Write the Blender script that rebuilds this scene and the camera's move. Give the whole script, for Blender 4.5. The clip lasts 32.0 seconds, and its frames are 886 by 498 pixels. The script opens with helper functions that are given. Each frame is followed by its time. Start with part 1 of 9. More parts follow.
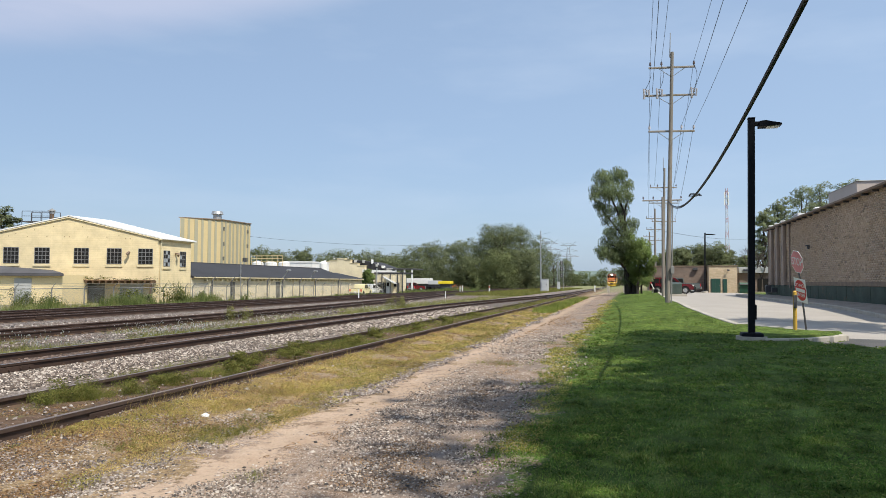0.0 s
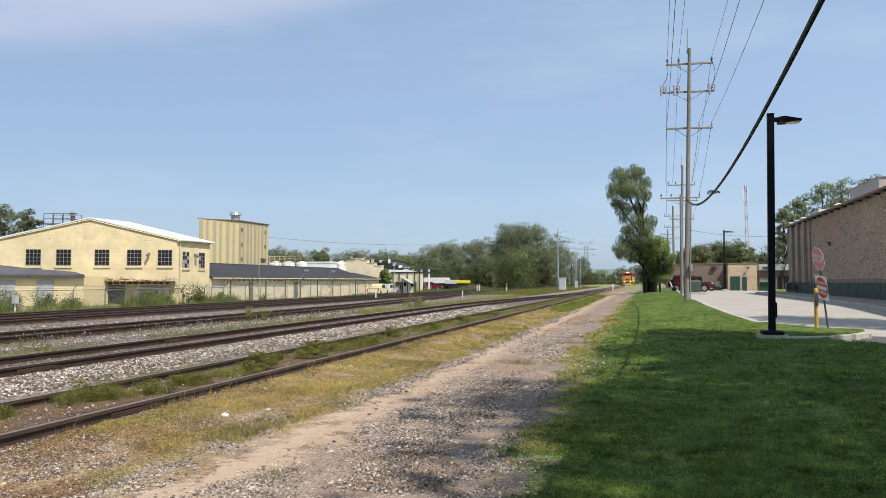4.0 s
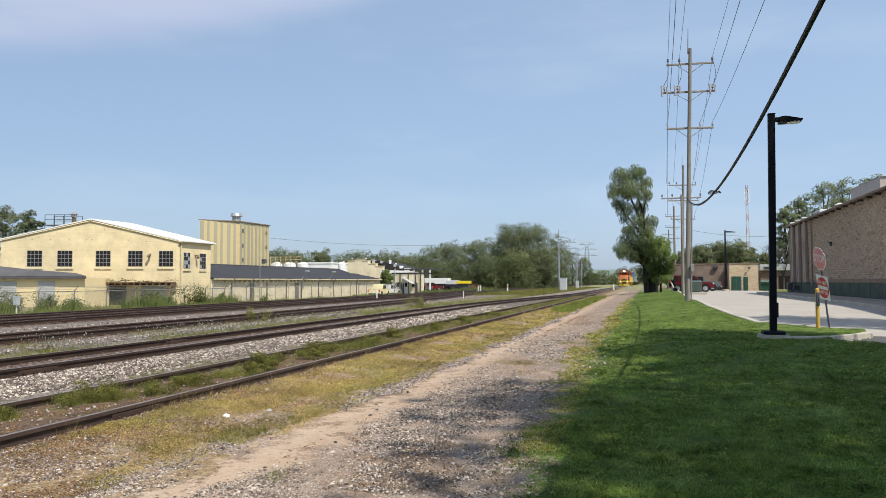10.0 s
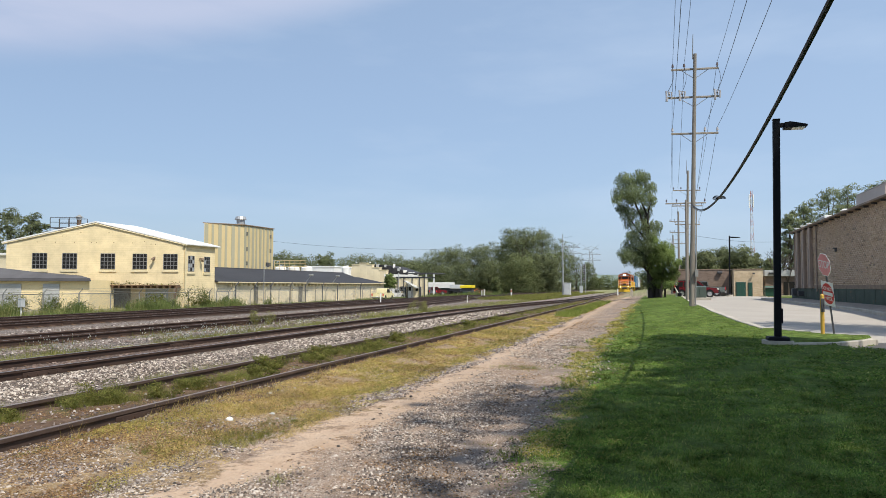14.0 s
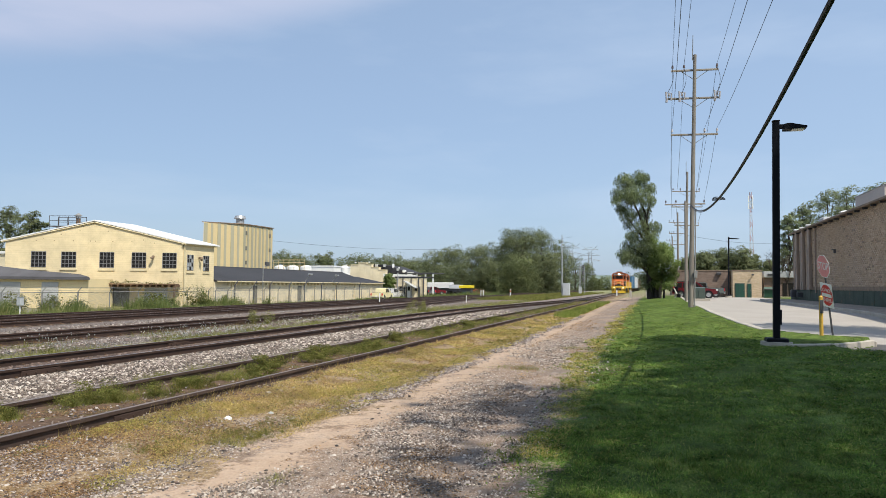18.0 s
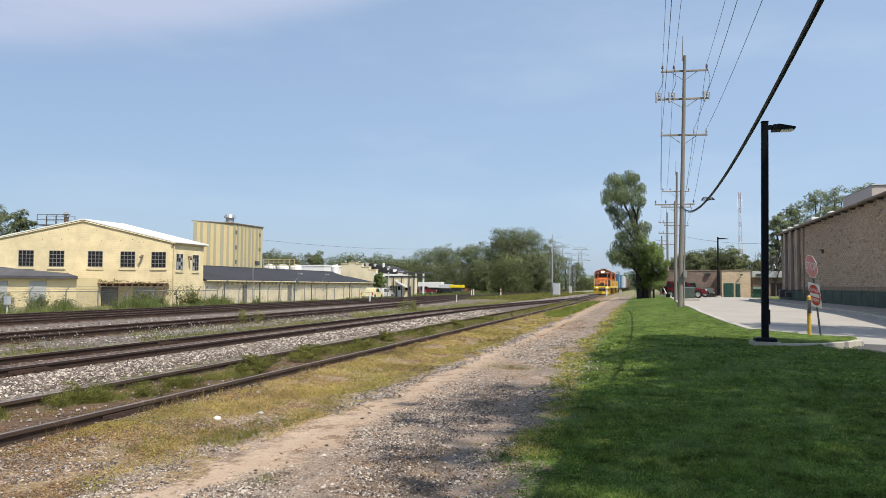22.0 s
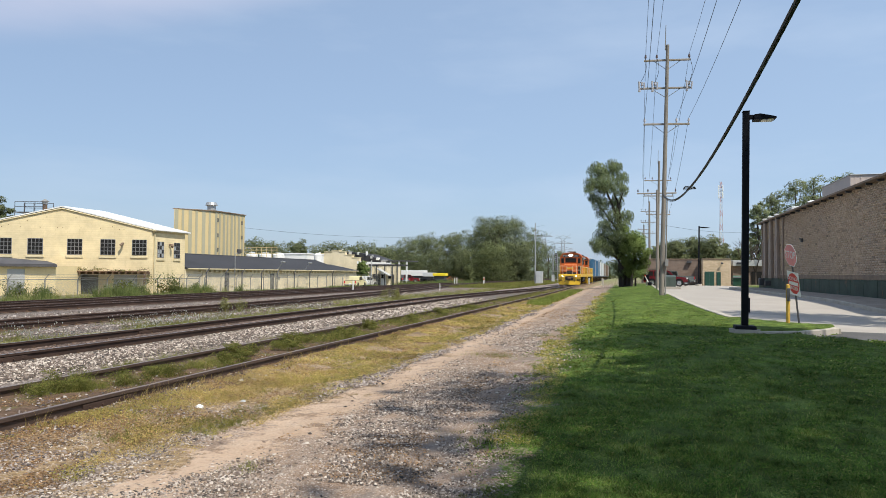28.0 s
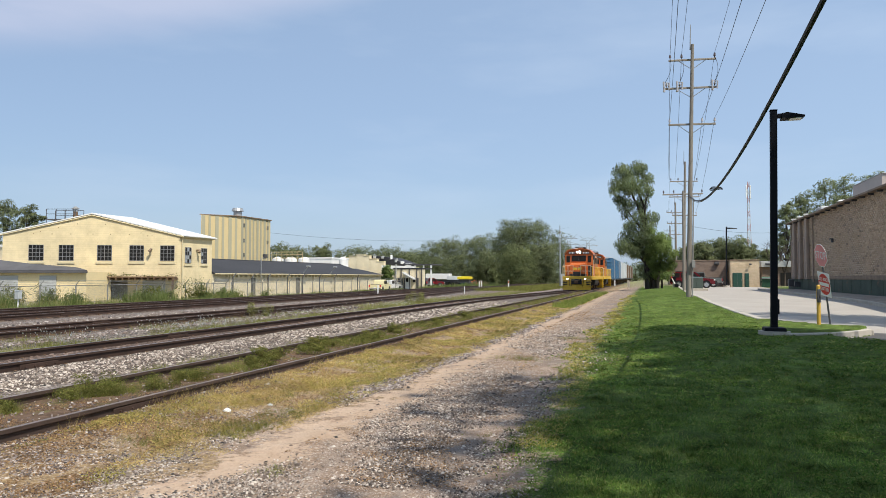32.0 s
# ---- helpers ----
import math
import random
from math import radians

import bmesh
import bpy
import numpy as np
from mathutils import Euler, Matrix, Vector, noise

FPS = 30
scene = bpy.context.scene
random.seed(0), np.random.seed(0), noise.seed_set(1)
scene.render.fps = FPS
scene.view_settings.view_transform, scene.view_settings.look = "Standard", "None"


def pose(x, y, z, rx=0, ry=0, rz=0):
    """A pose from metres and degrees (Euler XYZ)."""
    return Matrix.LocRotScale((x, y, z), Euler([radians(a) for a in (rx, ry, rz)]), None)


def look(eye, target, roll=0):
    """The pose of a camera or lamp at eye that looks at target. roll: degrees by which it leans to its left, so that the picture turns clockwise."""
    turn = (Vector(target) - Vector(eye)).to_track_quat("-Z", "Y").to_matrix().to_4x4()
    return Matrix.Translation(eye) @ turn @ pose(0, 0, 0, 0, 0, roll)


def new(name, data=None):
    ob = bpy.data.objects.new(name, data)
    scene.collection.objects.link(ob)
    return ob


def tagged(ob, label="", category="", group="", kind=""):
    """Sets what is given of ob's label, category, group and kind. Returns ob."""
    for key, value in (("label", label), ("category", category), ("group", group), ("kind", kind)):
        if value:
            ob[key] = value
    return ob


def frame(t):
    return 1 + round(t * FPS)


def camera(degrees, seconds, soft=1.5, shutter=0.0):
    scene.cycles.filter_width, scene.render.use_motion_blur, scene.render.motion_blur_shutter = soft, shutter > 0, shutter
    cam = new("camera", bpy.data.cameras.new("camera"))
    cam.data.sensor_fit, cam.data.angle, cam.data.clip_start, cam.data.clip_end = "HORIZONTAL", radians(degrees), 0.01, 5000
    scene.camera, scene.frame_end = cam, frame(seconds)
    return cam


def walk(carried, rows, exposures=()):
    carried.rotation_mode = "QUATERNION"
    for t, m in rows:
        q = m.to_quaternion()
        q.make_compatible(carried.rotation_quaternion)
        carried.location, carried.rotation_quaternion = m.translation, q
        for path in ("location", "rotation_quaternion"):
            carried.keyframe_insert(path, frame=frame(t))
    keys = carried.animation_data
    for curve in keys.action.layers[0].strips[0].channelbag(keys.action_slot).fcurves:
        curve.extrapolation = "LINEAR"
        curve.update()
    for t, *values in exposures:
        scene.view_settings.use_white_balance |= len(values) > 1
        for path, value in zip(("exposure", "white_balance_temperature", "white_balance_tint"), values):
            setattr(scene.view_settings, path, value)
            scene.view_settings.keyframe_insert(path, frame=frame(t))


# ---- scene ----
from math import cos, sin, pi, atan2, hypot

# ---- camera: hand-held on one spot beside the tracks, y runs along the rails ----
EYE = (0.0, 0.0, 1.62)
TURNS = (
    (0, 92.54, -0.23, 14.36), (0.5, 92.61, -0.13, 14.47), (1, 92.64, -0.01, 14.83), (1.5, 92.64, 0.04, 15.26),
    (2, 92.58, 0.03, 15.67), (2.5, 92.56, 0.05, 15.85), (3, 92.53, 0.11, 15.86), (3.5, 92.53, 0.11, 15.76),
    (5.5, 92.26, 0.12, 15.56), (6, 92.23, 0.15, 15.46), (6.5, 92.19, 0.13, 15.35), (7, 92.17, 0.10, 15.23),
    (7.5, 92.15, 0.08, 15.14), (8, 92.18, 0.09, 15.14), (8.5, 92.22, 0.12, 15.24), (9, 92.29, 0.13, 15.40),
    (9.5, 92.39, 0.19, 15.60), (10, 92.53, 0.19, 15.76), (10.5, 92.67, 0.25, 15.87), (11, 92.78, 0.28, 15.93),
    (11.5, 92.81, 0.23, 16.01), (12, 92.79, 0.16, 16.07), (12.5, 92.75, 0.08, 16.07), (13, 92.76, -0.00, 16.06),
    (13.5, 92.80, -0.07, 16.05), (14, 92.86, -0.08, 16.05), (14.5, 92.91, -0.11, 16.06), (16.5, 92.94, -0.22, 16.15),
    (17, 92.91, -0.25, 16.11), (17.5, 92.88, -0.29, 16.05), (18, 92.86, -0.31, 15.98), (18.5, 92.85, -0.27, 15.88),
    (19, 92.86, -0.22, 15.81), (19.5, 92.89, -0.19, 15.73), (20, 92.91, -0.18, 15.61), (20.5, 92.92, -0.21, 15.52),
    (21, 92.87, -0.29, 15.43), (21.5, 92.85, -0.35, 15.34), (22, 92.83, -0.37, 15.24), (22.5, 92.77, -0.38, 15.13),
    (23, 92.72, -0.43, 15.00), (23.5, 92.61, -0.45, 14.89), (24, 92.52, -0.43, 14.77), (24.5, 92.42, -0.49, 14.66),
    (25, 92.28, -0.51, 14.53), (25.5, 92.15, -0.48, 14.39), (27.5, 91.94, -0.43, 14.01), (28, 91.93, -0.41, 13.94),
    (28.5, 91.95, -0.40, 13.86), (29, 91.97, -0.35, 13.88), (29.5, 92.08, -0.22, 14.09), (30, 92.25, -0.01, 14.46),
    (30.5, 92.40, 0.14, 14.92), (31, 92.45, 0.18, 15.37), (31.5, 92.33, 0.11, 15.67), (32, 92.18, 0.00, 15.84),
)
cam = camera(62.0, 32.0, soft=0.65)
walk(cam, [(t, pose(*EYE, rx, ry, rz)) for t, rx, ry, rz in TURNS])

# ---- light: hazy noon sun from the building side, slightly behind the camera ----
SUN_EL, SUN_AZ = 56.0, -38.0
world = bpy.data.worlds.new("sky")
scene.world = world
world.use_nodes = True
wn, wl = world.node_tree.nodes, world.node_tree.links
wn.clear()
sky = wn.new("ShaderNodeTexSky")
sky.sky_type, sky.sun_disc = "NISHITA", False
sky.sun_elevation, sky.sun_rotation = radians(SUN_EL), radians(90 - SUN_AZ)
sky.air_density, sky.dust_density, sky.ozone_density = 1.0, 1.2, 3.0
coord, mapn = wn.new("ShaderNodeTexCoord"), wn.new("ShaderNodeMapping")
mapn.inputs["Scale"].default_value = (1.6, 1.2, 6.5)
mapn.inputs["Rotation"].default_value = (0.0, radians(8), radians(20))
cirrus, ramp = wn.new("ShaderNodeTexNoise"), wn.new("ShaderNodeMapRange")
cirrus.inputs["Scale"].default_value, cirrus.inputs["Detail"].default_value = 1.5, 6.0
cirrus.inputs["Roughness"].default_value = 0.55
ramp.inputs["From Min"].default_value, ramp.inputs["From Max"].default_value = 0.5, 0.85
ramp.inputs["To Max"].default_value = 0.4
mixw = wn.new("ShaderNodeMixRGB")
mixw.inputs[2].default_value = (7.2, 7.6, 8.0, 1)
bgn, outw = wn.new("ShaderNodeBackground"), wn.new("ShaderNodeOutputWorld")
bgn.inputs["Strength"].default_value = 0.13
wl.new(coord.outputs["Generated"], mapn.inputs["Vector"])
wl.new(mapn.outputs["Vector"], cirrus.inputs["Vector"])
wl.new(cirrus.outputs["Fac"], ramp.inputs["Value"])
wl.new(ramp.outputs["Result"], mixw.inputs[0])
wl.new(sky.outputs["Color"], mixw.inputs[1])
haze = wn.new("ShaderNodeMixRGB")
haze.inputs[0].default_value, haze.inputs[2].default_value = 0.68, (2.25, 3.02, 4.2, 1)
wl.new(mixw.outputs["Color"], haze.inputs[1])
# the haze is brighter on the sun's side
apart, sunward, tone = wn.new("ShaderNodeSeparateXYZ"), wn.new("ShaderNodeMapRange"), wn.new("ShaderNodeMixRGB")
wl.new(coord.outputs["Generated"], apart.inputs[0])
wl.new(apart.outputs[0], sunward.inputs["Value"])
for k, v in (("From Min", -1.0), ("From Max", 1.0), ("To Min", 0.0), ("To Max", 1.0)):
    sunward.inputs[k].default_value = v
tone.inputs[1].default_value, tone.inputs[2].default_value = (1.85, 2.52, 3.6, 1), (2.9, 3.84, 5.22, 1)
wl.new(sunward.outputs["Result"], tone.inputs[0])
wl.new(tone.outputs["Color"], haze.inputs[2])
# a thin bank of cloud higher up on the shaded side
bank = wn.new("ShaderNodeMixRGB")
bank.inputs[2].default_value = (3.25, 3.62, 4.7, 1)
slant = wn.new("ShaderNodeMath")
slant.operation = "MULTIPLY_ADD"
slant.inputs[1].default_value = -0.277
wl.new(apart.outputs[0], slant.inputs[0])
wl.new(apart.outputs[2], slant.inputs[2])
mask = None
for source, lo, hi, a, b in ((slant.outputs[0], 0.438, 0.492, 0, 0.85), (apart.outputs[2], 0.45, 0.65, 1, 0), (apart.outputs[0], -0.45, -0.1, 1, 0.1), (cirrus.outputs["Fac"], 0.36, 0.56, 0.65, 1)):
    rng_node = wn.new("ShaderNodeMapRange")
    rng_node.interpolation_type = "SMOOTHSTEP"
    for k, v in (("From Min", lo), ("From Max", hi), ("To Min", a), ("To Max", b)):
        rng_node.inputs[k].default_value = v
    wl.new(source, rng_node.inputs["Value"])
    if mask is None:
        mask = rng_node.outputs["Result"]
    else:
        both = wn.new("ShaderNodeMath")
        both.operation = "MULTIPLY"
        wl.new(mask, both.inputs[0])
        wl.new(rng_node.outputs["Result"], both.inputs[1])
        mask = both.outputs[0]
wl.new(mask, bank.inputs[0])
wl.new(haze.outputs["Color"], bank.inputs[1])
wl.new(bank.outputs["Color"], bgn.inputs["Color"])
wl.new(bgn.outputs["Background"], outw.inputs["Surface"])
sun = new("sun", bpy.data.lights.new("sun", "SUN"))
sun.data.energy, sun.data.angle, sun.data.color = 4.25, radians(0.6), (1.0, 0.93, 0.82)
sun.matrix_world = look((cos(radians(SUN_EL)) * cos(radians(SUN_AZ)) * 50, cos(radians(SUN_EL)) * sin(radians(SUN_AZ)) * 50, sin(radians(SUN_EL)) * 50), (0, 0, 0))
scene.view_settings.exposure = 0.4


# ---- small builders ----
def thing(name, label, category, x=0, y=0, z=0, rz=0, group="", kind=""):
    ob = new(name)
    ob.empty_display_size = 0.2
    ob.matrix_basis = pose(x, y, z, 0, 0, rz)
    return tagged(ob, label, category, group, kind)


def part(name, bm, material, parent=None, label="", smooth=False):
    me = bpy.data.meshes.new(name)
    bmesh.ops.recalc_face_normals(bm, faces=bm.faces[:])
    bm.to_mesh(me)
    bm.free()
    if smooth:
        me.polygons.foreach_set("use_smooth", [True] * len(me.polygons))
    me.materials.append(material)
    ob = new(name, me)
    ob.parent = parent
    if label:
        ob["label"] = label
    return ob


def shared(name, ob, parent, m=None):
    """Another object on the mesh of ob."""
    o = new(name, ob.data)
    o.parent = parent
    if m is not None:
        o.matrix_basis = m
    return o


def box(bm, lo, hi, bevel=0.0, m=None):
    """A box from corner lo to corner hi, its edges rounded by bevel, turned by m."""
    c = [(a + b) / 2 for a, b in zip(lo, hi)]
    s = [abs(b - a) for a, b in zip(lo, hi)]
    g = bmesh.ops.create_cube(bm, size=1, matrix=Matrix.Translation(c) @ Matrix.Diagonal((*s, 1)))
    vs = g["verts"]
    if bevel:
        es = list({e for v in vs for e in v.link_edges})
        r = bmesh.ops.bevel(bm, geom=es, offset=bevel, segments=1, affect="EDGES", clamp_overlap=True)
        vs = list({v for v in vs if v.is_valid} | set(r["verts"]))
    if m is not None:
        bmesh.ops.transform(bm, matrix=m, verts=vs)
    return bm


def tube(bm, p, q, r, r2=None, seg=8, caps=True):
    """A round bar from p to q."""
    p, q = Vector(p), Vector(q)
    d = q - p
    m = Matrix.Translation((p + q) / 2) @ d.to_track_quat("Z", "Y").to_matrix().to_4x4()
    bmesh.ops.create_cone(bm, cap_ends=caps, segments=seg, radius1=r, radius2=r if r2 is None else r2, depth=d.length, matrix=m)
    return bm


def prism(bm, outline, lo, hi, axis="z"):
    """Extrudes a 2D outline between lo and hi along an axis."""
    def put(u, v, w):
        return {"z": (u, v, w), "y": (u, w, v), "x": (w, u, v)}[axis]
    a = [bm.verts.new(put(u, v, lo)) for u, v in outline]
    b = [bm.verts.new(put(u, v, hi)) for u, v in outline]
    n = len(outline)
    bm.faces.new(a)
    bm.faces.new(b[::-1])
    for i in range(n):
        bm.faces.new((a[i], b[i], b[(i + 1) % n], a[(i + 1) % n]))
    return bm


def bmnew():
    return bmesh.new()


def B(lo, hi, bevel=0.0, m=None):
    return box(bmesh.new(), lo, hi, bevel, m)


def sweep(bm, points, section, closed=False):
    """Carries a 2D section (across, up) along a level path of 3D points."""
    rings = []
    n = len(points)
    for i, p in enumerate(points):
        a, b = Vector(points[max(i - 1, 0)]), Vector(points[min(i + 1, n - 1)])
        d = (b - a).normalized()
        side = Vector((d.y, -d.x, 0)).normalized()
        rings.append([bm.verts.new(Vector(p) + side * u + Vector((0, 0, v))) for u, v in section])
    k = len(section)
    for r0, r1 in zip(rings, rings[1:]):
        for j in range(k if closed else k - 1):
            bm.faces.new((r0[j], r0[(j + 1) % k], r1[(j + 1) % k], r1[j]))
    if closed:
        bm.faces.new(rings[0])
        bm.faces.new(rings[-1][::-1])
    return bm


def wire(bm, pts, r, seg=6):
    """A thin round line through points."""
    rings = []
    for i, p in enumerate(pts):
        a, b = Vector(pts[max(i - 1, 0)]), Vector(pts[min(i + 1, len(pts) - 1)])
        q = (b - a).to_track_quat("Z", "Y").to_matrix()
        rings.append([bm.verts.new(Vector(p) + q @ Vector((r * cos(2 * pi * j / seg), r * sin(2 * pi * j / seg), 0))) for j in range(seg)])
    for r0, r1 in zip(rings, rings[1:]):
        for j in range(seg):
            bm.faces.new((r0[j], r0[(j + 1) % seg], r1[(j + 1) % seg], r1[j]))
    return bm


def raw(name, verts, faces, material, parent=None, smooth=False, normals=None):
    """A mesh object from arrays: verts (n, 3), faces (m, 3 or 4). normals: one for each corner, for soft leafy masses."""
    me = bpy.data.meshes.new(name)
    verts, faces = np.asarray(verts, np.float32), np.asarray(faces, np.int32)
    k = faces.shape[1]
    me.vertices.add(len(verts))
    me.vertices.foreach_set("co", verts.ravel())
    me.loops.add(faces.size)
    me.loops.foreach_set("vertex_index", faces.ravel())
    me.polygons.add(len(faces))
    me.polygons.foreach_set("loop_start", np.arange(0, faces.size, k, dtype=np.int32))
    me.update(calc_edges=True)
    if smooth:
        me.polygons.foreach_set("use_smooth", np.ones(len(faces), bool))
    if normals is not None:
        me.polygons.foreach_set("use_smooth", np.ones(len(faces), bool))
        me.normals_split_custom_set_from_vertices(np.asarray(normals, float))
    me.materials.append(material)
    ob = new(name, me)
    ob.parent = parent
    return ob


def smoothstep(a, b, x):
    t = np.clip((np.asarray(x, float) - a) / (b - a), 0, 1)
    return t * t * (3 - 2 * t)


# ---- materials ----
def nodes_of(name):
    m = bpy.data.materials.new(name)
    m.use_nodes = True
    nt = m.node_tree
    return m, nt.nodes, nt.links, nt.nodes["Principled BSDF"]


def noise_node(n, l, scale, detail=4.0, rough=0.6, stretch=None, space="Object"):
    tc, tx = n.new("ShaderNodeTexCoord"), n.new("ShaderNodeTexNoise")
    tx.inputs["Scale"].default_value, tx.inputs["Detail"].default_value, tx.inputs["Roughness"].default_value = scale, detail, rough
    if stretch:
        mp = n.new("ShaderNodeMapping")
        mp.inputs["Scale"].default_value = stretch
        l.new(tc.outputs[space], mp.inputs["Vector"])
        l.new(mp.outputs["Vector"], tx.inputs["Vector"])
    else:
        l.new(tc.outputs[space], tx.inputs["Vector"])
    return tx.outputs["Fac"]


def ramp_node(n, l, fac, stops):
    r = n.new("ShaderNodeValToRGB")
    els = r.color_ramp.elements
    while len(els) > len(stops):
        els.remove(els[-1])
    while len(els) < len(stops):
        els.new(1.0)
    for e, (p, c) in zip(els, stops):
        e.position, e.color = p, (*c, 1)
    l.new(fac, r.inputs["Fac"])
    return r.outputs["Color"]


def mix_node(n, l, fac, a, b, how="MIX"):
    x = n.new("ShaderNodeMixRGB")
    x.blend_type = how
    for sock, v in ((x.inputs[0], fac), (x.inputs[1], a), (x.inputs[2], b)):
        if isinstance(v, (int, float)):
            sock.default_value = v
        elif isinstance(v, tuple):
            sock.default_value = (*v, 1)
        else:
            l.new(v, sock)
    return x.outputs[0]


def math_node(n, l, op, a, b=0.0, c=0.0):
    x = n.new("ShaderNodeMath")
    x.operation = op
    for sock, v in zip(x.inputs, (a, b, c)):
        if isinstance(v, (int, float)):
            sock.default_value = v
        else:
            l.new(v, sock)
    return x.outputs[0]


def range_node(n, l, v, a, b, lo=0.0, hi=1.0):
    x = n.new("ShaderNodeMapRange")
    x.inputs["From Min"].default_value, x.inputs["From Max"].default_value = a, b
    x.inputs["To Min"].default_value, x.inputs["To Max"].default_value = lo, hi
    l.new(v, x.inputs["Value"])
    return x.outputs["Result"]


def bump_node(n, l, bsdf, height, strength, dist):
    x = n.new("ShaderNodeBump")
    x.inputs["Strength"].default_value, x.inputs["Distance"].default_value = strength, dist
    l.new(height, x.inputs["Height"])
    l.new(x.outputs["Normal"], bsdf.inputs["Normal"])


def surface(name, colour, vary=0.25, scale=3.0, rough=0.7, metal=0.0, bump=0.3, grain=40.0, stain=None, stain_at=0.62, each=0.0, stretch=None):
    """A worn surface: broad blotches, fine grain, stains of a second colour, and a change from piece to piece."""
    m, n, l, b = nodes_of(name)
    lo, hi = tuple(c * (1 - vary) for c in colour), tuple(min(c * (1 + vary), 0.95) for c in colour)
    col = ramp_node(n, l, noise_node(n, l, scale, 5, 0.65, stretch), [(0.3, lo), (0.7, hi)])
    fine = noise_node(n, l, grain, 3, 0.7, stretch)
    col = mix_node(n, l, 0.35, col, ramp_node(n, l, fine, [(0.3, (0.55,) * 3), (0.7, (1.0,) * 3)]), "MULTIPLY")
    if stain:
        mask = range_node(n, l, noise_node(n, l, scale * 0.6, 8, 0.75, stretch), stain_at, stain_at + 0.12)
        col = mix_node(n, l, mask, col, stain)
    if each:
        info = n.new("ShaderNodeObjectInfo")
        k = range_node(n, l, info.outputs["Random"], 0, 1, 1 - each, 1 + each)
        g = n.new("ShaderNodeCombineColor")
        for s in g.inputs[:3]:
            l.new(k, s)
        col = mix_node(n, l, 1.0, col, g.outputs[0], "MULTIPLY")
    l.new(col, b.inputs["Base Color"])
    b.inputs["Metallic"].default_value = metal
    l.new(range_node(n, l, fine, 0.2, 0.8, max(rough - 0.12, 0.04), min(rough + 0.1, 1)), b.inputs["Roughness"])
    if bump:
        bump_node(n, l, b, fine, bump, 0.01)
    return m


def foliage(name, dark, light, brown=None, mottle=0.0, through_light=0.45, gaps=0.0, leaf_scale=8.0):
    """Leaves, different from island to island, a little light coming through. gaps: the open share between the leaves of a spray."""
    m, n, l, b = nodes_of(name)
    geo = n.new("ShaderNodeNewGeometry")
    stops = [(0.0, dark), (0.75, light), (1.0, brown or light)]
    col = ramp_node(n, l, geo.outputs["Random Per Island"], stops)
    big = range_node(n, l, noise_node(n, l, 0.6, 3, 0.6), 0.32, 0.68, 0.58, 1.3)
    g = n.new("ShaderNodeCombineColor")
    for s in g.inputs[:3]:
        l.new(big, s)
    col = mix_node(n, l, 1.0, col, g.outputs[0], "MULTIPLY")
    if mottle:
        spots = ramp_node(n, l, noise_node(n, l, 4.5, 5, 0.7), [(0.36, (1 - mottle,) * 3), (0.64, (1 + mottle,) * 3)])
        col = mix_node(n, l, 1.0, col, spots, "MULTIPLY")
    l.new(col, b.inputs["Base Color"])
    b.inputs["Roughness"].default_value = 0.7
    b.inputs["Specular IOR Level"].default_value = 0.03
    tr, mx = n.new("ShaderNodeBsdfTranslucent"), n.new("ShaderNodeMixShader")
    l.new(col, tr.inputs["Color"])
    mx.inputs[0].default_value = through_light
    l.new(b.outputs[0], mx.inputs[1])
    l.new(tr.outputs[0], mx.inputs[2])
    last = mx.outputs[0]
    if gaps:
        open_air, spray = n.new("ShaderNodeBsdfTransparent"), n.new("ShaderNodeMixShader")
        hole = range_node(n, l, noise_node(n, l, leaf_scale, 2, 0.6), 0.49 + 0.25 * (0.5 - gaps), 0.51 + 0.25 * (0.5 - gaps))
        l.new(hole, spray.inputs[0])
        l.new(last, spray.inputs[1])
        l.new(open_air.outputs[0], spray.inputs[2])
        last = spray.outputs[0]
    l.new(last, n["Material Output"].inputs["Surface"])
    return m


def glow(name, colour, strength):
    m, n, l, b = nodes_of(name)
    b.inputs["Base Color"].default_value = (*colour, 1)
    b.inputs["Emission Color"].default_value = (*colour, 1)
    b.inputs["Emission Strength"].default_value = strength
    return m


def glass(name, colour, rough=0.08):
    m, n, l, b = nodes_of(name)
    b.inputs["Base Color"].default_value = (*colour, 1)
    b.inputs["Roughness"].default_value = rough
    b.inputs["Specular IOR Level"].default_value = 0.22
    wob = noise_node(n, l, 2.0, 2, 0.5)
    bump_node(n, l, b, wob, 0.05, 0.02)
    return m


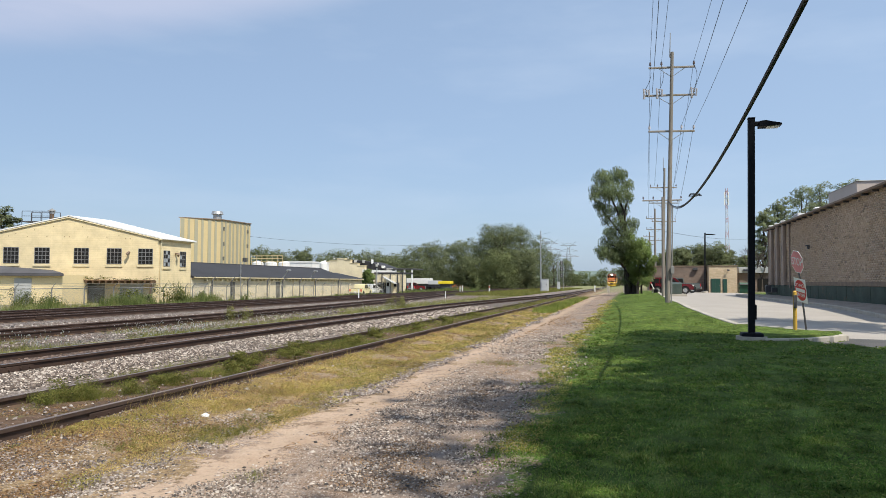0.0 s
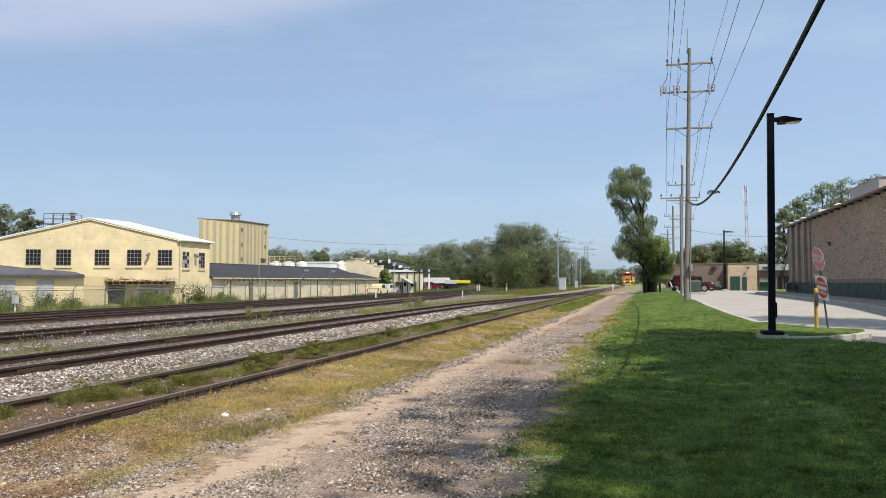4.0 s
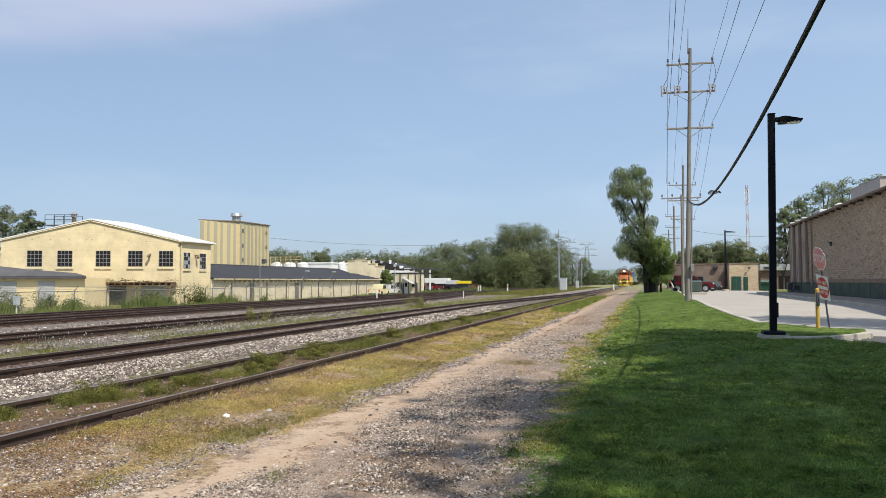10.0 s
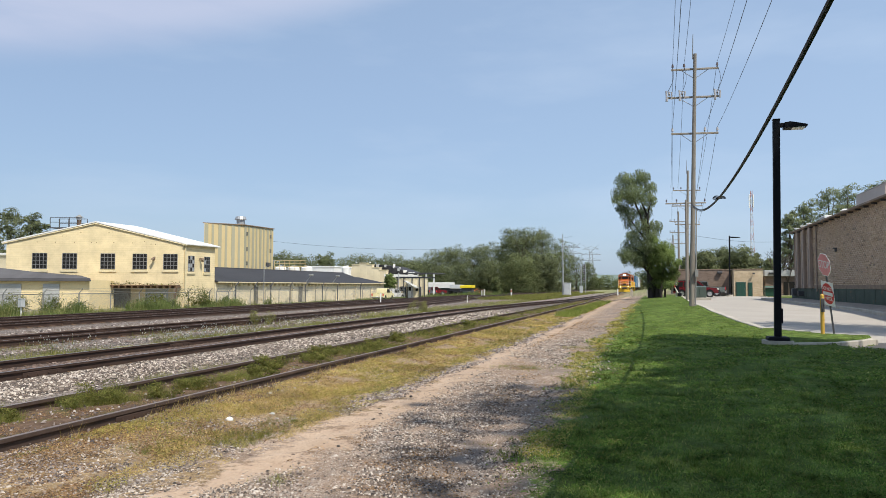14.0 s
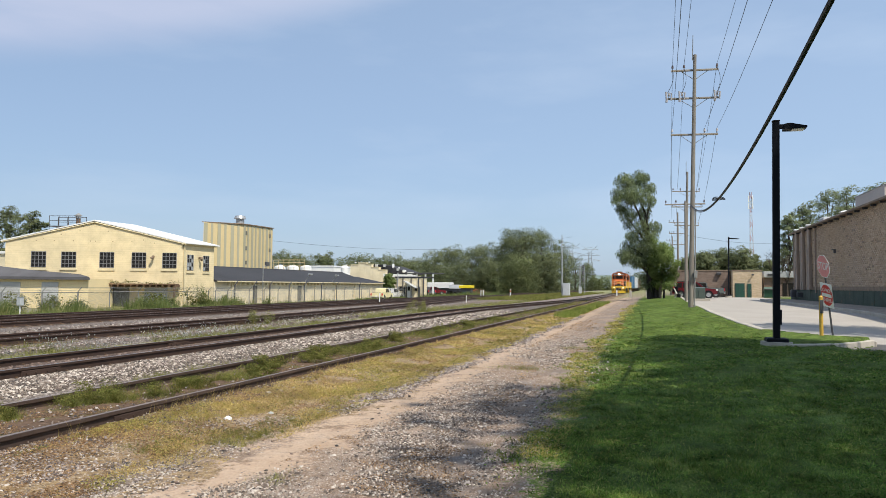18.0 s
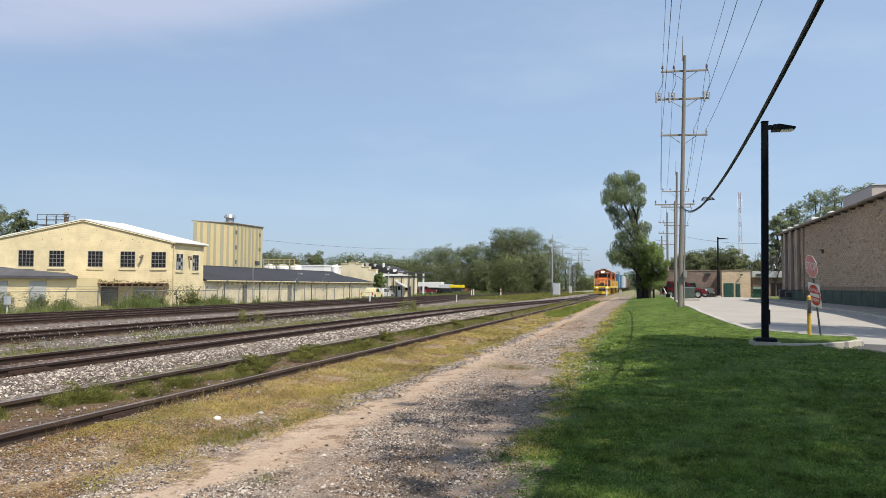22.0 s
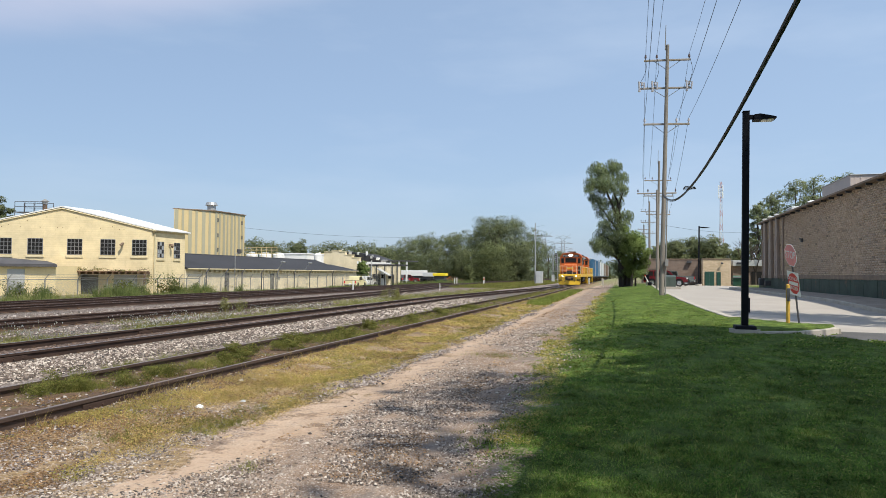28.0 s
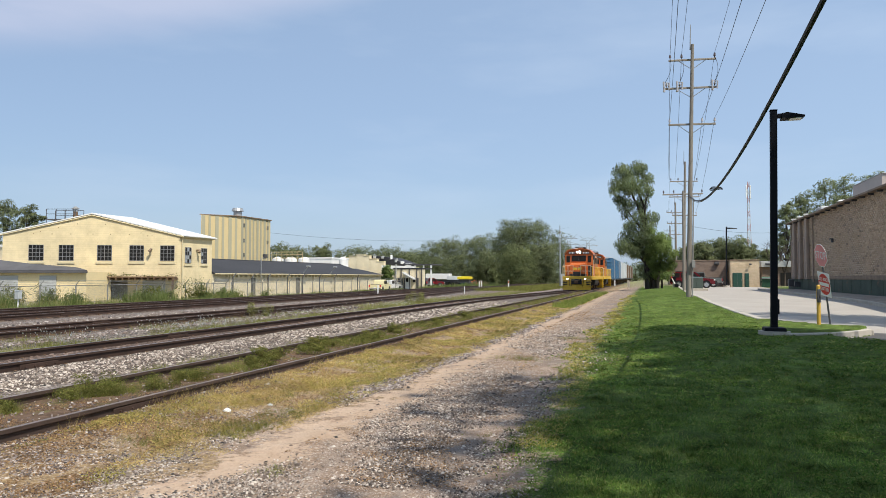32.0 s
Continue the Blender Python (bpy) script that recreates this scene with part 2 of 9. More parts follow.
M = dict(
    cream=surface("cream_paint", (0.8, 0.66, 0.38), 0.07, 0.5, 0.75, bump=0.25, grain=9, stain=(0.55, 0.48, 0.3), stain_at=0.66),
    cream_low=surface("pale_plaster", (0.72, 0.63, 0.44), 0.14, 0.5, 0.85, bump=0.3, grain=7, stain=(0.4, 0.35, 0.27), stain_at=0.57),
    white_metal=surface("white_roof", (0.78, 0.78, 0.76), 0.06, 1.0, 0.45, bump=0.1),
    dark_roof=surface("dark_roofing", (0.03, 0.031, 0.036), 0.2, 0.5, 0.9, grain=12, stretch=(0.3, 0.3, 2)),
    grey_roof=surface("grey_roofing", (0.085, 0.083, 0.088), 0.25, 0.6, 0.85, grain=10),
    grey_panel=surface("grey_panel", (0.42, 0.43, 0.42), 0.15, 0.6, 0.6),
    stripe_yellow=surface("yellow_sheet", (0.6, 0.48, 0.25), 0.06, 0.4, 0.55, bump=0.1),
    stripe_grey=surface("grey_sheet", (0.38, 0.36, 0.25), 0.06, 0.4, 0.55, bump=0.1),
    pane=glass("window_glass", (0.014, 0.013, 0.012), 0.4),
    frame_dark=surface("dark_frame", (0.06, 0.06, 0.065), 0.2, 3, 0.6),
    sill=surface("pale_sill", (0.6, 0.52, 0.33), 0.12, 2, 0.8),
    rust=surface("rusty_steel", (0.17, 0.105, 0.06), 0.4, 3, 0.8, 0.3, 0.5, 30, (0.07, 0.045, 0.035), 0.55),
    rail_dark=surface("dark_rail", (0.07, 0.042, 0.031), 0.25, 2.5, 0.75, 0.3, 0.4, 30, each=0.1),
    rail=surface("rusty_rail", (0.088, 0.058, 0.045), 0.25, 2.5, 0.75, 0.3, 0.4, 30, each=0.1),
    railhead=surface("worn_railhead", (0.3, 0.26, 0.23), 0.2, 3, 0.38, 0.8, 0.1),
    railhead_dull=surface("dull_railhead", (0.24, 0.19, 0.16), 0.3, 3, 0.5, 0.5, 0.1),
    tie=surface("old_timber", (0.11, 0.085, 0.068), 0.35, 2, 0.92, bump=0.8, grain=18, each=0.25, stretch=(1, 5, 5)),
    steel=surface("galvanised_steel", (0.4, 0.41, 0.41), 0.15, 2, 0.5, 0.6, 0.1),
    grey_post=surface("dull_grey_post", (0.25, 0.25, 0.24), 0.2, 2, 0.7, 0.2),
    wood_pole=surface("weathered_pole", (0.22, 0.2, 0.17), 0.25, 1.2, 0.9, bump=0.8, grain=20, stretch=(6, 6, 0.6)),
    wood_arm=surface("weathered_arm", (0.3, 0.27, 0.23), 0.2, 2, 0.9, bump=0.5),
    black=surface("black_paint", (0.007, 0.008, 0.011), 0.2, 2, 0.6, bump=0.1),
    cable=surface("black_cable", (0.012, 0.012, 0.013), 0.2, 6, 0.6, bump=0.3),
    concrete=surface("concrete", (0.42, 0.385, 0.325), 0.2, 1.2, 0.9, bump=0.4, grain=25, stain=(0.2, 0.18, 0.15), stain_at=0.62),
    drive=surface("bright_concrete", (0.36, 0.33, 0.29), 0.1, 0.3, 0.9, bump=0.2, grain=20, stain=(0.25, 0.235, 0.21), stain_at=0.56),
    asphalt=surface("asphalt", (0.085, 0.083, 0.08), 0.3, 0.6, 0.9, bump=0.4, grain=40, stain=(0.05, 0.05, 0.05)),
    orange=surface("orange_paint", (0.52, 0.12, 0.018), 0.16, 0.9, 0.5, bump=0.05, stain=(0.2, 0.06, 0.025), stain_at=0.55),
    yellow=surface("yellow_paint", (0.66, 0.42, 0.03), 0.1, 1.2, 0.45, bump=0.05, stain=(0.4, 0.26, 0.06), stain_at=0.68),
    loco_black=surface("sooty_black", (0.02, 0.019, 0.018), 0.3, 2, 0.7, stain=(0.07, 0.05, 0.04), stain_at=0.6),
    white=surface("white_paint", (0.78, 0.78, 0.76), 0.06, 1.5, 0.5, bump=0.05),
    blue_car=surface("blue_paint", (0.05, 0.15, 0.27), 0.22, 0.6, 0.6, stain=(0.12, 0.12, 0.14), stain_at=0.55),
    grey_car=surface("pale_grey_paint", (0.55, 0.58, 0.6), 0.1, 0.6, 0.55, stain=(0.36, 0.34, 0.32), stain_at=0.63),
    red_paint=surface("deep_red_paint", (0.13, 0.01, 0.015), 0.08, 1, 0.25, bump=0.02),
    silver=surface("silver_paint", (0.16, 0.18, 0.17), 0.08, 1, 0.3, 0.4, bump=0.02),
    yellow_pickup=surface("pale_yellow_paint", (0.72, 0.65, 0.38), 0.1, 1, 0.4, bump=0.02),
    tyre=surface("tyre_rubber", (0.02, 0.02, 0.02), 0.2, 5, 0.85),
    chrome=surface("chrome", (0.6, 0.6, 0.6), 0.05, 3, 0.2, 0.9, 0.0),
    green_box=surface("green_box_paint", (0.06, 0.085, 0.07), 0.15, 1.5, 0.55),
    green_door=surface("green_door_paint", (0.012, 0.062, 0.043), 0.12, 1.5, 0.5),
    green_bin=surface("green_bin_paint", (0.02, 0.075, 0.045), 0.2, 1.5, 0.5, stain=(0.08, 0.06, 0.04)),
    base_green=surface("faded_green_panel", (0.035, 0.06, 0.042), 0.45, 0.8, 0.75, stain=(0.2, 0.1, 0.045), stain_at=0.57),
    sign_red=surface("faded_sign_red", (0.82, 0.29, 0.3), 0.1, 3, 0.45, bump=0.0),
    sign_red2=surface("sign_red", (0.6, 0.02, 0.03), 0.08, 3, 0.4, bump=0.0),
    sign_white=surface("sign_white", (0.8, 0.8, 0.8), 0.04, 3, 0.4, bump=0.0),
    bollard=surface("bollard_yellow", (0.56, 0.34, 0.05), 0.12, 3, 0.6, stain=(0.5, 0.3, 0.08)),
    bark=surface("bark", (0.075, 0.06, 0.048), 0.35, 3, 0.95, bump=1.0, grain=14, stretch=(5, 5, 0.8)),
    mast_pale=surface("mast_pale", (0.5, 0.5, 0.5), 0.1, 2, 0.6),
    mast=surface("mast_paint", (0.42, 0.22, 0.2), 0.2, 2, 0.6),
    pylon=surface("pylon_steel", (0.3, 0.32, 0.34), 0.1, 2, 0.6, 0.3),
    insulator_dark=surface("brown_insulator", (0.1, 0.07, 0.065), 0.15, 4, 0.3, bump=0.0),
    insulator=surface("insulator", (0.42, 0.41, 0.42), 0.1, 4, 0.3, bump=0.0),
    penthouse=surface("pinkish_sheet", (0.52, 0.44, 0.39), 0.06, 0.6, 0.6, bump=0.1),
    bark_dark=surface("dark_bark", (0.035, 0.029, 0.024), 0.35, 3, 0.95, bump=1.0, grain=14, stretch=(5, 5, 0.8)),
    hood_paint=surface("brown_orange_paint", (0.42, 0.17, 0.045), 0.2, 0.8, 0.6, bump=0.05, stain=(0.1, 0.05, 0.03), stain_at=0.55),
    tarp_yellow=surface("bright_yellow_body", (0.75, 0.6, 0.02), 0.1, 1, 0.5),
    lamp_on=glow("lit_headlamp", (1.0, 0.93, 0.75), 9.0),
    lens=surface("lamp_lens", (0.7, 0.7, 0.66), 0.05, 3, 0.2, bump=0.0),
    leaf_a=foliage("leaf_mid_green", (0.11, 0.15, 0.07), (0.18, 0.23, 0.105)),
    leaf_b=foliage("leaf_yellow_green", (0.125, 0.155, 0.07), (0.19, 0.215, 0.095), None, 0.0, 0.4, 0.42, 7.0),
    leaf_c=foliage("leaf_deep_green", (0.105, 0.14, 0.08), (0.165, 0.205, 0.115)),
    weed=foliage("weed_green", (0.12, 0.135, 0.035), (0.25, 0.265, 0.075), (0.34, 0.28, 0.1)),
    weed_cool=foliage("weed_mid_green", (0.1, 0.135, 0.04), (0.2, 0.25, 0.085), (0.3, 0.29, 0.13)),
    tall_grass=foliage("tall_grass", (0.2, 0.21, 0.07), (0.34, 0.34, 0.13), (0.45, 0.4, 0.2)),
    # leaf_far and leaf_pale carry distance haze in their leaf colour
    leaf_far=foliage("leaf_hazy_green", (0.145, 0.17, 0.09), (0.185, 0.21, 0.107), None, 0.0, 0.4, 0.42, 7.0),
    leaf_pale=foliage("leaf_hazy_pale_green", (0.17, 0.205, 0.11), (0.25, 0.285, 0.155), None, 0.0, 0.45, 0.4, 9.0),
    leaf_y=foliage("leaf_bright_green", (0.115, 0.165, 0.05), (0.195, 0.255, 0.085)),
    straw=foliage("dry_grass", (0.42, 0.28, 0.11), (0.68, 0.54, 0.22), (0.32, 0.3, 0.09)),
    olive=foliage("olive_grass", (0.26, 0.23, 0.06), (0.5, 0.45, 0.13), (0.5, 0.39, 0.15)),
    litter_brown=foliage("dead_grass", (0.14, 0.075, 0.04), (0.46, 0.3, 0.16)),
    lawn=foliage("lawn_blades", (0.06, 0.122, 0.026), (0.185, 0.27, 0.055), (0.33, 0.315, 0.11), 0.6),
    verge_bright=foliage("verge_bright", (0.15, 0.2, 0.04), (0.28, 0.33, 0.08), (0.38, 0.36, 0.14)),
    clover=foliage("clover_green", (0.07, 0.17, 0.03), (0.17, 0.3, 0.055), None, 0.3),
    flower=foliage("white_flower", (0.6, 0.62, 0.55), (0.75, 0.76, 0.7)),
    stone_light=foliage("pale_stone", (0.28, 0.25, 0.23), (0.5, 0.46, 0.42), (0.16, 0.12, 0.1)),
)


M["black"].node_tree.nodes["Principled BSDF"].inputs["Specular IOR Level"].default_value = 0.12


def pebble_material(name, dark, light, brown):
    m, n, l, b = nodes_of(name)
    geo = n.new("ShaderNodeNewGeometry")
    mid = tuple((a + 1.4 * c) / 2.4 for a, c in zip(light, brown))
    col = ramp_node(n, l, geo.outputs["Random Per Island"], [(0.0, dark), (0.35, brown), (0.7, mid), (0.92, light), (1.0, tuple(1.15 * c for c in light))])
    fine = noise_node(n, l, 60, 3, 0.7)
    col = mix_node(n, l, 0.4, col, ramp_node(n, l, fine, [(0.3, (0.6,) * 3), (0.7, (1.0,) * 3)]), "MULTIPLY")
    l.new(col, b.inputs["Base Color"])
    b.inputs["Roughness"].default_value = 0.9
    return m


M["pebble"] = pebble_material("crushed_stone", (0.04, 0.036, 0.034), (0.53, 0.47, 0.405), (0.14, 0.105, 0.083))
M["pebble_dark"] = pebble_material("dark_crushed_stone", (0.055, 0.048, 0.048), (0.42, 0.375, 0.34), (0.15, 0.11, 0.092))


M["pebble_rust"] = pebble_material("rusty_crushed_stone", (0.045, 0.034, 0.03), (0.24, 0.18, 0.15), (0.11, 0.072, 0.055))
M["fines"] = surface("oily_fines", (0.075, 0.053, 0.043), 0.35, 2.0, 0.95, bump=0.8, grain=45, stain=(0.13, 0.1, 0.085), stain_at=0.58)


def main_x(y):
    return -10.85 + 3.12 * smoothstep(40, 90, y) + np.maximum(np.asarray(y, float) - 98, 0) * 0.0038


def siding_x(y):
    s = smoothstep(58, 135, y)
    return -6.5 * (1 - s) + main_x(y) * s


def third_x(y):
    return -16.6 - 6.6 * smoothstep(26, 118, y)


def ground_z(x, y):
    """Height of the open ground: the lawn side climbs gently away from the camera, the yard beyond the tracks lies lower."""
    x, y = np.asarray(x, float), np.asarray(y, float)
    rise = 0.46 * smoothstep(19, 44, y) * smoothstep(-4.5, 1.0, x)
    rise = rise + 0.2 * smoothstep(25, 70, y) * smoothstep(-5.5, -3.0, x) * (1 - smoothstep(-4.5, 1.0, x))
    low = -0.42 * smoothstep(-30, -34.5, x)
    crown = 0.07 * smoothstep(-1.5, 0.8, x) * (1 - smoothstep(3, 9, x)) * smoothstep(3, 10, y)
    bed = 0.105 * np.exp(-((x + 6.5) / 1.6) ** 4) - 0.1 * np.exp(-((x + 14) / 1.0) ** 2)
    return rise + low + crown + bed


DRIVE_EDGE = [(2.9, 92), (2.35, 50), (2.62, 37), (3.1, 31), (3.5, 27.6), (3.95, 25.8), (5.5, 24.6), (6.0, 24.3), (5.95, 23.7), (5.4, 22.9), (4.7, 22.0), (5.0, 21.2), (6.2, 20.3), (8.5, 19.6), (10, 19.4)]


def inside_drive(x, y):
    """True on the paved side of the driveway's edge."""
    edge = np.array(DRIVE_EDGE)
    e = np.interp(y, edge[6::-1, 1], edge[6::-1, 0])
    far = (x > e) & (y > 24.5)
    near = (x > np.interp(y, [19.4, 20.3, 21.2, 22.0, 22.9, 23.7, 24.5], [9.5, 6.2, 5.0, 4.7, 5.4, 5.95, 6.05])) & (y > 19.4) & (y <= 24.5)
    return far | near


def ground_sheet():
    xs = np.concatenate([[-2500, -900, -400, -200, -120, -80], np.arange(-60, -34, 3), np.arange(-34, -12, 0.5), np.arange(-12, 14.2, 0.2), [16, 20, 30, 60, 120, 300, 900, 2500]])
    ys = np.concatenate([[-300, -60, -20, -8], np.arange(-4, 32, 0.25), np.arange(32, 100, 1.0), np.arange(100, 300, 10), [300, 400, 600, 900, 1500, 3500]])
    X, Y = np.meshgrid(xs, ys)
    Z = ground_z(X, Y)
    island = (X > 3.3) & (Y < 26.5) & (Y > np.interp(X, [3.35, 4.7, 5.4, 5.95], [21.25, 22.05, 22.95, 23.75])) & ~inside_drive(X, Y) & (X < 6)
    Z = Z + 0.09 * island
    Z = Z - 0.17 * inside_drive(X, Y) * (Y < 110) * (X < 14)
    rng = np.random.default_rng(4)
    close = (np.abs(X + 3) < 14) & (Y > -4) & (Y < 60)
    rut = 0.035 * np.exp(-((X + 2.0) / 0.35) ** 2) + 0.03 * np.exp(-((X + 3.6) / 0.3) ** 2)
    Z = Z + close * (rng.normal(0, 0.006, X.shape) - rut * (0.6 + 0.4 * np.sin(Y * 0.7)))
    n = len(xs)
    i = np.arange(len(ys) - 1)[:, None] * n + np.arange(n - 1)[None]
    F = np.stack([i, i + 1, i + n + 1, i + n], -1).reshape(-1, 4)
    return raw("ground", np.stack([X, Y, Z], -1).reshape(-1, 3), F, ground_material(), smooth=True)


def ground_material():
    m, n, l, b = nodes_of("open_ground")
    tc, sep = n.new("ShaderNodeTexCoord"), n.new("ShaderNodeSeparateXYZ")
    l.new(tc.outputs["Object"], sep.inputs[0])
    X, Y = sep.outputs[0], sep.outputs[1]
    wob = noise_node(n, l, 0.5, 5, 0.65)
    wob2 = noise_node(n, l, 2.2, 5, 0.7)
    fine = noise_node(n, l, 14, 4, 0.7)
    grit = noise_node(n, l, 70, 3, 0.75)
    x1 = math_node(n, l, "ADD", X, range_node(n, l, wob, 0.36, 0.64, -0.6, 0.6))
    x2 = math_node(n, l, "ADD", X, range_node(n, l, wob2, 0.36, 0.64, -0.3, 0.3))
    x2 = math_node(n, l, "ADD", x2, range_node(n, l, fine, 0.36, 0.64, -0.2, 0.2))
    x1 = math_node(n, l, "ADD", x1, range_node(n, l, wob2, 0.36, 0.64, -0.3, 0.3))
    x1 = math_node(n, l, "ADD", x1, range_node(n, l, fine, 0.36, 0.64, -0.14, 0.14))
    vor = n.new("ShaderNodeTexVoronoi")
    vor.inputs["Scale"].default_value = 26.0
    l.new(tc.outputs["Object"], vor.inputs["Vector"])
    cell = n.new("ShaderNodeSeparateColor")
    l.new(vor.outputs["Color"], cell.inputs[0])
    stone = ramp_node(n, l, cell.outputs[0], [(0.0, (0.1, 0.08, 0.07)), (0.5, (0.29, 0.235, 0.2)), (1.0, (0.52, 0.47, 0.42))])
    stone = mix_node(n, l, range_node(n, l, vor.outputs["Distance"], 0.25, 0.6, 0, 0.75), stone, (0.09, 0.075, 0.065))
    dirt = ramp_node(n, l, wob2, [(0.3, (0.24, 0.172, 0.125)), (0.7, (0.44, 0.345, 0.26))])
    dirt = mix_node(n, l, 0.35, dirt, ramp_node(n, l, grit, [(0.3, (0.5,) * 3), (0.7, (1.0,) * 3)]), "MULTIPLY")
    grey = ramp_node(n, l, wob2, [(0.3, (0.2, 0.18, 0.165)), (0.7, (0.36, 0.33, 0.3))])
    # gravel road: dusty wheel tracks with stones between
    patch = range_node(n, l, math_node(n, l, "ADD", math_node(n, l, "MULTIPLY", wob, 0.6), math_node(n, l, "MULTIPLY", wob2, 0.4)), 0.46, 0.56)
    soft = mix_node(n, l, 0.6, dirt, ramp_node(n, l, grit, [(0.35, (0.12, 0.095, 0.08)), (0.5, (0.3, 0.24, 0.19)), (0.68, (0.52, 0.46, 0.4))]))
    road = mix_node(n, l, patch, dirt, soft)
    litter = range_node(n, l, noise_node(n, l, 1.3, 6, 0.7), 0.54, 0.66, 0, 0.6)
    road = mix_node(n, l, litter, road, ramp_node(n, l, fine, [(0.35, (0.12, 0.07, 0.04)), (0.65, (0.3, 0.2, 0.13))]))
    under = range_node(n, l, noise_node(n, l, 3.5, 5, 0.7), 0.4, 0.58, 0.1, 0.72)
    road = mix_node(n, l, under, road, ramp_node(n, l, grit, [(0.35, (0.085, 0.055, 0.038)), (0.65, (0.29, 0.195, 0.13))]))
    sand = math_node(n, l, "MULTIPLY", range_node(n, l, x2, -3.85, -3.6), range_node(n, l, x2, -3.0, -3.3))
    road = mix_node(n, l, range_node(n, l, sand, 0, 1, 0, 0.9), road, mix_node(n, l, 0.2, ramp_node(n, l, wob2, [(0.3, (0.4, 0.28, 0.185)), (0.7, (0.54, 0.4, 0.28))]), grey))
    chips = range_node(n, l, sand, 0, 1, 1.0, 0.12)
    # small stones trodden into the dirt
    bits = []
    for scale, low, amount in ((48.0, 0.35, 0.9), (95.0, 0.35, 0.75)):
        chip = n.new("ShaderNodeTexVoronoi")
        chip.inputs["Scale"].default_value = scale
        l.new(tc.outputs["Object"], chip.inputs["Vector"])
        part_of = n.new("ShaderNodeSeparateColor")
        l.new(chip.outputs["Color"], part_of.inputs[0])
        hue = ramp_node(n, l, part_of.outputs[1], [(0.0, (0.06, 0.048, 0.042)), (0.35, (0.16, 0.11, 0.085)), (0.7, (0.4, 0.34, 0.29)), (1.0, (0.68, 0.63, 0.57))])
        seen = math_node(n, l, "MULTIPLY", range_node(n, l, part_of.outputs[0], low, low + 0.05), range_node(n, l, chip.outputs["Distance"], 0.3, 0.45, amount, 0.0))
        seen = math_node(n, l, "MULTIPLY", seen, range_node(n, l, wob2, 0.36, 0.52, 0.3, 1.0))
        bits.append((seen, hue))
        seen = math_node(n, l, "MULTIPLY", seen, chips)
        road = mix_node(n, l, seen, road, hue)
    # dark blotches on the road, stronger towards its lawn side
    dark_blotch = range_node(n, l, noise_node(n, l, 0.9, 7, 0.75, (1, 0.6, 1)), 0.47, 0.6, 0, 0.75)
    dark_blotch = math_node(n, l, "MULTIPLY", dark_blotch, range_node(n, l, x2, -2.9, -2.2, 0.25, 1.0))
    road = mix_node(n, l, dark_blotch, road, mix_node(n, l, 0.5, grey, (0.1, 0.08, 0.07)))
    blade = noise_node(n, l, 55, 3, 0.75)
    lawn = ramp_node(n, l, blade, [(0.36, (0.024, 0.046, 0.013)), (0.52, (0.09, 0.14, 0.03)), (0.68, (0.205, 0.26, 0.07))])
    lawn = mix_node(n, l, range_node(n, l, wob2, 0.5, 0.72, 0, 0.55), lawn, (0.14, 0.145, 0.035))
    for scale, lo, hi, stretch in ((3.2, 0.55, 1.3, (1.0, 0.7, 1.0)), (0.8, 0.75, 1.2, (1.0, 0.4, 1.0))):
        shade = range_node(n, l, noise_node(n, l, scale, 5, 0.7, stretch), 0.36, 0.64, lo, hi)
        g3 = n.new("ShaderNodeCombineColor")
        for sock in g3.inputs[:3]:
            l.new(shade, sock)
        lawn = mix_node(n, l, 1.0, lawn, g3.outputs[0], "MULTIPLY")
    straw = ramp_node(n, l, fine, [(0.35, (0.14, 0.095, 0.055)), (0.65, (0.34, 0.245, 0.13))])
    straw = mix_node(n, l, range_node(n, l, wob2, 0.5, 0.7, 0, 0.4), straw, soft)
    for seen, hue in bits:
        straw = mix_node(n, l, math_node(n, l, "MULTIPLY", seen, 0.95), straw, hue)
    soil = ramp_node(n, l, fine, [(0.3, (0.075, 0.05, 0.036)), (0.7, (0.17, 0.115, 0.08))])
    soil = mix_node(n, l, range_node(n, l, wob2, 0.5, 0.7, 0, 0.7), soil, (0.13, 0.15, 0.04))
    weeds = ramp_node(n, l, fine, [(0.3, (0.17, 0.175, 0.07)), (0.7, (0.36, 0.35, 0.17))])
    weeds = mix_node(n, l, range_node(n, l, wob2, 0.38, 0.58, 0.15, 0.9), weeds, mix_node(n, l, 0.25, stone, soil))
    bed = mix_node(n, l, 0.35, stone, soil)
    # bands across the railway, from the yard to the lawn
    x3 = math_node(n, l, "ADD", x2, range_node(n, l, sep.outputs["Y"], 6, 16, -0.35, 0.05))
    col = weeds
    for at, width, layer in ((-29.5, 0.6, bed), (-15.2, 0.5, weeds), (-12.9, 0.3, stone), (-7.9, 0.12, soil), (-5.45, 0.25, straw), (-3.95, 0.25, road), (-1.38, 0.3, lawn)):
        col = mix_node(n, l, range_node(n, l, x3 if layer is lawn else x1, at - width / 2, at + width / 2), col, layer)
    # rough verge far along the line
    verge = math_node(n, l, "MULTIPLY", range_node(n, l, Y, 92, 110), range_node(n, l, X, -5.5, -4.5))
    col = mix_node(n, l, verge, col, weeds)
    far = range_node(n, l, Y, 140, 190)
    col = mix_node(n, l, far, col, mix_node(n, l, 0.6, weeds, (0.2, 0.22, 0.1)))
    l.new(col, b.inputs["Base Color"])
    b.inputs["Roughness"].default_value = 0.95
    b.inputs["Specular IOR Level"].default_value = 0.06
    h = math_node(n, l, "SUBTRACT", fine, math_node(n, l, "MULTIPLY", vor.outputs["Distance"], 0.8))
    bump_node(n, l, b, h, 0.8, 0.02)
    return m


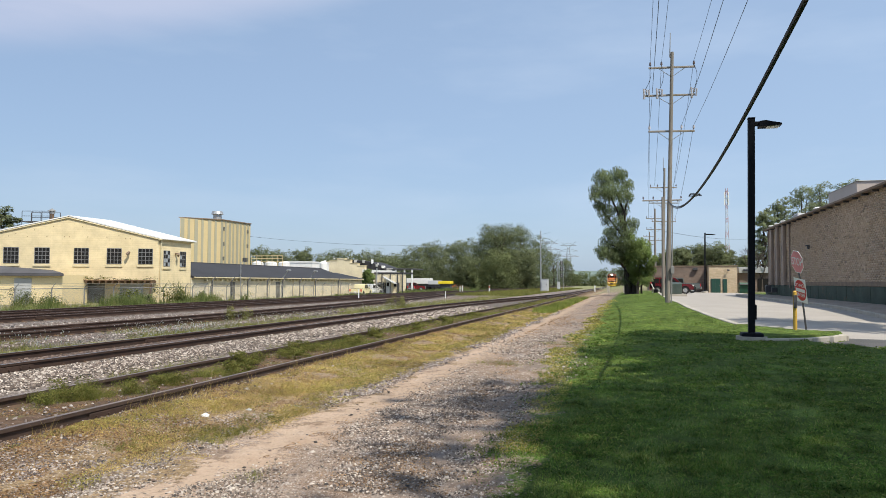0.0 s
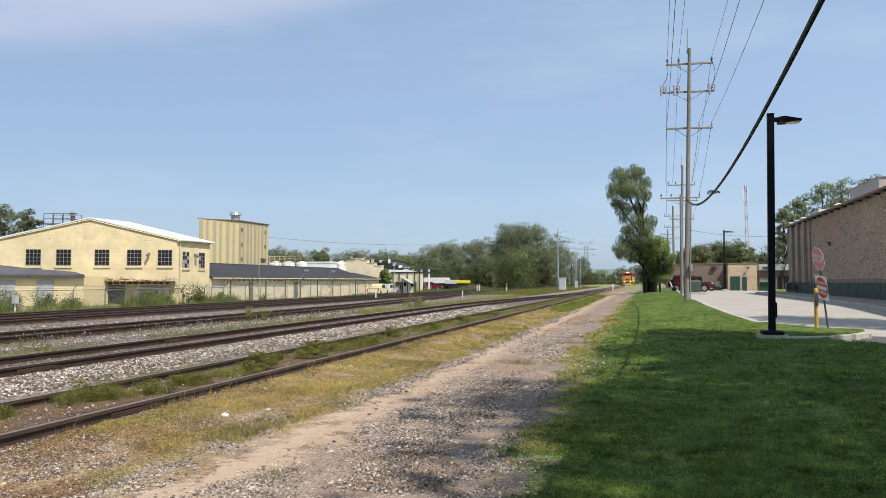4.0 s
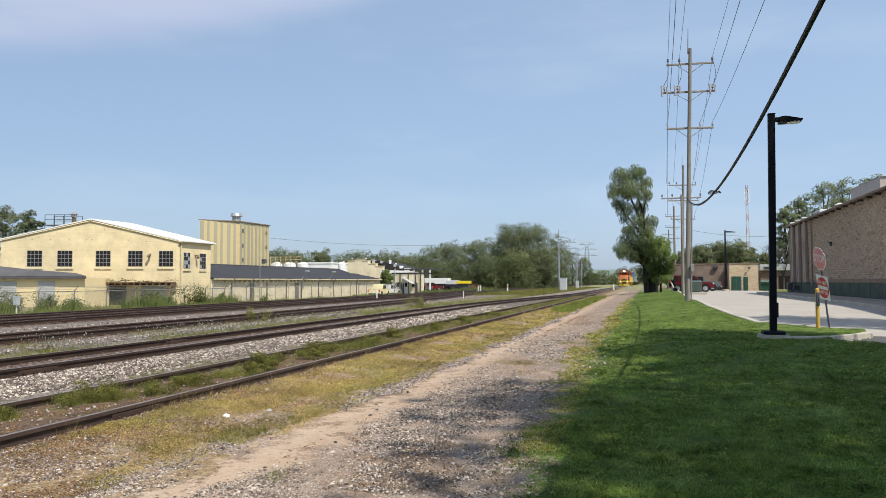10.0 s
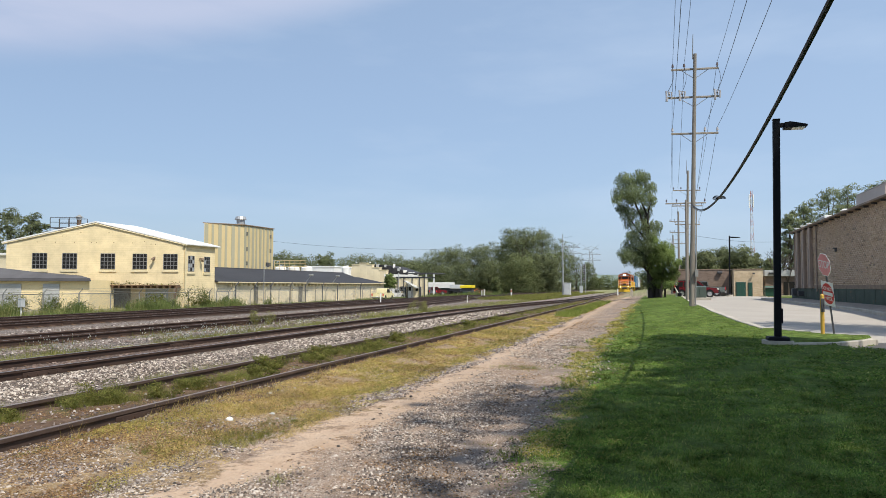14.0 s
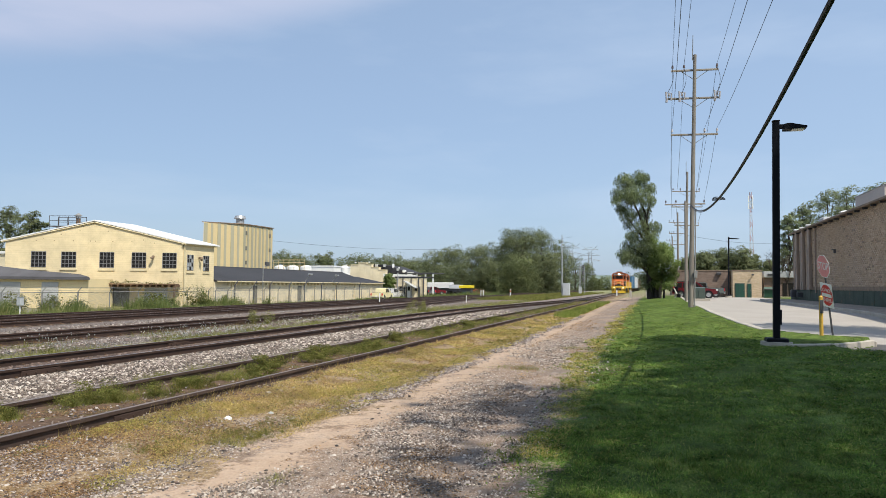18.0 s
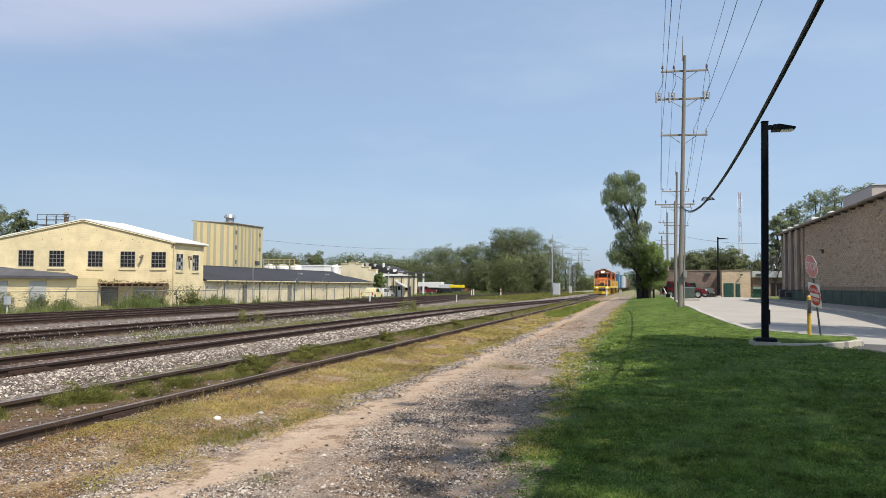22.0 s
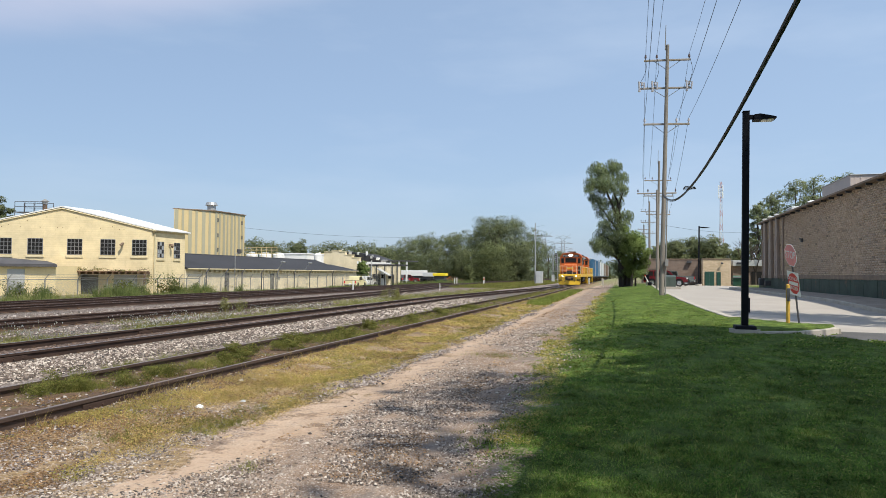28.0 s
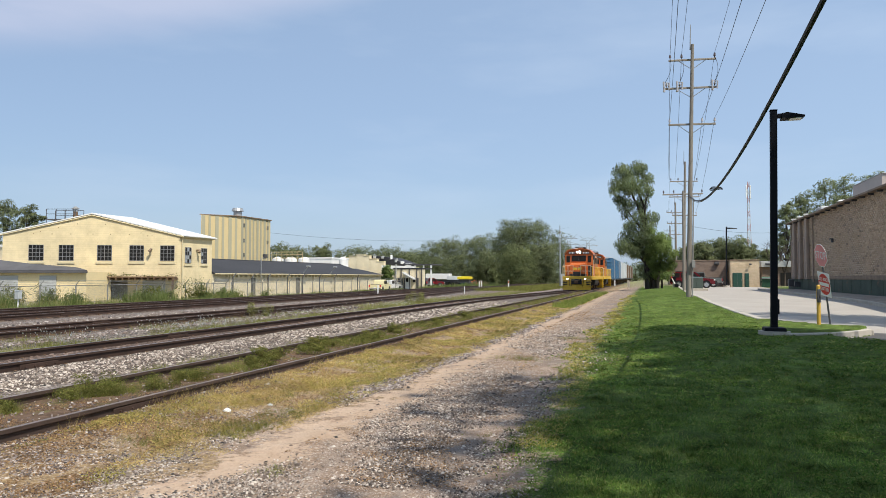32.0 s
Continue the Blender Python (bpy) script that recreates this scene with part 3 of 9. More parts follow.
tagged(ground_sheet(), "open ground of lawn, gravel, dry grass and railway ballast", "ground", kind="structure")

# ---- railway tracks ----
RAIL_TOP = 0.22
RAIL = [(-0.036, 0), (0.036, 0), (0.036, -0.035), (0.01, -0.05), (0.01, -0.145), (0.07, -0.16), (0.07, -0.172), (-0.07, -0.172), (-0.07, -0.16), (-0.01, -0.145), (-0.01, -0.05), (-0.036, -0.035)]


def track(label, path, y0, y1, tie_from, tie_to, head, step=2.0, sink=0.0):
    t = thing("railway_track", label, "railway track", kind="structure")
    far = np.concatenate([np.arange(y0, min(y1, 160), step), np.arange(160, y1 + 1, 20)]) if y1 > 160 else np.arange(y0, y1 + 0.1, step)
    for side in (-0.7535, 0.7535):
        pts = []
        for y in far:
            dx = float(path(y + 0.5) - path(y - 0.5))
            pts.append((float(path(y)) + side, y - side * dx, RAIL_TOP))
        part("rail", sweep(bmnew(), pts, RAIL, True), M["rail" if sink else "rail_dark"], t)
        part("railhead", sweep(bmnew(), [(x, y, z + 0.003) for x, y, z in pts], [(-0.028, -0.001), (-0.022, 0.0), (0.022, 0.0), (0.028, -0.001)]), M[head], t, "worn running surface")
    first = None
    for i, y in enumerate(np.arange(tie_from, tie_to, 0.54)):
        m = Matrix.Translation((float(path(y)), y, -sink * random.uniform(0.7, 1.25))) @ Matrix.Rotation(random.uniform(-0.015, 0.015) - float(path(y + 0.5) - path(y - 0.5)), 4, "Z")
        if first is None:
            first = part("tie", B((-1.28, -0.115, -0.12), (1.28, 0.115, RAIL_TOP - 0.172), 0.015), M["tie"], t)
            first.matrix_basis = m
        else:
            shared("tie", first, t, m)
    # tie plates, spikes and rail joints on the nearer ties
    plate = spike = bar = None
    for y in np.arange(tie_from, min(tie_to, 27), 0.54):
        for side in (-0.7535, 0.7535):
            m = Matrix.Translation((float(path(y)) + side, y, 0))
            if plate is None:
                plate = part("tie_plate", B((-0.17, -0.09, RAIL_TOP - 0.175), (0.17, 0.09, RAIL_TOP - 0.157), 0.004), M["rust"], t)
                plate.matrix_basis = m
                sp = bmnew()
                for dx, dy in ((-0.085, 0.05), (0.085, -0.05)):
                    box(sp, (dx - 0.012, dy - 0.012, RAIL_TOP - 0.18), (dx + 0.012, dy + 0.012, RAIL_TOP - 0.13), 0.003)
                    box(sp, (dx - 0.02, dy - 0.018, RAIL_TOP - 0.135), (dx + 0.02, dy + 0.018, RAIL_TOP - 0.12), 0.003)
                spike = part("spike_pair", sp, M["rust"], t)
                spike.matrix_basis = m
            else:
                shared("tie_plate", plate, t, m)
                shared("spike_pair", spike, t, m)
    for y, side in ((tie_from + 4.3, 0.7535), (tie_from + 10.2, -0.7535), (tie_from + 16.1, 0.7535)):
        m = Matrix.Translation((float(path(y)) + side, y, RAIL_TOP))
        if bar is None:
            jb = bmnew()
            for k in (-1, 1):
                box(jb, (min(k * 0.011, k * 0.032), -0.42, -0.142), (max(k * 0.011, k * 0.032), 0.42, -0.052), 0.006)
                for dy in (-0.32, -0.12, 0.12, 0.32):
                    tube(jb, (k * 0.03, dy, -0.097), (k * 0.052, dy, -0.097), 0.018, seg=6)
            bar = part("joint_bar", jb, M["rail_dark"], t, "rusty bolted rail joint")
            bar.matrix_basis = m
        else:
            shared("joint_bar", bar, t, m)
    rest = bmnew()
    for y in np.arange(tie_to, min(y1, 170), 0.54):
        x = float(path(y))
        box(rest, (x - 1.28, y - 0.115, -0.1), (x + 1.28, y + 0.115, RAIL_TOP - 0.172))
    if len(rest.verts):
        tagged(part("far_ties", rest, M["tie"], t), kind="stuff")
    return t


track("rusty siding track half buried in dirt and weeds", siding_x, -8, 134, 3.0, 40, "railhead_dull", sink=0.012)
track("main railway track on pale crushed stone", main_x, -8, 700, 6.0, 70, "railhead")
track("second railway line swinging away to the yard", third_x, -4, 118, 10, 30, "railhead_dull")
track("yard track along the fence with rusty rails", lambda y: -23.2 + 0 * np.asarray(y, float), -4, 420, 20, 30, "railhead_dull")
track("outermost yard track beside the fence", lambda y: -26.9 + 0 * np.asarray(y, float), -4, 300, 24, 34, "railhead_dull")


def ballast(label, path, y0, y1, half=1.75, top=0.03, foot=0.7, mat="ballast"):
    pts = [(float(path(y)), y, 0) for y in np.arange(y0, y1, 2.0)]
    b = sweep(bmnew(), pts, [(-half - foot, -0.12), (-half, top), (half, top), (half + foot, -0.12)])
    return tagged(part("ballast_bed", b, M[mat]), label, "ballast", kind="structure")


def ballast_material(name, light):
    m, n, l, b = nodes_of(name)
    tc, vor = n.new("ShaderNodeTexCoord"), n.new("ShaderNodeTexVoronoi")
    vor.inputs["Scale"].default_value = 19.0
    l.new(tc.outputs["Object"], vor.inputs["Vector"])
    cell = n.new("ShaderNodeSeparateColor")
    l.new(vor.outputs["Color"], cell.inputs[0])
    col = ramp_node(n, l, cell.outputs[0], [(p, tuple(light * q for q in c)) for p, c in ((0.0, (0.1, 0.08, 0.065)), (0.45, (0.27, 0.225, 0.185)), (1.0, (0.55, 0.49, 0.42)))])
    col = mix_node(n, l, range_node(n, l, vor.outputs["Distance"], 0.25, 0.6, 0, 0.8), col, (0.07, 0.06, 0.055))
    rusty = range_node(n, l, noise_node(n, l, 0.9, 5, 0.7), 0.45, 0.62, 0, 0.6)
    col = mix_node(n, l, rusty, col, (0.15, 0.105, 0.085))
    l.new(col, b.inputs["Base Color"])
    b.inputs["Roughness"].default_value = 0.95
    bump_node(n, l, b, math_node(n, l, "MULTIPLY", vor.outputs["Distance"], -1.0), 1.0, 0.05)
    return m


M["ballast"] = ballast_material("railway_ballast", 0.55)
M["ballast_old"] = ballast_material("old_ballast", 0.86)
ballast("pale crushed stone bed under the main track", main_x, -8, 300, top=0.075)
ballast("grey stone bed under the second line", third_x, -4, 118, 1.7, mat="ballast_old")
ballast("grey stone bed under the yard tracks", lambda y: -25.0 + 0 * np.asarray(y, float), -4, 300, 4.0, mat="ballast_old")


# ---- driveway, kerbs and walk by the brick hall ----
def driveway():
    edge = np.array(DRIVE_EDGE)
    bm = bmnew()
    ys = np.unique(np.concatenate([np.arange(24.5, 108, 1.5), edge[:7, 1]]))
    ys = ys[ys >= 24.5]
    prev = None
    for y in sorted(ys):
        x0 = float(np.interp(y, edge[6::-1, 1], edge[6::-1, 0]))
        row = [bm.verts.new((x, y, float(ground_z(x, y)) - 0.12)) for x in np.linspace(x0, 13.2, 9)]
        if prev:
            for a, b, c, d in zip(prev, prev[1:], row[1:], row):
                bm.faces.new((a, b, c, d))
        prev = row
    drive = tagged(part("driveway", bm, M["drive"]), "pale concrete driveway between lawn and hall", "driveway", kind="structure")
    bm = bmnew()
    prev = None
    for y in np.arange(19.4, 24.6, 0.3):
        x0 = float(np.interp(y, [19.4, 20.3, 21.2, 22.0, 22.9, 23.7, 24.5], [9.5, 6.2, 5.0, 4.7, 5.4, 5.95, 6.05]))
        row = [bm.verts.new((x, y, float(ground_z(x, y)) - 0.12)) for x in np.linspace(x0, 13.2, 5)]
        if prev:
            for a, b, c, d in zip(prev, prev[1:], row[1:], row):
                bm.faces.new((a, b, c, d))
        prev = row
    tagged(part("asphalt_apron", bm, M["asphalt"]), "dark worn asphalt beside the kerb island", "road", kind="structure")


def kerb(label, pts, w=0.16, up=0.03):
    k = thing("kerb", label, "kerb", kind="structure")
    dense = []
    for (x0, y0), (x1, y1) in zip(pts, pts[1:]):
        n = max(1, int(hypot(x1 - x0, y1 - y0) / 2.4))
        for i in range(n):
            a, b = i / n, (i + 1) / n
            dense.append(((x0 + (x1 - x0) * a, y0 + (y1 - y0) * a), (x0 + (x1 - x0) * b, y0 + (y1 - y0) * b)))
    for (x0, y0), (x1, y1) in dense:
        d = Vector((x1 - x0, y1 - y0, 0))
        z0, z1 = float(ground_z(x0, y0)), float(ground_z(x1, y1))
        bm = B((0.008, -w / 2, -0.25), (d.length - 0.008, w / 2, up), 0.02)
        m = Matrix.Translation((x0, y0, z0)) @ d.to_track_quat("X", "Z").to_matrix().to_4x4() @ Matrix.Rotation(-atan2(z1 - z0, d.length), 4, "Y")
        part("kerb_stone", bm, M["concrete"], k).matrix_basis = m


driveway()
kerb("pale concrete kerb along lawn and driveway", DRIVE_EDGE[:9], w=0.26, up=0.03)
kerb("weathered concrete kerb facing the near lawn", [(3.35, 21.2), (4.05, 21.6), (4.7, 22.0), (5.4, 22.9), (5.95, 23.7)], up=0.06)
kerb("grey kerb of the walk beside the brick hall", [(10.0, 30), (10.0, 78)], up=0.05)
walkbm = bmnew()
sweep(walkbm, [(11.55, y, float(ground_z(11.5, y)) + 0.04) for y in np.arange(28, 80, 2.0)], [(-1.45, 0), (1.45, 0)])
tagged(part("pavement", walkbm, surface("stained_walk", (0.3, 0.255, 0.21), 0.25, 1.2, 0.9, bump=0.3, stain=(0.18, 0.14, 0.11), stain_at=0.56)), "brown-stained concrete walk beside the brick hall", "pavement", kind="structure")


# ---- brick hall on the lawn side ----
def brick_material(name, cols, bw, bh, mortar, axis="x", relief=0.6):
    """Bricks in courses on an upright wall; axis is the wall's normal."""
    m, n, l, b = nodes_of(name)
    tc, mp, sep, comb = n.new("ShaderNodeTexCoord"), None, n.new("ShaderNodeSeparateXYZ"), n.new("ShaderNodeCombineXYZ")
    l.new(tc.outputs["Object"], sep.inputs[0])
    l.new(sep.outputs[1 if axis == "x" else 0], comb.inputs[0])
    l.new(sep.outputs[2], comb.inputs[1])
    br = n.new("ShaderNodeTexBrick")
    br.inputs["Scale"].default_value = 1.0
    br.inputs["Brick Width"].default_value, br.inputs["Row Height"].default_value = bw, bh
    br.inputs["Mortar Size"].default_value, br.inputs["Mortar Smooth"].default_value = 0.012, 0.2
    br.inputs["Color1"].default_value, br.inputs["Color2"].default_value = (*cols[0], 1), (*cols[1], 1)
    br.inputs["Mortar"].default_value = (*mortar, 1)
    l.new(comb.outputs[0], br.inputs["Vector"])
    blot = ramp_node(n, l, noise_node(n, l, 0.5, 6, 0.7), [(0.3, (0.75,) * 3), (0.7, (1.1,) * 3)])
    col = mix_node(n, l, 1.0, br.outputs["Color"], blot, "MULTIPLY")
    pick = range_node(n, l, noise_node(n, l, 2.6, 2, 0.5, (1.0, 1.0, 3.4)), 0.64, 0.7, 0, 0.6)
    col = mix_node(n, l, pick, col, cols[2])
    l.new(col, b.inputs["Base Color"])
    b.inputs["Roughness"].default_value = 0.9
    bump_node(n, l, b, math_node(n, l, "SUBTRACT", noise_node(n, l, 20, 3, 0.7), br.outputs["Fac"]), relief, 0.02)
    return m


M["hall_brick"] = brick_material("hall_stone", ((0.37, 0.275, 0.19), (0.45, 0.345, 0.245), (0.16, 0.11, 0.08)), 0.6, 0.2, (0.33, 0.255, 0.185))
M["tan_brick"] = brick_material("tan_brick", ((0.5, 0.38, 0.24), (0.6, 0.47, 0.32), (0.36, 0.23, 0.13)), 0.4, 0.13, (0.5, 0.42, 0.3), "y")
M["dark_brick"] = brick_material("brown_brick", ((0.17, 0.12, 0.095), (0.22, 0.16, 0.125), (0.1, 0.075, 0.06)), 0.4, 0.13, (0.2, 0.17, 0.14), "y")


def brick_hall():
    h = thing("brick_hall", "long tan stone-faced hall with flat roof and shaded wall", "hall", 13, 0, 0, kind="structure")
    wall = part("wall", B((0.012, 29, 1.66), (22, 78.2, 6.75)), M["hall_brick"], h)
    # foundation strip of stained green panels
    foot = part("foundation", B((0.03, 29.02, -0.3), (21.9, 78.1, 1.66)), M["concrete"], h)
    for i, y in enumerate(np.arange(29.3, 77.5, 2.4)):
        part("base_panel", B((-0.035, y, 0.2), (0.05, y + 2.34, 1.44), 0.01), M["base_green"], foot)
    part("string_course", B((-0.05, 29, 1.45), (0.0, 78.2, 1.72), 0.01), M["eave"], h)
    part("roof", B((-0.05, 28.9, 6.75), (22.1, 78.3, 6.82)), M["grey_roof"], h)
    # shallow eave that steps along the roof edge
    for i, y in enumerate(np.arange(29, 78, 1.9)):
        part("eave_board", B((-0.42, y, 6.72), (0.02, y + 1.86, 6.86), 0.015), M["eave"], h)
        part("eave_bracket", B((-0.34, y + 0.1, 6.6), (-0.02, y + 0.2, 6.72)), M["frame_dark"], h)
    # tall sheet-metal shafts with white caps near the far end
    for i, y in enumerate((69.3, 72.2, 75.0)):
        duct = part("duct", B((-0.24, y + 0.1, 1.5), (-0.02, y + 0.95, 6.7), 0.03), M["duct"], h)
        part("duct_skirt", B((-0.28, y - 0.05, 1.45), (-0.02, y + 1.1, 4.9), 0.03), M["duct"], duct)
        part("duct_groove", B((-0.29, y + 0.48, 1.5), (-0.275, y + 0.56, 4.9)), M["frame_dark"], duct)
        part("duct_seam", B((-0.3, y - 0.07, 4.9), (-0.01, y + 1.12, 5.02)), M["duct"], duct)
        cap = bmnew()
        box(cap, (-0.28, y + 0.3, 6.7), (0.0, y + 0.62, 7.0), 0.03)
        box(cap, (-0.38, y + 0.26, 6.98), (0.04, y + 0.66, 7.08), 0.03)
        part("duct_cap", cap, M["white"], duct, "white vent cap")
    for y in (67.5, 77.3):
        part("downpipe", tube(bmnew(), (-0.1, y, 1.2), (-0.1, y, 6.7), 0.06), M["duct"], h)
    # wall lamps
    for y, z in ((60.7, 4.2),):
        l = part("wall_lamp", B((-0.16, y - 0.12, z), (0, y + 0.12, z + 0.25), 0.03), M["frame_dark"], h)
        part("hood", B((-0.28, y - 0.15, z + 0.22), (-0.02, y + 0.15, z + 0.3), 0.02), M["frame_dark"], l)
    # service gear along the foot
    for y, s in ((76.5, 0.5), (73.5, 0.35)):
        part("meter_box", B((-0.5, y, 0.75), (-0.02, y + s * 1.4, 0.75 + s * 1.3), 0.03), M["frame_dark"], h)
    return h


M["eave"] = surface("brown_eave", (0.2, 0.145, 0.1), 0.25, 2, 0.8, each=0.15)
M["duct"] = surface("brown_duct", (0.31, 0.24, 0.19), 0.12, 1, 0.65)
brick_hall()


def penthouse():
    p = thing("rooftop_plant_room", "pinkish sheet-metal plant room on the hall roof", "plant room", 18.0, 0, 6.82)
    part("wall", B((0, 67.0, 0), (9, 76.0, 3.2)), M["penthouse"], p)
    for x in np.arange(0.3, 9, 0.45):
        part("wall_rib", B((x, 66.986, 0), (x + 0.12, 67.0, 3.15)), M["penthouse"], p)
    part("coping", B((-0.05, 66.9, 3.2), (9.1, 76.1, 3.26), 0.02), M["grey_panel"], p)
    part("louvre", B((-0.06, 70.3, 0.95), (0.02, 71.0, 1.5)), M["frame_dark"], p)


penthouse()


# ---- cream gabled workshop beyond the tracks ----
def workshop():
    a, c = Vector((-42.0, 59.0)), Vector((-55.85, 52.6))   # foot of the gable wall
    u = (c - a).normalized()
    L = (c - a).length
    back = 26.0
    g = thing("workshop", "cream painted workshop with low gable and white metal roof", "workshop", kind="structure")
    z0, ze, zp = -0.5, 5.45, 7.3
    def P(s, d, z):
        """s along the gable from the street corner, d back along the tracks."""
        return (a.x + u.x * s, a.y + u.y * s + d, z)
    bm = bmnew()
    side = 5.05
    top = [(0, ze), (L / 2 + 0.1, zp), (L, ze)]
    ring0 = [bm.verts.new(P(s, 0, z)) for s, z in [(0, z0)] + top + [(L, z0)]]
    ring1 = [bm.verts.new(P(s, side if s == 0 else side, z)) for s, z in [(0, z0)] + top + [(L, z0)]]
    bm.faces.new(ring0)
    bm.faces.new(ring1[::-1])
    for i in range(5):
        bm.faces.new((ring0[i], ring0[(i + 1) % 5], ring1[(i + 1) % 5], ring1[i]))
    part("wall", bm, M["cream_block"], g)
    # white standing-seam roof, a little over the wall
    for s0, zz0, s1, zz1 in ((-0.35, ze - 0.04, L / 2 + 0.1, zp + 0.06), (L / 2 + 0.1, zp + 0.06, L + 0.35, ze - 0.04)):
        bm = bmnew()
        vs = [bm.verts.new(P(s, d, z + dz)) for dz in (0.0, 0.1) for s, d, z in ((s0, -0.1, zz0), (s1, -0.1, zz1), (s1, side + 0.3, zz1), (s0, side + 0.3, zz0))]
        for q in ((0, 1, 2, 3), (7, 6, 5, 4), (0, 4, 5, 1), (1, 5, 6, 2), (2, 6, 7, 3), (3, 7, 4, 0)):
            bm.faces.new([vs[i] for i in q])
        part("roof", bm, M["white_metal"], g)
    # rake boards
    for s0, zz0, s1, zz1 in ((-0.3, ze - 0.02, L / 2 + 0.1, zp + 0.03), (L / 2 + 0.1, zp + 0.03, L + 0.3, ze - 0.02)):
        p, q = Vector(P(s0, -0.06, zz0 - 0.1)), Vector(P(s1, -0.06, zz1 - 0.1))
        part("rake_board", tube(bmnew(), p, q, 0.07, seg=4), M["sill"], g)
    d = Vector((u.x, u.y, 0))
    nrm = Vector((u.y, -u.x, 0))
    if nrm.y > 0:
        nrm = -nrm
    def W(s, out, z):
        return Vector(P(s, 0, z)) + nrm * out
    face = Matrix(((-d.x, nrm.x, 0, 0), (-d.y, nrm.y, 0, 0), (0, 0, 1, 0), (0, 0, 0, 1)))
    def window(at, w, h, m, boarded=0.0):
        """A steel window with many panes, its sill and a lintel."""
        win = part("window", B((-w / 2, -0.04, 0), (w / 2, 0.015, h)), M["frame_dark"], g)
        win.matrix_basis = Matrix.Translation(at) @ m
        cols = 4 if w > 1 else 3
        for i in range(cols):
            for j in range(4):
                x0, x1 = -w / 2 + w * i / cols + 0.03, -w / 2 + w * (i + 1) / cols - 0.03
                zz0, zz1 = h * j / 4 + 0.03, h * (j + 1) / 4 - 0.03
                part("pane", B((x0, 0.012, zz0), (x1, 0.022, zz1)), M["pane" if random.random() > boarded else "pane_pale"], win)
        for i in range(cols + 1):
            x = -w / 2 + w * i / cols
            part("glazing_bar", B((x - 0.018, 0.0, 0), (x + 0.018, 0.04, h)), M["bar_grey"], win)
        for j in range(5):
            zz = h * j / 4
            part("glazing_bar", B((-w / 2, 0.0, zz - 0.018), (w / 2, 0.036, zz + 0.018)), M["bar_grey"], win)
        part("sill", B((-w / 2 - 0.12, -0.02, -0.3), (w / 2 + 0.1, 0.08, -0.1), 0.02), M["sill"], win)
    # five wide windows across the gable, two narrow ones round the corner
    for px in (68, 120.5, 188, 245.5, 301):
        s = L * (325 - px) / 315
        window(W(s, 0.0, 3.12), 1.24, 1.4, face)
    sidem = Matrix(((0, 1, 0, 0), (1, 0, 0, 0), (0, 0, 1, 0), (0, 0, 0, 1)))
    for y in (60.15, 62.7):
        window(Vector((-42.0, y, 2.95)), 0.95, 1.45, sidem, 0.4)
    # wall lamps with long arms
    for at, m in ((W(L * (325 - 272) / 315, 0, 4.1), face), (Vector((-42, 61.5, 4.1)), sidem)):
        bm = B((-0.08, 0.0, 0), (0.08, 0.3, 0.16), 0.03)
        tube(bm, (0.08, 0.3, 0.12), (-0.14, 0.4, -0.14), 0.08, 0.13, 8)
        lamp = part("floodlight", bm, M["eave"], g)
        lamp.matrix_basis = Matrix.Translation(at) @ m
    # long rusty canopy over the loading bays, at the foot of the gable
    s0, s1 = 0.25, L * (325 - 162) / 315
    bm = B((0, 0, 0), (s1 - s0, 1.7, 0.13), 0.02)
    can = part("canopy", bm, M["rust"], g, "rusty canopy over the loading bays")
    mm = Matrix.Translation(Vector(P(s1, 0, 1.55))) @ face
    can.matrix_basis = mm
    for i in range(15):
        x = (s1 - s0) * i / 14
        b = part("canopy_rib", B((x - 0.05, 0.0, -0.17), (x + 0.05, 1.75, 0.02)), M["rust"], can)
    for i, x in enumerate((0.1, s1 - s0 - 0.1)):
        part("canopy_post", B((x - 0.08, 1.5, -2.1), (x + 0.08, 1.66, 0)), M["rust"], can)
    # bay doors under the canopy
    for x0, x1, mt in ((0.25, 3.3, "bay_dark"), (4.6, 6.6, "grey_panel")):
        part("bay_door", B((x0, 0.0, -2.0), (x1, 0.05, -0.25), 0.01), M[mt], can)
    return P, L


M["pane_pale"] = glass("dusty_glass", (0.3, 0.33, 0.35), 0.3)
M["bar_grey"] = surface("glazing_bars", (0.24, 0.24, 0.24), 0.1, 4, 0.6)
M["bay_dark"] = surface("dark_mesh_door", (0.16, 0.15, 0.12), 0.3, 2, 0.8)
M["cream_block"] = brick_material("painted_block", ((0.74, 0.62, 0.38), (0.725, 0.605, 0.365), (0.68, 0.575, 0.37)), 1.8, 0.2, (0.655, 0.54, 0.325), "y", 0.2)
GP, GL = workshop()


def side_wing():
    """Low pale wing behind the workshop's far corner."""
    w = thing("workshop_wing", "low pale wing beside the cream workshop", "workshop", kind="structure")
    part("wall", B((-78, 66, -0.4), (-58.4, 72, 4.95)), M["cream_low"], w)
    part("coping", B((-78.2, 65.85, 4.95), (-58.2, 72.1, 5.25), 0.03), M["white_metal"], w)


side_wing()


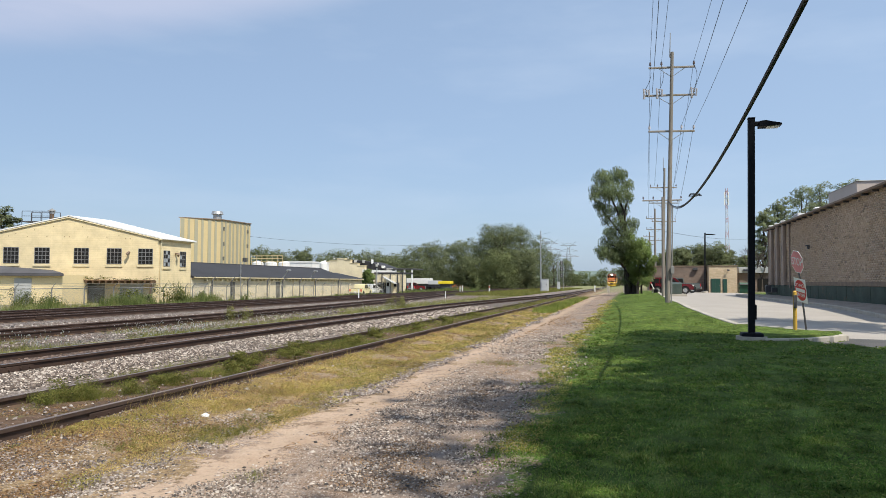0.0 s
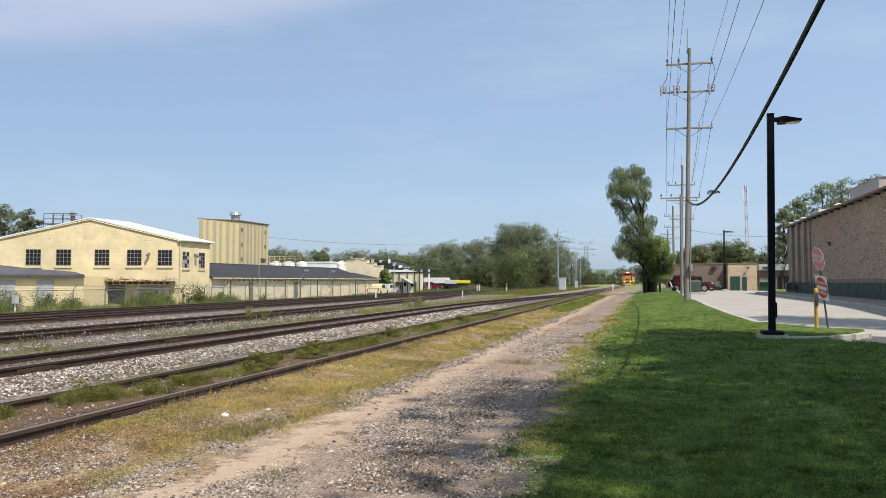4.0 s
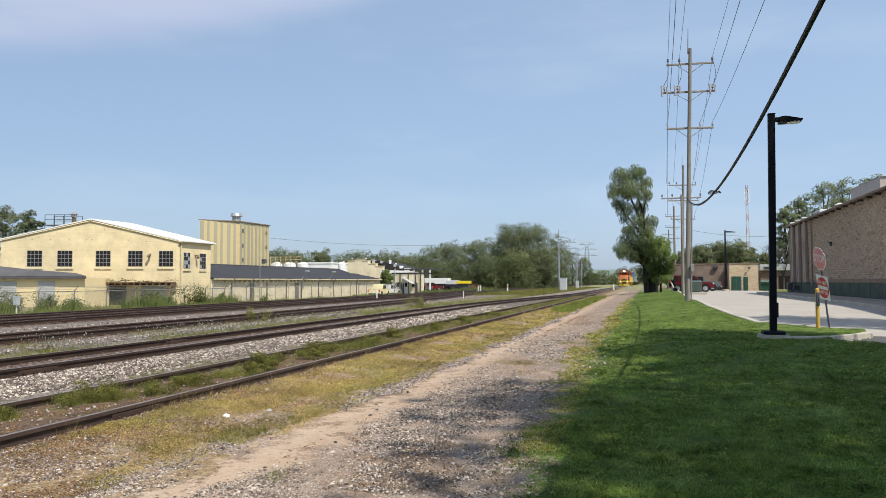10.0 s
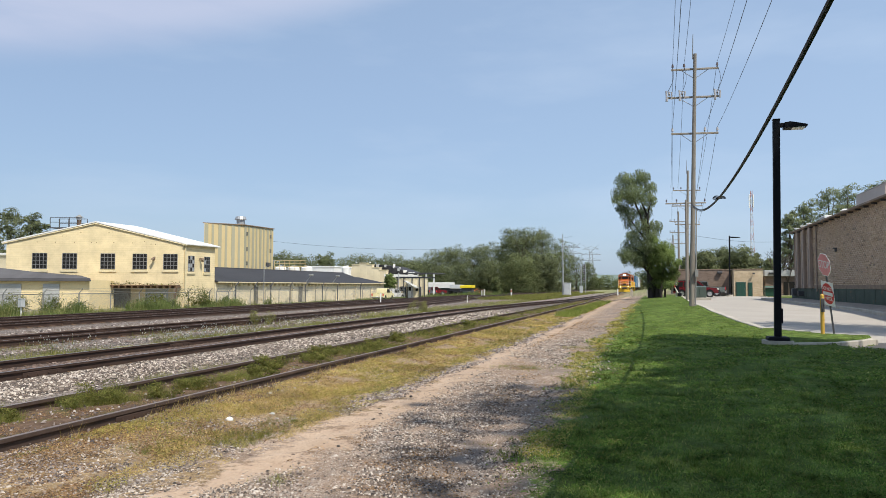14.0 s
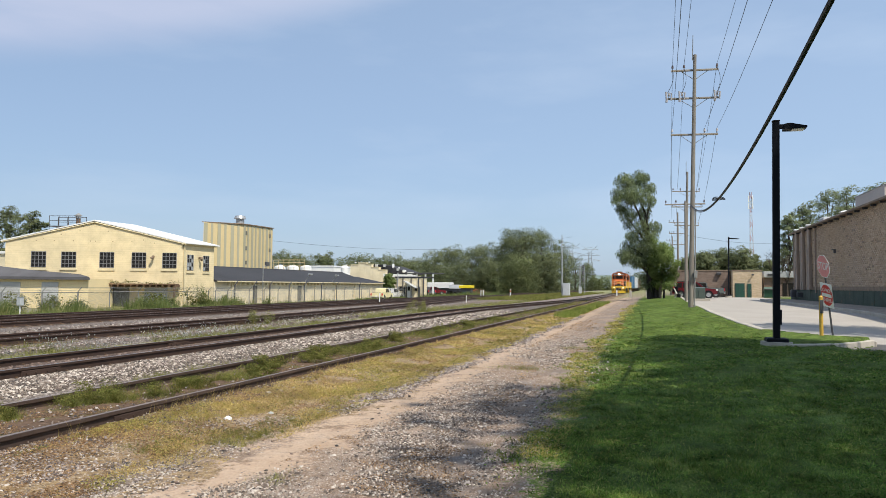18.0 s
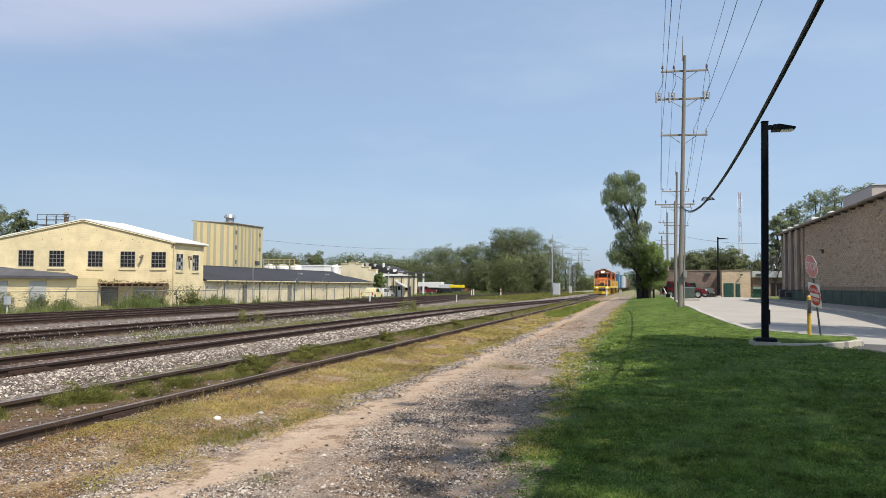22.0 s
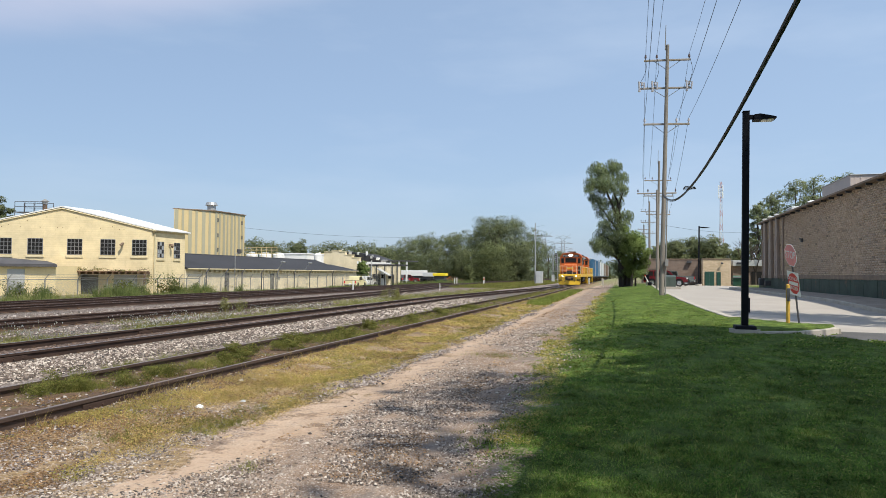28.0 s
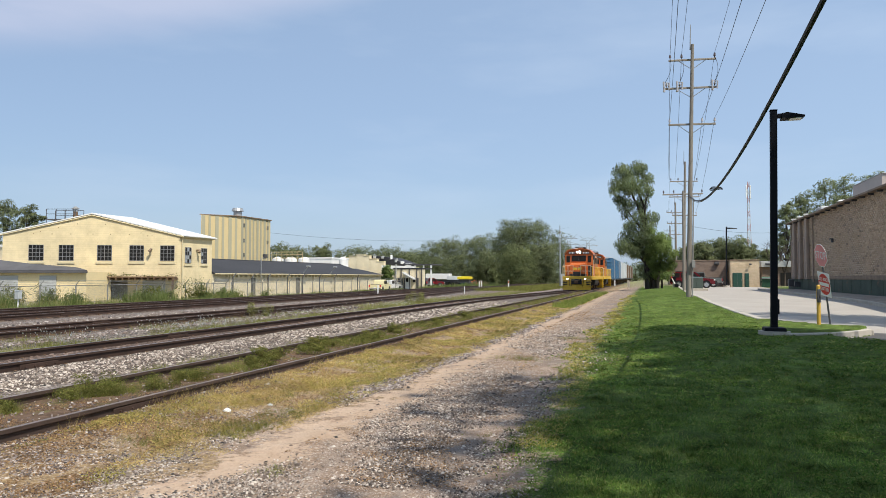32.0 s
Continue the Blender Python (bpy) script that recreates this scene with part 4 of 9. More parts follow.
def lean_to():
    """Low cream annex with a sloping dark roof in front of the gable's far half."""
    t = thing("lean_to_shed", "low cream shed with sagging dark grey roof", "shed", kind="structure")
    m = Matrix(((-0.961, -0.277, 0, -45.6), (-0.277, 0.961, 0, 51.3), (0, 0, 1, 0.3), (0, 0, 0, 1)))
    body = bmnew()
    prism(body, [(0, -0.9), (0, 1.75), (24, 1.75), (24, -0.9)], 0.0, 4.6, "y")
    o = part("wall", body, M["cream"], t)
    o.matrix_basis = m
    bm = bmnew()
    vs = [bm.verts.new(p) for p in ((-0.2, -0.3, 1.76), (24, -0.3, 1.8), (24, 5.2, 4.3), (8, 5.0, 2.45), (3.0, 4.6, 2.05),
                                    (-0.2, -0.3, 1.9), (24, -0.3, 1.94), (24, 5.2, 4.45), (8, 5.0, 2.6), (3.0, 4.6, 2.2))]
    for q in ((0, 1, 2, 3, 4), (9, 8, 7, 6, 5), (0, 5, 6, 1), (1, 6, 7, 2), (2, 7, 8, 3), (3, 8, 9, 4), (4, 9, 5, 0)):
        bm.faces.new([vs[i] for i in q])
    o = part("roof", bm, M["grey_roof"], t)
    o.matrix_basis = m
    for x0, x1 in ((2.5, 3.9), (5.7, 7.6)):
        dd = part("door", B((x0, -0.06, -0.3), (x1, 0.02, 1.45), 0.01), M["grey_panel"], t)
        dd.matrix_basis = m
    part("roof_hatch", B((13.5, 1.2, 2.3), (15.2, 2.2, 2.85), 0.03), M["frame_dark"], t).matrix_basis = m
    bm = B((-0.25, -0.4, 1.66), (24, -0.3, 1.8), 0.01)
    o = part("gutter", bm, M["grey_roof"], t)
    o.matrix_basis = m


lean_to()


def long_shed():
    """Low store with a dark roof, running along the fence."""
    s = thing("long_shed", "long low cream store with dark pitched roof", "store", -42, 0, 0, kind="structure")
    y0, y1 = 64.2, 111.5
    part("wall", B((-9, y0, -0.5), (0, y1, 1.95)), M["cream_low"], s)
    bm = bmnew()
    prism(bm, [(0.3, 1.92), (0.3, 2.04), (-4.5, 3.62), (-9.3, 2.04), (-9.3, 1.92)], y0 - 0.0, y1 - 6, "y")
    part("roof", bm, M["dark_roof"], s)
    bm = bmnew()
    prism(bm, [(0.3, 1.92), (0.3, 2.04), (-4.5, 3.0), (-9.3, 2.04), (-9.3, 1.92)], y1 - 6, y1 + 0.3, "y")
    part("roof", bm, M["dark_roof"], s, "lower end of the roof")
    part("ridge_cap", B((-4.65, y0, 3.58), (-4.35, y1 - 6, 3.66), 0.01), M["grey_roof"], s)
    part("gutter", B((0.28, y0, 1.88), (0.42, y1, 2.0), 0.02), M["sill"], s)
    for y in np.arange(y0 + 3, y1, 6.5):
        part("pilaster", B((0, y, -0.4), (0.12, y + 0.3, 1.9)), M["cream_low"], s)
    # small louvred openings low in the wall
    for y in np.arange(y0 + 5, y1 - 2, 3.3):
        v = part("wall_vent", B((-0.02, y, 0.0), (0.035, y + 0.9, 0.22)), M["sill"], s)
    for y, w, h in ((71.5, 0.9, 2.0), (82, 1.0, 2.0)):
        part("door", B((-0.02, y, -0.4), (0.05, y + w, h - 0.5), 0.01), M["bay_dark"], s)
    for y in (83.5, 91.5):
        bm = tube(bmnew(), (0.2, y, 2.0), (0.9, y, 2.9), 0.045)
        box(bm, (0.75, y - 0.3, 2.85), (1.15, y + 0.3, 3.05), 0.04)
        part("floodlight", bm, M["steel"], s)


long_shed()


def striped_tower():
    t = thing("striped_tower", "tall sheet-metal tower in yellow and grey stripes", "tower", kind="structure")
    A, C, D = Vector((-55.14, 81.64)), Vector((-51.9, 85.7)), Vector((-51.67, 93.06))
    far = A + (D - C)
    bm = bmnew()
    prism(bm, [A[:], C[:], D[:], far[:]], -0.4, 9.55)
    part("wall", bm, M["stripe_yellow"], t)
    for p, q, n in ((A, C, 6), (C, D, 8)):
        d = (q - p).normalized()
        nn = Vector((d.y, -d.x))
        for i in range(n):
            s = (q - p).length * (i + 0.08) / n
            w = (q - p).length / n * (0.34 if i % 2 else 0.5)
            a = p + d * s
            m = Matrix(((d.x, nn.x, 0, a.x), (d.y, nn.y, 0, a.y), (0, 0, 1, 0), (0, 0, 0, 1)))
            part("stripe_panel", B((0, -0.02, -0.3), (w, 0.05, 9.5)), M["stripe_grey"], t).matrix_basis = m
    bm = bmnew()
    grow = 0.15
    prism(bm, [(A.x - grow, A.y - grow), (C.x + grow, C.y - grow), (D.x + grow, D.y + grow), (far.x - grow, far.y + grow)], 9.55, 9.66)
    part("coping", bm, M["eave"], t)
    d = (D - C).normalized()
    m = Matrix(((d.x, d.y, 0, C.x), (d.y, -d.x, 0, C.y), (0, 0, 1, 0), (0, 0, 0, 1)))
    for y in (0.5, 6.4):
        for z in (4.3, 6.2, 8.2):
            part("vent_window", B((y, -0.02, z), (y + 0.38, 0.07, z + 0.5), 0.01), M["bay_dark"], t).matrix_basis = m
    c = (A + D) / 2
    vent = tube(bmnew(), (c.x, c.y, 9.75), (c.x, c.y, 10.45), 0.55, seg=14)
    tube(vent, (c.x, c.y, 10.45), (c.x, c.y, 10.85), 0.8, 0.65, seg=14)
    part("roof_vent", vent, M["steel"], t)


striped_tower()


# ---- trees ----
def leaf_cloud(rng, blobs, count, size, droop=0.0, toss=0.4):
    """Leaf sprays in uneven clumps: blobs are (x, y, z, rx, ry, rz). Returns verts, faces."""
    blobs = np.asarray(blobs, float)
    # break every clump into smaller, uneven ones round its rim
    sub = []
    for bx, by, bz, rx, ry, rz in blobs:
        for _ in range(13):
            d = rng.normal(size=3)
            d /= np.linalg.norm(d)
            k = rng.uniform(0.3, 0.55)
            r = rng.uniform(0.5, 0.97)
            sub.append((bx + d[0] * rx * r, by + d[1] * ry * r, bz + d[2] * rz * r, rx * k, ry * k, rz * k * rng.uniform(0.6, 1.1) * (1 + 0.7 * droop)))
    blobs = np.concatenate([np.asarray(sub), blobs * np.array([1, 1, 1, 0.8, 0.8, 0.8])])
    vol = blobs[:, 3] * blobs[:, 4] * blobs[:, 5]
    vol[len(sub):] *= 0.35
    pick = rng.choice(len(blobs), count, p=vol / vol.sum())
    d = rng.normal(size=(count, 3))
    d /= np.linalg.norm(d, axis=1)[:, None]
    r = rng.uniform(0.45, 1.06, count) ** 0.5
    c = blobs[pick, :3] + d * r[:, None] * blobs[pick, 3:6]
    nrm = d + rng.normal(0, toss, (count, 3))
    nrm[:, 2] += 0.35
    nrm /= np.linalg.norm(nrm, axis=1)[:, None]
    a = np.cross(nrm, rng.normal(size=(count, 3)))
    a /= np.linalg.norm(a, axis=1)[:, None]
    if droop:
        a = a * (1 - droop) + np.array([0, 0, -1]) * droop
        a /= np.linalg.norm(a, axis=1)[:, None]
    b = np.cross(nrm, a)
    s = size * rng.uniform(0.55, 1.35, count)[:, None]
    w = s * rng.uniform(0.35, 0.6, count)[:, None]
    V = np.stack([c - a * s, c - b * w, c + a * s, c + b * w], 1).reshape(-1, 3)
    F = np.arange(count * 4).reshape(-1, 4)
    home = np.concatenate([np.repeat(np.arange(len(blobs) - len(sub)), 13), np.arange(len(blobs) - len(sub))])[pick]
    main = blobs[len(sub):][home]
    lump = (c - main[:, :3]) / (main[:, 3:6] + 1e-6)
    lump /= np.linalg.norm(lump, axis=1)[:, None] + 1e-6
    mid = blobs[:, :3].mean(0)
    out = (c - mid) / (np.linalg.norm(c - mid, axis=1)[:, None] + 1e-6)
    soft = 0.3 * d + 0.8 * lump + 0.5 * out + 0.15 * nrm + np.array([0, 0, 0.12])
    soft /= np.linalg.norm(soft, axis=1)[:, None]
    return V, F, np.repeat(soft, 4, 0)


def strands(rng, blobs, count, length, leaf):
    """Hanging twigs with narrow leaves, for a willow's crown."""
    blobs = np.asarray(blobs, float)
    vol = blobs[:, 3] * blobs[:, 4] * blobs[:, 5]
    pick = rng.choice(len(blobs), count, p=vol / vol.sum())
    d = rng.normal(size=(count, 3))
    d /= np.linalg.norm(d, axis=1)[:, None]
    c = blobs[pick, :3] + d * (rng.random(count) ** 0.45)[:, None] * blobs[pick, 3:6] * np.array([1.15, 1.15, 1.0])
    c[:, 2] += 0.3 * blobs[pick, 5]
    out = np.stack([d[:, 0], d[:, 1], np.zeros(count)], 1) * 0.5 + rng.normal(0, 0.15, (count, 3))
    n = 7
    V, N = [], []
    ln = length * rng.uniform(0.4, 1.3, count)[:, None]
    for i in range(n):
        s = (i + 0.5) / n
        p = c + ln * (out * (s - 0.45 * s * s) + np.array([0, 0, 0.1]) * (1 - s) - np.array([0, 0, 1]) * s * s)
        a = rng.normal(0, 0.5, (count, 3)) + np.array([0, 0, -0.9])
        a /= np.linalg.norm(a, axis=1)[:, None]
        b = np.cross(a, rng.normal(size=(count, 3)))
        b /= np.linalg.norm(b, axis=1)[:, None]
        h, w = leaf * rng.uniform(0.7, 1.3, count)[:, None], leaf * 0.33
        V.append(np.stack([p - a * h, p + b * w, p + a * h, p - b * w], 1))
        soft = 0.8 * d + 0.5 * rng.normal(size=(count, 3)) + np.array([0, 0, 0.2])
        face = np.cross(V[-1][:, 1] - V[-1][:, 0], V[-1][:, 2] - V[-1][:, 0])
        turn = (face * soft).sum(1) < 0
        V[-1][turn] = V[-1][turn][:, ::-1]
        N.append(np.repeat(soft / np.linalg.norm(soft, axis=1)[:, None], 4, 0))
    V = np.concatenate(V).reshape(-1, 3)
    return V, np.arange(len(V)).reshape(-1, 4), np.concatenate(N)


def tree(label, x, y, z, height, spread, seed, mat="leaf_a", count=2500, leaf=0.35, low=0.15, blobs=None, droop=0.0, clump=1.0, group="trees", name="tree", lean=(0, 0), toss=0.4):
    """A tapered trunk with limbs and a crown of many leaf sprays in clumps."""
    rng = np.random.default_rng(seed)
    t = thing(name, label, "tree", x, y, z, group=group)
    if blobs is None:
        blobs = []
        k = 22
        for i in range(k):
            h = low + (1 - low) * (i + 0.5) / k
            wide = spread * (0.95 - 0.75 * abs(h - 0.52) ** 1.3 * 1.9) * (0.75 + 0.25 * rng.random())
            ang = i * 2.4 + rng.uniform(-0.5, 0.5)
            off = wide * rng.uniform(0.35, 0.8)
            rr = spread * rng.uniform(0.3, 0.48) * clump
            blobs.append((off * cos(ang), off * sin(ang), h * height - rr * 0.25, rr, rr, rr * 0.75))
    V, F, N = strands(rng, blobs, count // 7, 0.36, leaf) if droop > 0.5 else leaf_cloud(rng, blobs, count, leaf, droop, toss)
    raw("crown", V, F, M[mat], t, normals=N)
    bm = bmnew()
    top = Vector((lean[0], lean[1], height * 0.72))
    r = max(0.1, height * 0.022)
    prev = Vector((0, 0, -0.3))
    n = 5
    for i in range(1, n + 1):
        q = top * (i / n) + Vector((rng.normal(0, 0.05) * height * 0.3, rng.normal(0, 0.05) * height * 0.3, 0)) * (i < n)
        tube(bm, prev, q, r * (1.25 - i * 0.2 + 0.2), r * (1.25 - i * 0.2), 8)
        prev = q
    for i in range(0, len(blobs), max(1, len(blobs) // 9)):
        bx, by, bz = blobs[i][:3]
        h = min(max(bz * 0.6, height * 0.15), height * 0.7)
        tube(bm, top * (h / (height * 0.72)), (bx, by, bz), r * 0.45, r * 0.12, 6)
    part("trunk", bm, M["bark"], t)
    return t


M["leaf_w"] = foliage("willow_leaf", (0.165, 0.21, 0.105), (0.225, 0.275, 0.14), None, 0.0, 0.5, 0.27, 18.0)


def big_willow():
    """The tall ragged tree beside the crossing, with its leafy bush."""
    Y = 76.0
    k = Y / 1305 * 1.0405
    def at(px, py):
        return ((px - 1160) * k * 0.93, (528 - py) * k)
    rng = np.random.default_rng(11)
    spots = [(1105, 318, 16), (1132, 312, 17), (1148, 330, 13), (1095, 340, 13), (1120, 345, 20), (1145, 352, 14), (1100, 365, 12), (1112, 378, 14), (1138, 375, 14), (1092, 352, 9), (1110, 392, 9),
             (1135, 398, 14), (1155, 400, 13), (1120, 415, 13), (1148, 418, 14), (1108, 430, 10), (1130, 440, 20), (1110, 455, 14), (1105, 448, 13), (1140, 460, 17), (1128, 462, 13), (1150, 440, 15), (1142, 488, 12), (1146, 502, 10)]
    blobs = []
    for px, py, r in spots:
        x, z = at(px, py)
        rr = r * k * 0.88
        z = z * 0.93 - 0.2
        x += 0.25
        blobs.append((x, rng.normal(0, 0.9), z, rr, rr * 1.3, rr))
    willow = tree("tall ragged willow with hanging leaves beside the crossing", 0, Y, 0.4, 12.2, 3.0, 5, "leaf_w", 42000, 0.085, blobs=blobs, droop=0.55, lean=(-0.9, 0.2))
    V, F, N = leaf_cloud(rng, blobs, 11000, 0.1, 0.3)
    raw("inner_leaves", V, F, M["leaf_w"], willow, normals=N)
    # leaning trunk with forked limbs that show through the crown
    for pts, r in (((1158, 522, 1152, 470, 1150, 425, 1141, 372, 1128, 340), 0.2), ((1150, 430, 1140, 412, 1124, 405), 0.07), ((1152, 462, 1130, 440, 1112, 432), 0.08), ((1143, 380, 1150, 356, 1148, 335), 0.06)):
        bm = bmnew()
        run = [at(u, v) for u, v in zip(pts[::2], pts[1::2])]
        for i, ((x0, z0), (x1, z1)) in enumerate(zip(run, run[1:])):
            tube(bm, (x0 + 0.25, 0, z0 * 0.93 - 0.2), (x1 + 0.25, 0, z1 * 0.93 - 0.2), r * (1 - 0.18 * i), r * (1 - 0.18 * (i + 1)), 8)
        part("limb", bm, M["bark_dark"], willow)
    spots = [(1165, 445, 15), (1180, 455, 14), (1172, 465, 16), (1188, 475, 13), (1165, 485, 13), (1180, 495, 12), (1192, 490, 9), (1155, 470, 12), (1170, 505, 11), (1185, 507, 9), (1165, 490, 13)]
    blobs = []
    for px, py, r in spots:
        x, z = at(px, py)
        rr = r * k
        blobs.append((x - 0.6, rng.normal(0, 0.8), z, rr, rr * 1.2, rr))
    tree("bushy young tree with bright leaves beside the willow", 0.6, Y - 1.5, 0.4, 5.2, 2.2, 6, "leaf_y", 22000, 0.075, blobs=blobs, droop=0.3, lean=(0.2, 0))
    # several bare stems at the foot
    st = thing("sapling_cluster", "cluster of dark stems at the willow's foot", "sapling", 0, Y - 0.6, 0.4)
    for dx, hx, h, r in ((-0.3, -0.8, 5.5, 0.22), (0.15, 0.5, 4.5, 0.2), (0.45, 1.3, 4.2, 0.14), (-0.6, -1.2, 3.5, 0.1), (0.9, 1.5, 3.0, 0.09)):
        part("stem", tube(bmnew(), (dx, 0, -0.3), (hx * 0.6, 0.2, h), r * 1.2, r * 0.6, 8), M["bark_dark"], st)


big_willow()


def pix_place(px, py, Y):
    """Rough place of a far thing seen at that bearing, at distance Y along the line."""
    yaw, k = radians(16.06), 1305.0
    bear = math.atan2(px - 784, k) - yaw
    x = Y * math.tan(bear)
    dep = Y * cos(yaw) - x * sin(yaw)
    return x, 1.62 + (504 - py) * dep / k * 1.0, dep / k


def far_tree(px, top, Y, wpx, mat, seed, base=-0.3, count=2200, label="broad leafy tree in the belt beyond the yard", low=0.05, leaf=None, clump=1.0):
    x, zt, s = pix_place(px, top, Y)
    tree(label, x, Y, base, zt - base, wpx * s / 2, seed, mat, count, leaf or max(0.2, s * 1.5), low, clump=clump, toss=0.22, group="far tree belt")


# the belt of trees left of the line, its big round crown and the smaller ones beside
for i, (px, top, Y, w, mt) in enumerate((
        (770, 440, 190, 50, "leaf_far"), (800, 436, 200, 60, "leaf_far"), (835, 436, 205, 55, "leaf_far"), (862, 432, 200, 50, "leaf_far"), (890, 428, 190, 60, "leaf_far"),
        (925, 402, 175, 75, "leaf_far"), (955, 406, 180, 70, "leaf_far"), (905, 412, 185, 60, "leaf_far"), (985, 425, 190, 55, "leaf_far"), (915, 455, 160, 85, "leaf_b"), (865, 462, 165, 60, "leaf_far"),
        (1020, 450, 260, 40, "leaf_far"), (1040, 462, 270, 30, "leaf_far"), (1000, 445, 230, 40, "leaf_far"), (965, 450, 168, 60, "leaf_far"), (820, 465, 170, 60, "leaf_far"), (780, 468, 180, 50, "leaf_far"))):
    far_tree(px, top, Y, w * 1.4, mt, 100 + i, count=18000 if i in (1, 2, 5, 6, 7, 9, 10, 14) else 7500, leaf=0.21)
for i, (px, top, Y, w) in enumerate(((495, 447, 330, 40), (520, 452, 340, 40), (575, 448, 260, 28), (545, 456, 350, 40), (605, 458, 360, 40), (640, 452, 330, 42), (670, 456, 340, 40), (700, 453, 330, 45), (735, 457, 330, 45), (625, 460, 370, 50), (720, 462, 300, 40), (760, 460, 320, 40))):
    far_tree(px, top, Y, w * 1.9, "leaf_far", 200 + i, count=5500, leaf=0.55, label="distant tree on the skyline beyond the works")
for i, (px, top, Y, w) in enumerate(((1108, 480, 300, 36), (1130, 478, 290, 36), (1150, 480, 280, 36), (1170, 480, 290, 36), (1190, 478, 270, 40), (1075, 487, 330, 40), (1062, 490, 320, 30), (1092, 492, 340, 30), (1050, 488, 300, 25))):
    far_tree(px, top, Y, w, "leaf_b", 300 + i, count=1800, label="low bushy tree far along the line")
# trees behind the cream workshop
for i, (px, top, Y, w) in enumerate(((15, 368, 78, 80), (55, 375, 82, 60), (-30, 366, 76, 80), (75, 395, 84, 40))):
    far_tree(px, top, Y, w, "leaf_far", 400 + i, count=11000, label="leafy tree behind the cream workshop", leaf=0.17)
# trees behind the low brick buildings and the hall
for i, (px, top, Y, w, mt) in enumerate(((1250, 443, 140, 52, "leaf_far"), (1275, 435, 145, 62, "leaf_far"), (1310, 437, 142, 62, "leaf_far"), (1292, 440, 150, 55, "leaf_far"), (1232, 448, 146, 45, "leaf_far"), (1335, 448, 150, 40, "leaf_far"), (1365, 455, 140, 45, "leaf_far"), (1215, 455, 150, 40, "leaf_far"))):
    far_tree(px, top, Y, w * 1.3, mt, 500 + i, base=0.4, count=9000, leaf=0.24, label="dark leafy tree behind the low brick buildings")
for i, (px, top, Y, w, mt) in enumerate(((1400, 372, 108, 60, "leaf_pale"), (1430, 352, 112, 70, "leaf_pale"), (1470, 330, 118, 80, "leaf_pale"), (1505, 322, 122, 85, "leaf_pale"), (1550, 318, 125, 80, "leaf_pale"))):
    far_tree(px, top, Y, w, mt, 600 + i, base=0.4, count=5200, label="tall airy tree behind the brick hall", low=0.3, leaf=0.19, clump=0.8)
# big trees on the lawn behind the camera's shoulder, whose shade lies on the near grass
for i, (x, y, h, s, leaves) in enumerate(((9.4, 12.1, 16.0, 5.0, 9000), (7.6, 3.5, 16.0, 5.6, 5700), (8.0, -5.0, 15.0, 5.5, 4300), (13.0, 8.6, 15.5, 5.0, 9000), (6.3, -2.2, 13.5, 4.0, 3000), (10.8, 14.4, 19.0, 3.6, 7500), (7.3, 9.4, 12.0, 3.0, 5200), (11.3, 26.3, 13.0, 3.4, 2000))):
    up = 7.0
    low = (0.62 if h > 18 else 0.36) * h + up
    tree("tall shade tree with a high crown on the lawn", x + 0.53 * up, y - 0.415 * up, 0.1, h + up, s, 700 + i, "leaf_a", leaves, 0.24, low / (h + up), group="shade trees")

M["hill"] = surface("wooded_hill", (0.15, 0.2, 0.17), 0.2, 0.02, 0.95, grain=0.2, bump=0)
# low wooded hill on the horizon
hill = bmnew()
sweep(hill, [(x, 1500 + 60 * sin(x * 0.004), 0) for x in range(-1500, 1500, 100)], [(120, -5), (60, 14), (0, 24), (-80, 22), (-200, -5)])
tagged(part("backdrop", hill, M["hill"] if "hill" in M else M["leaf_c"], smooth=True), "low wooded hill on the horizon", "hill", kind="structure")


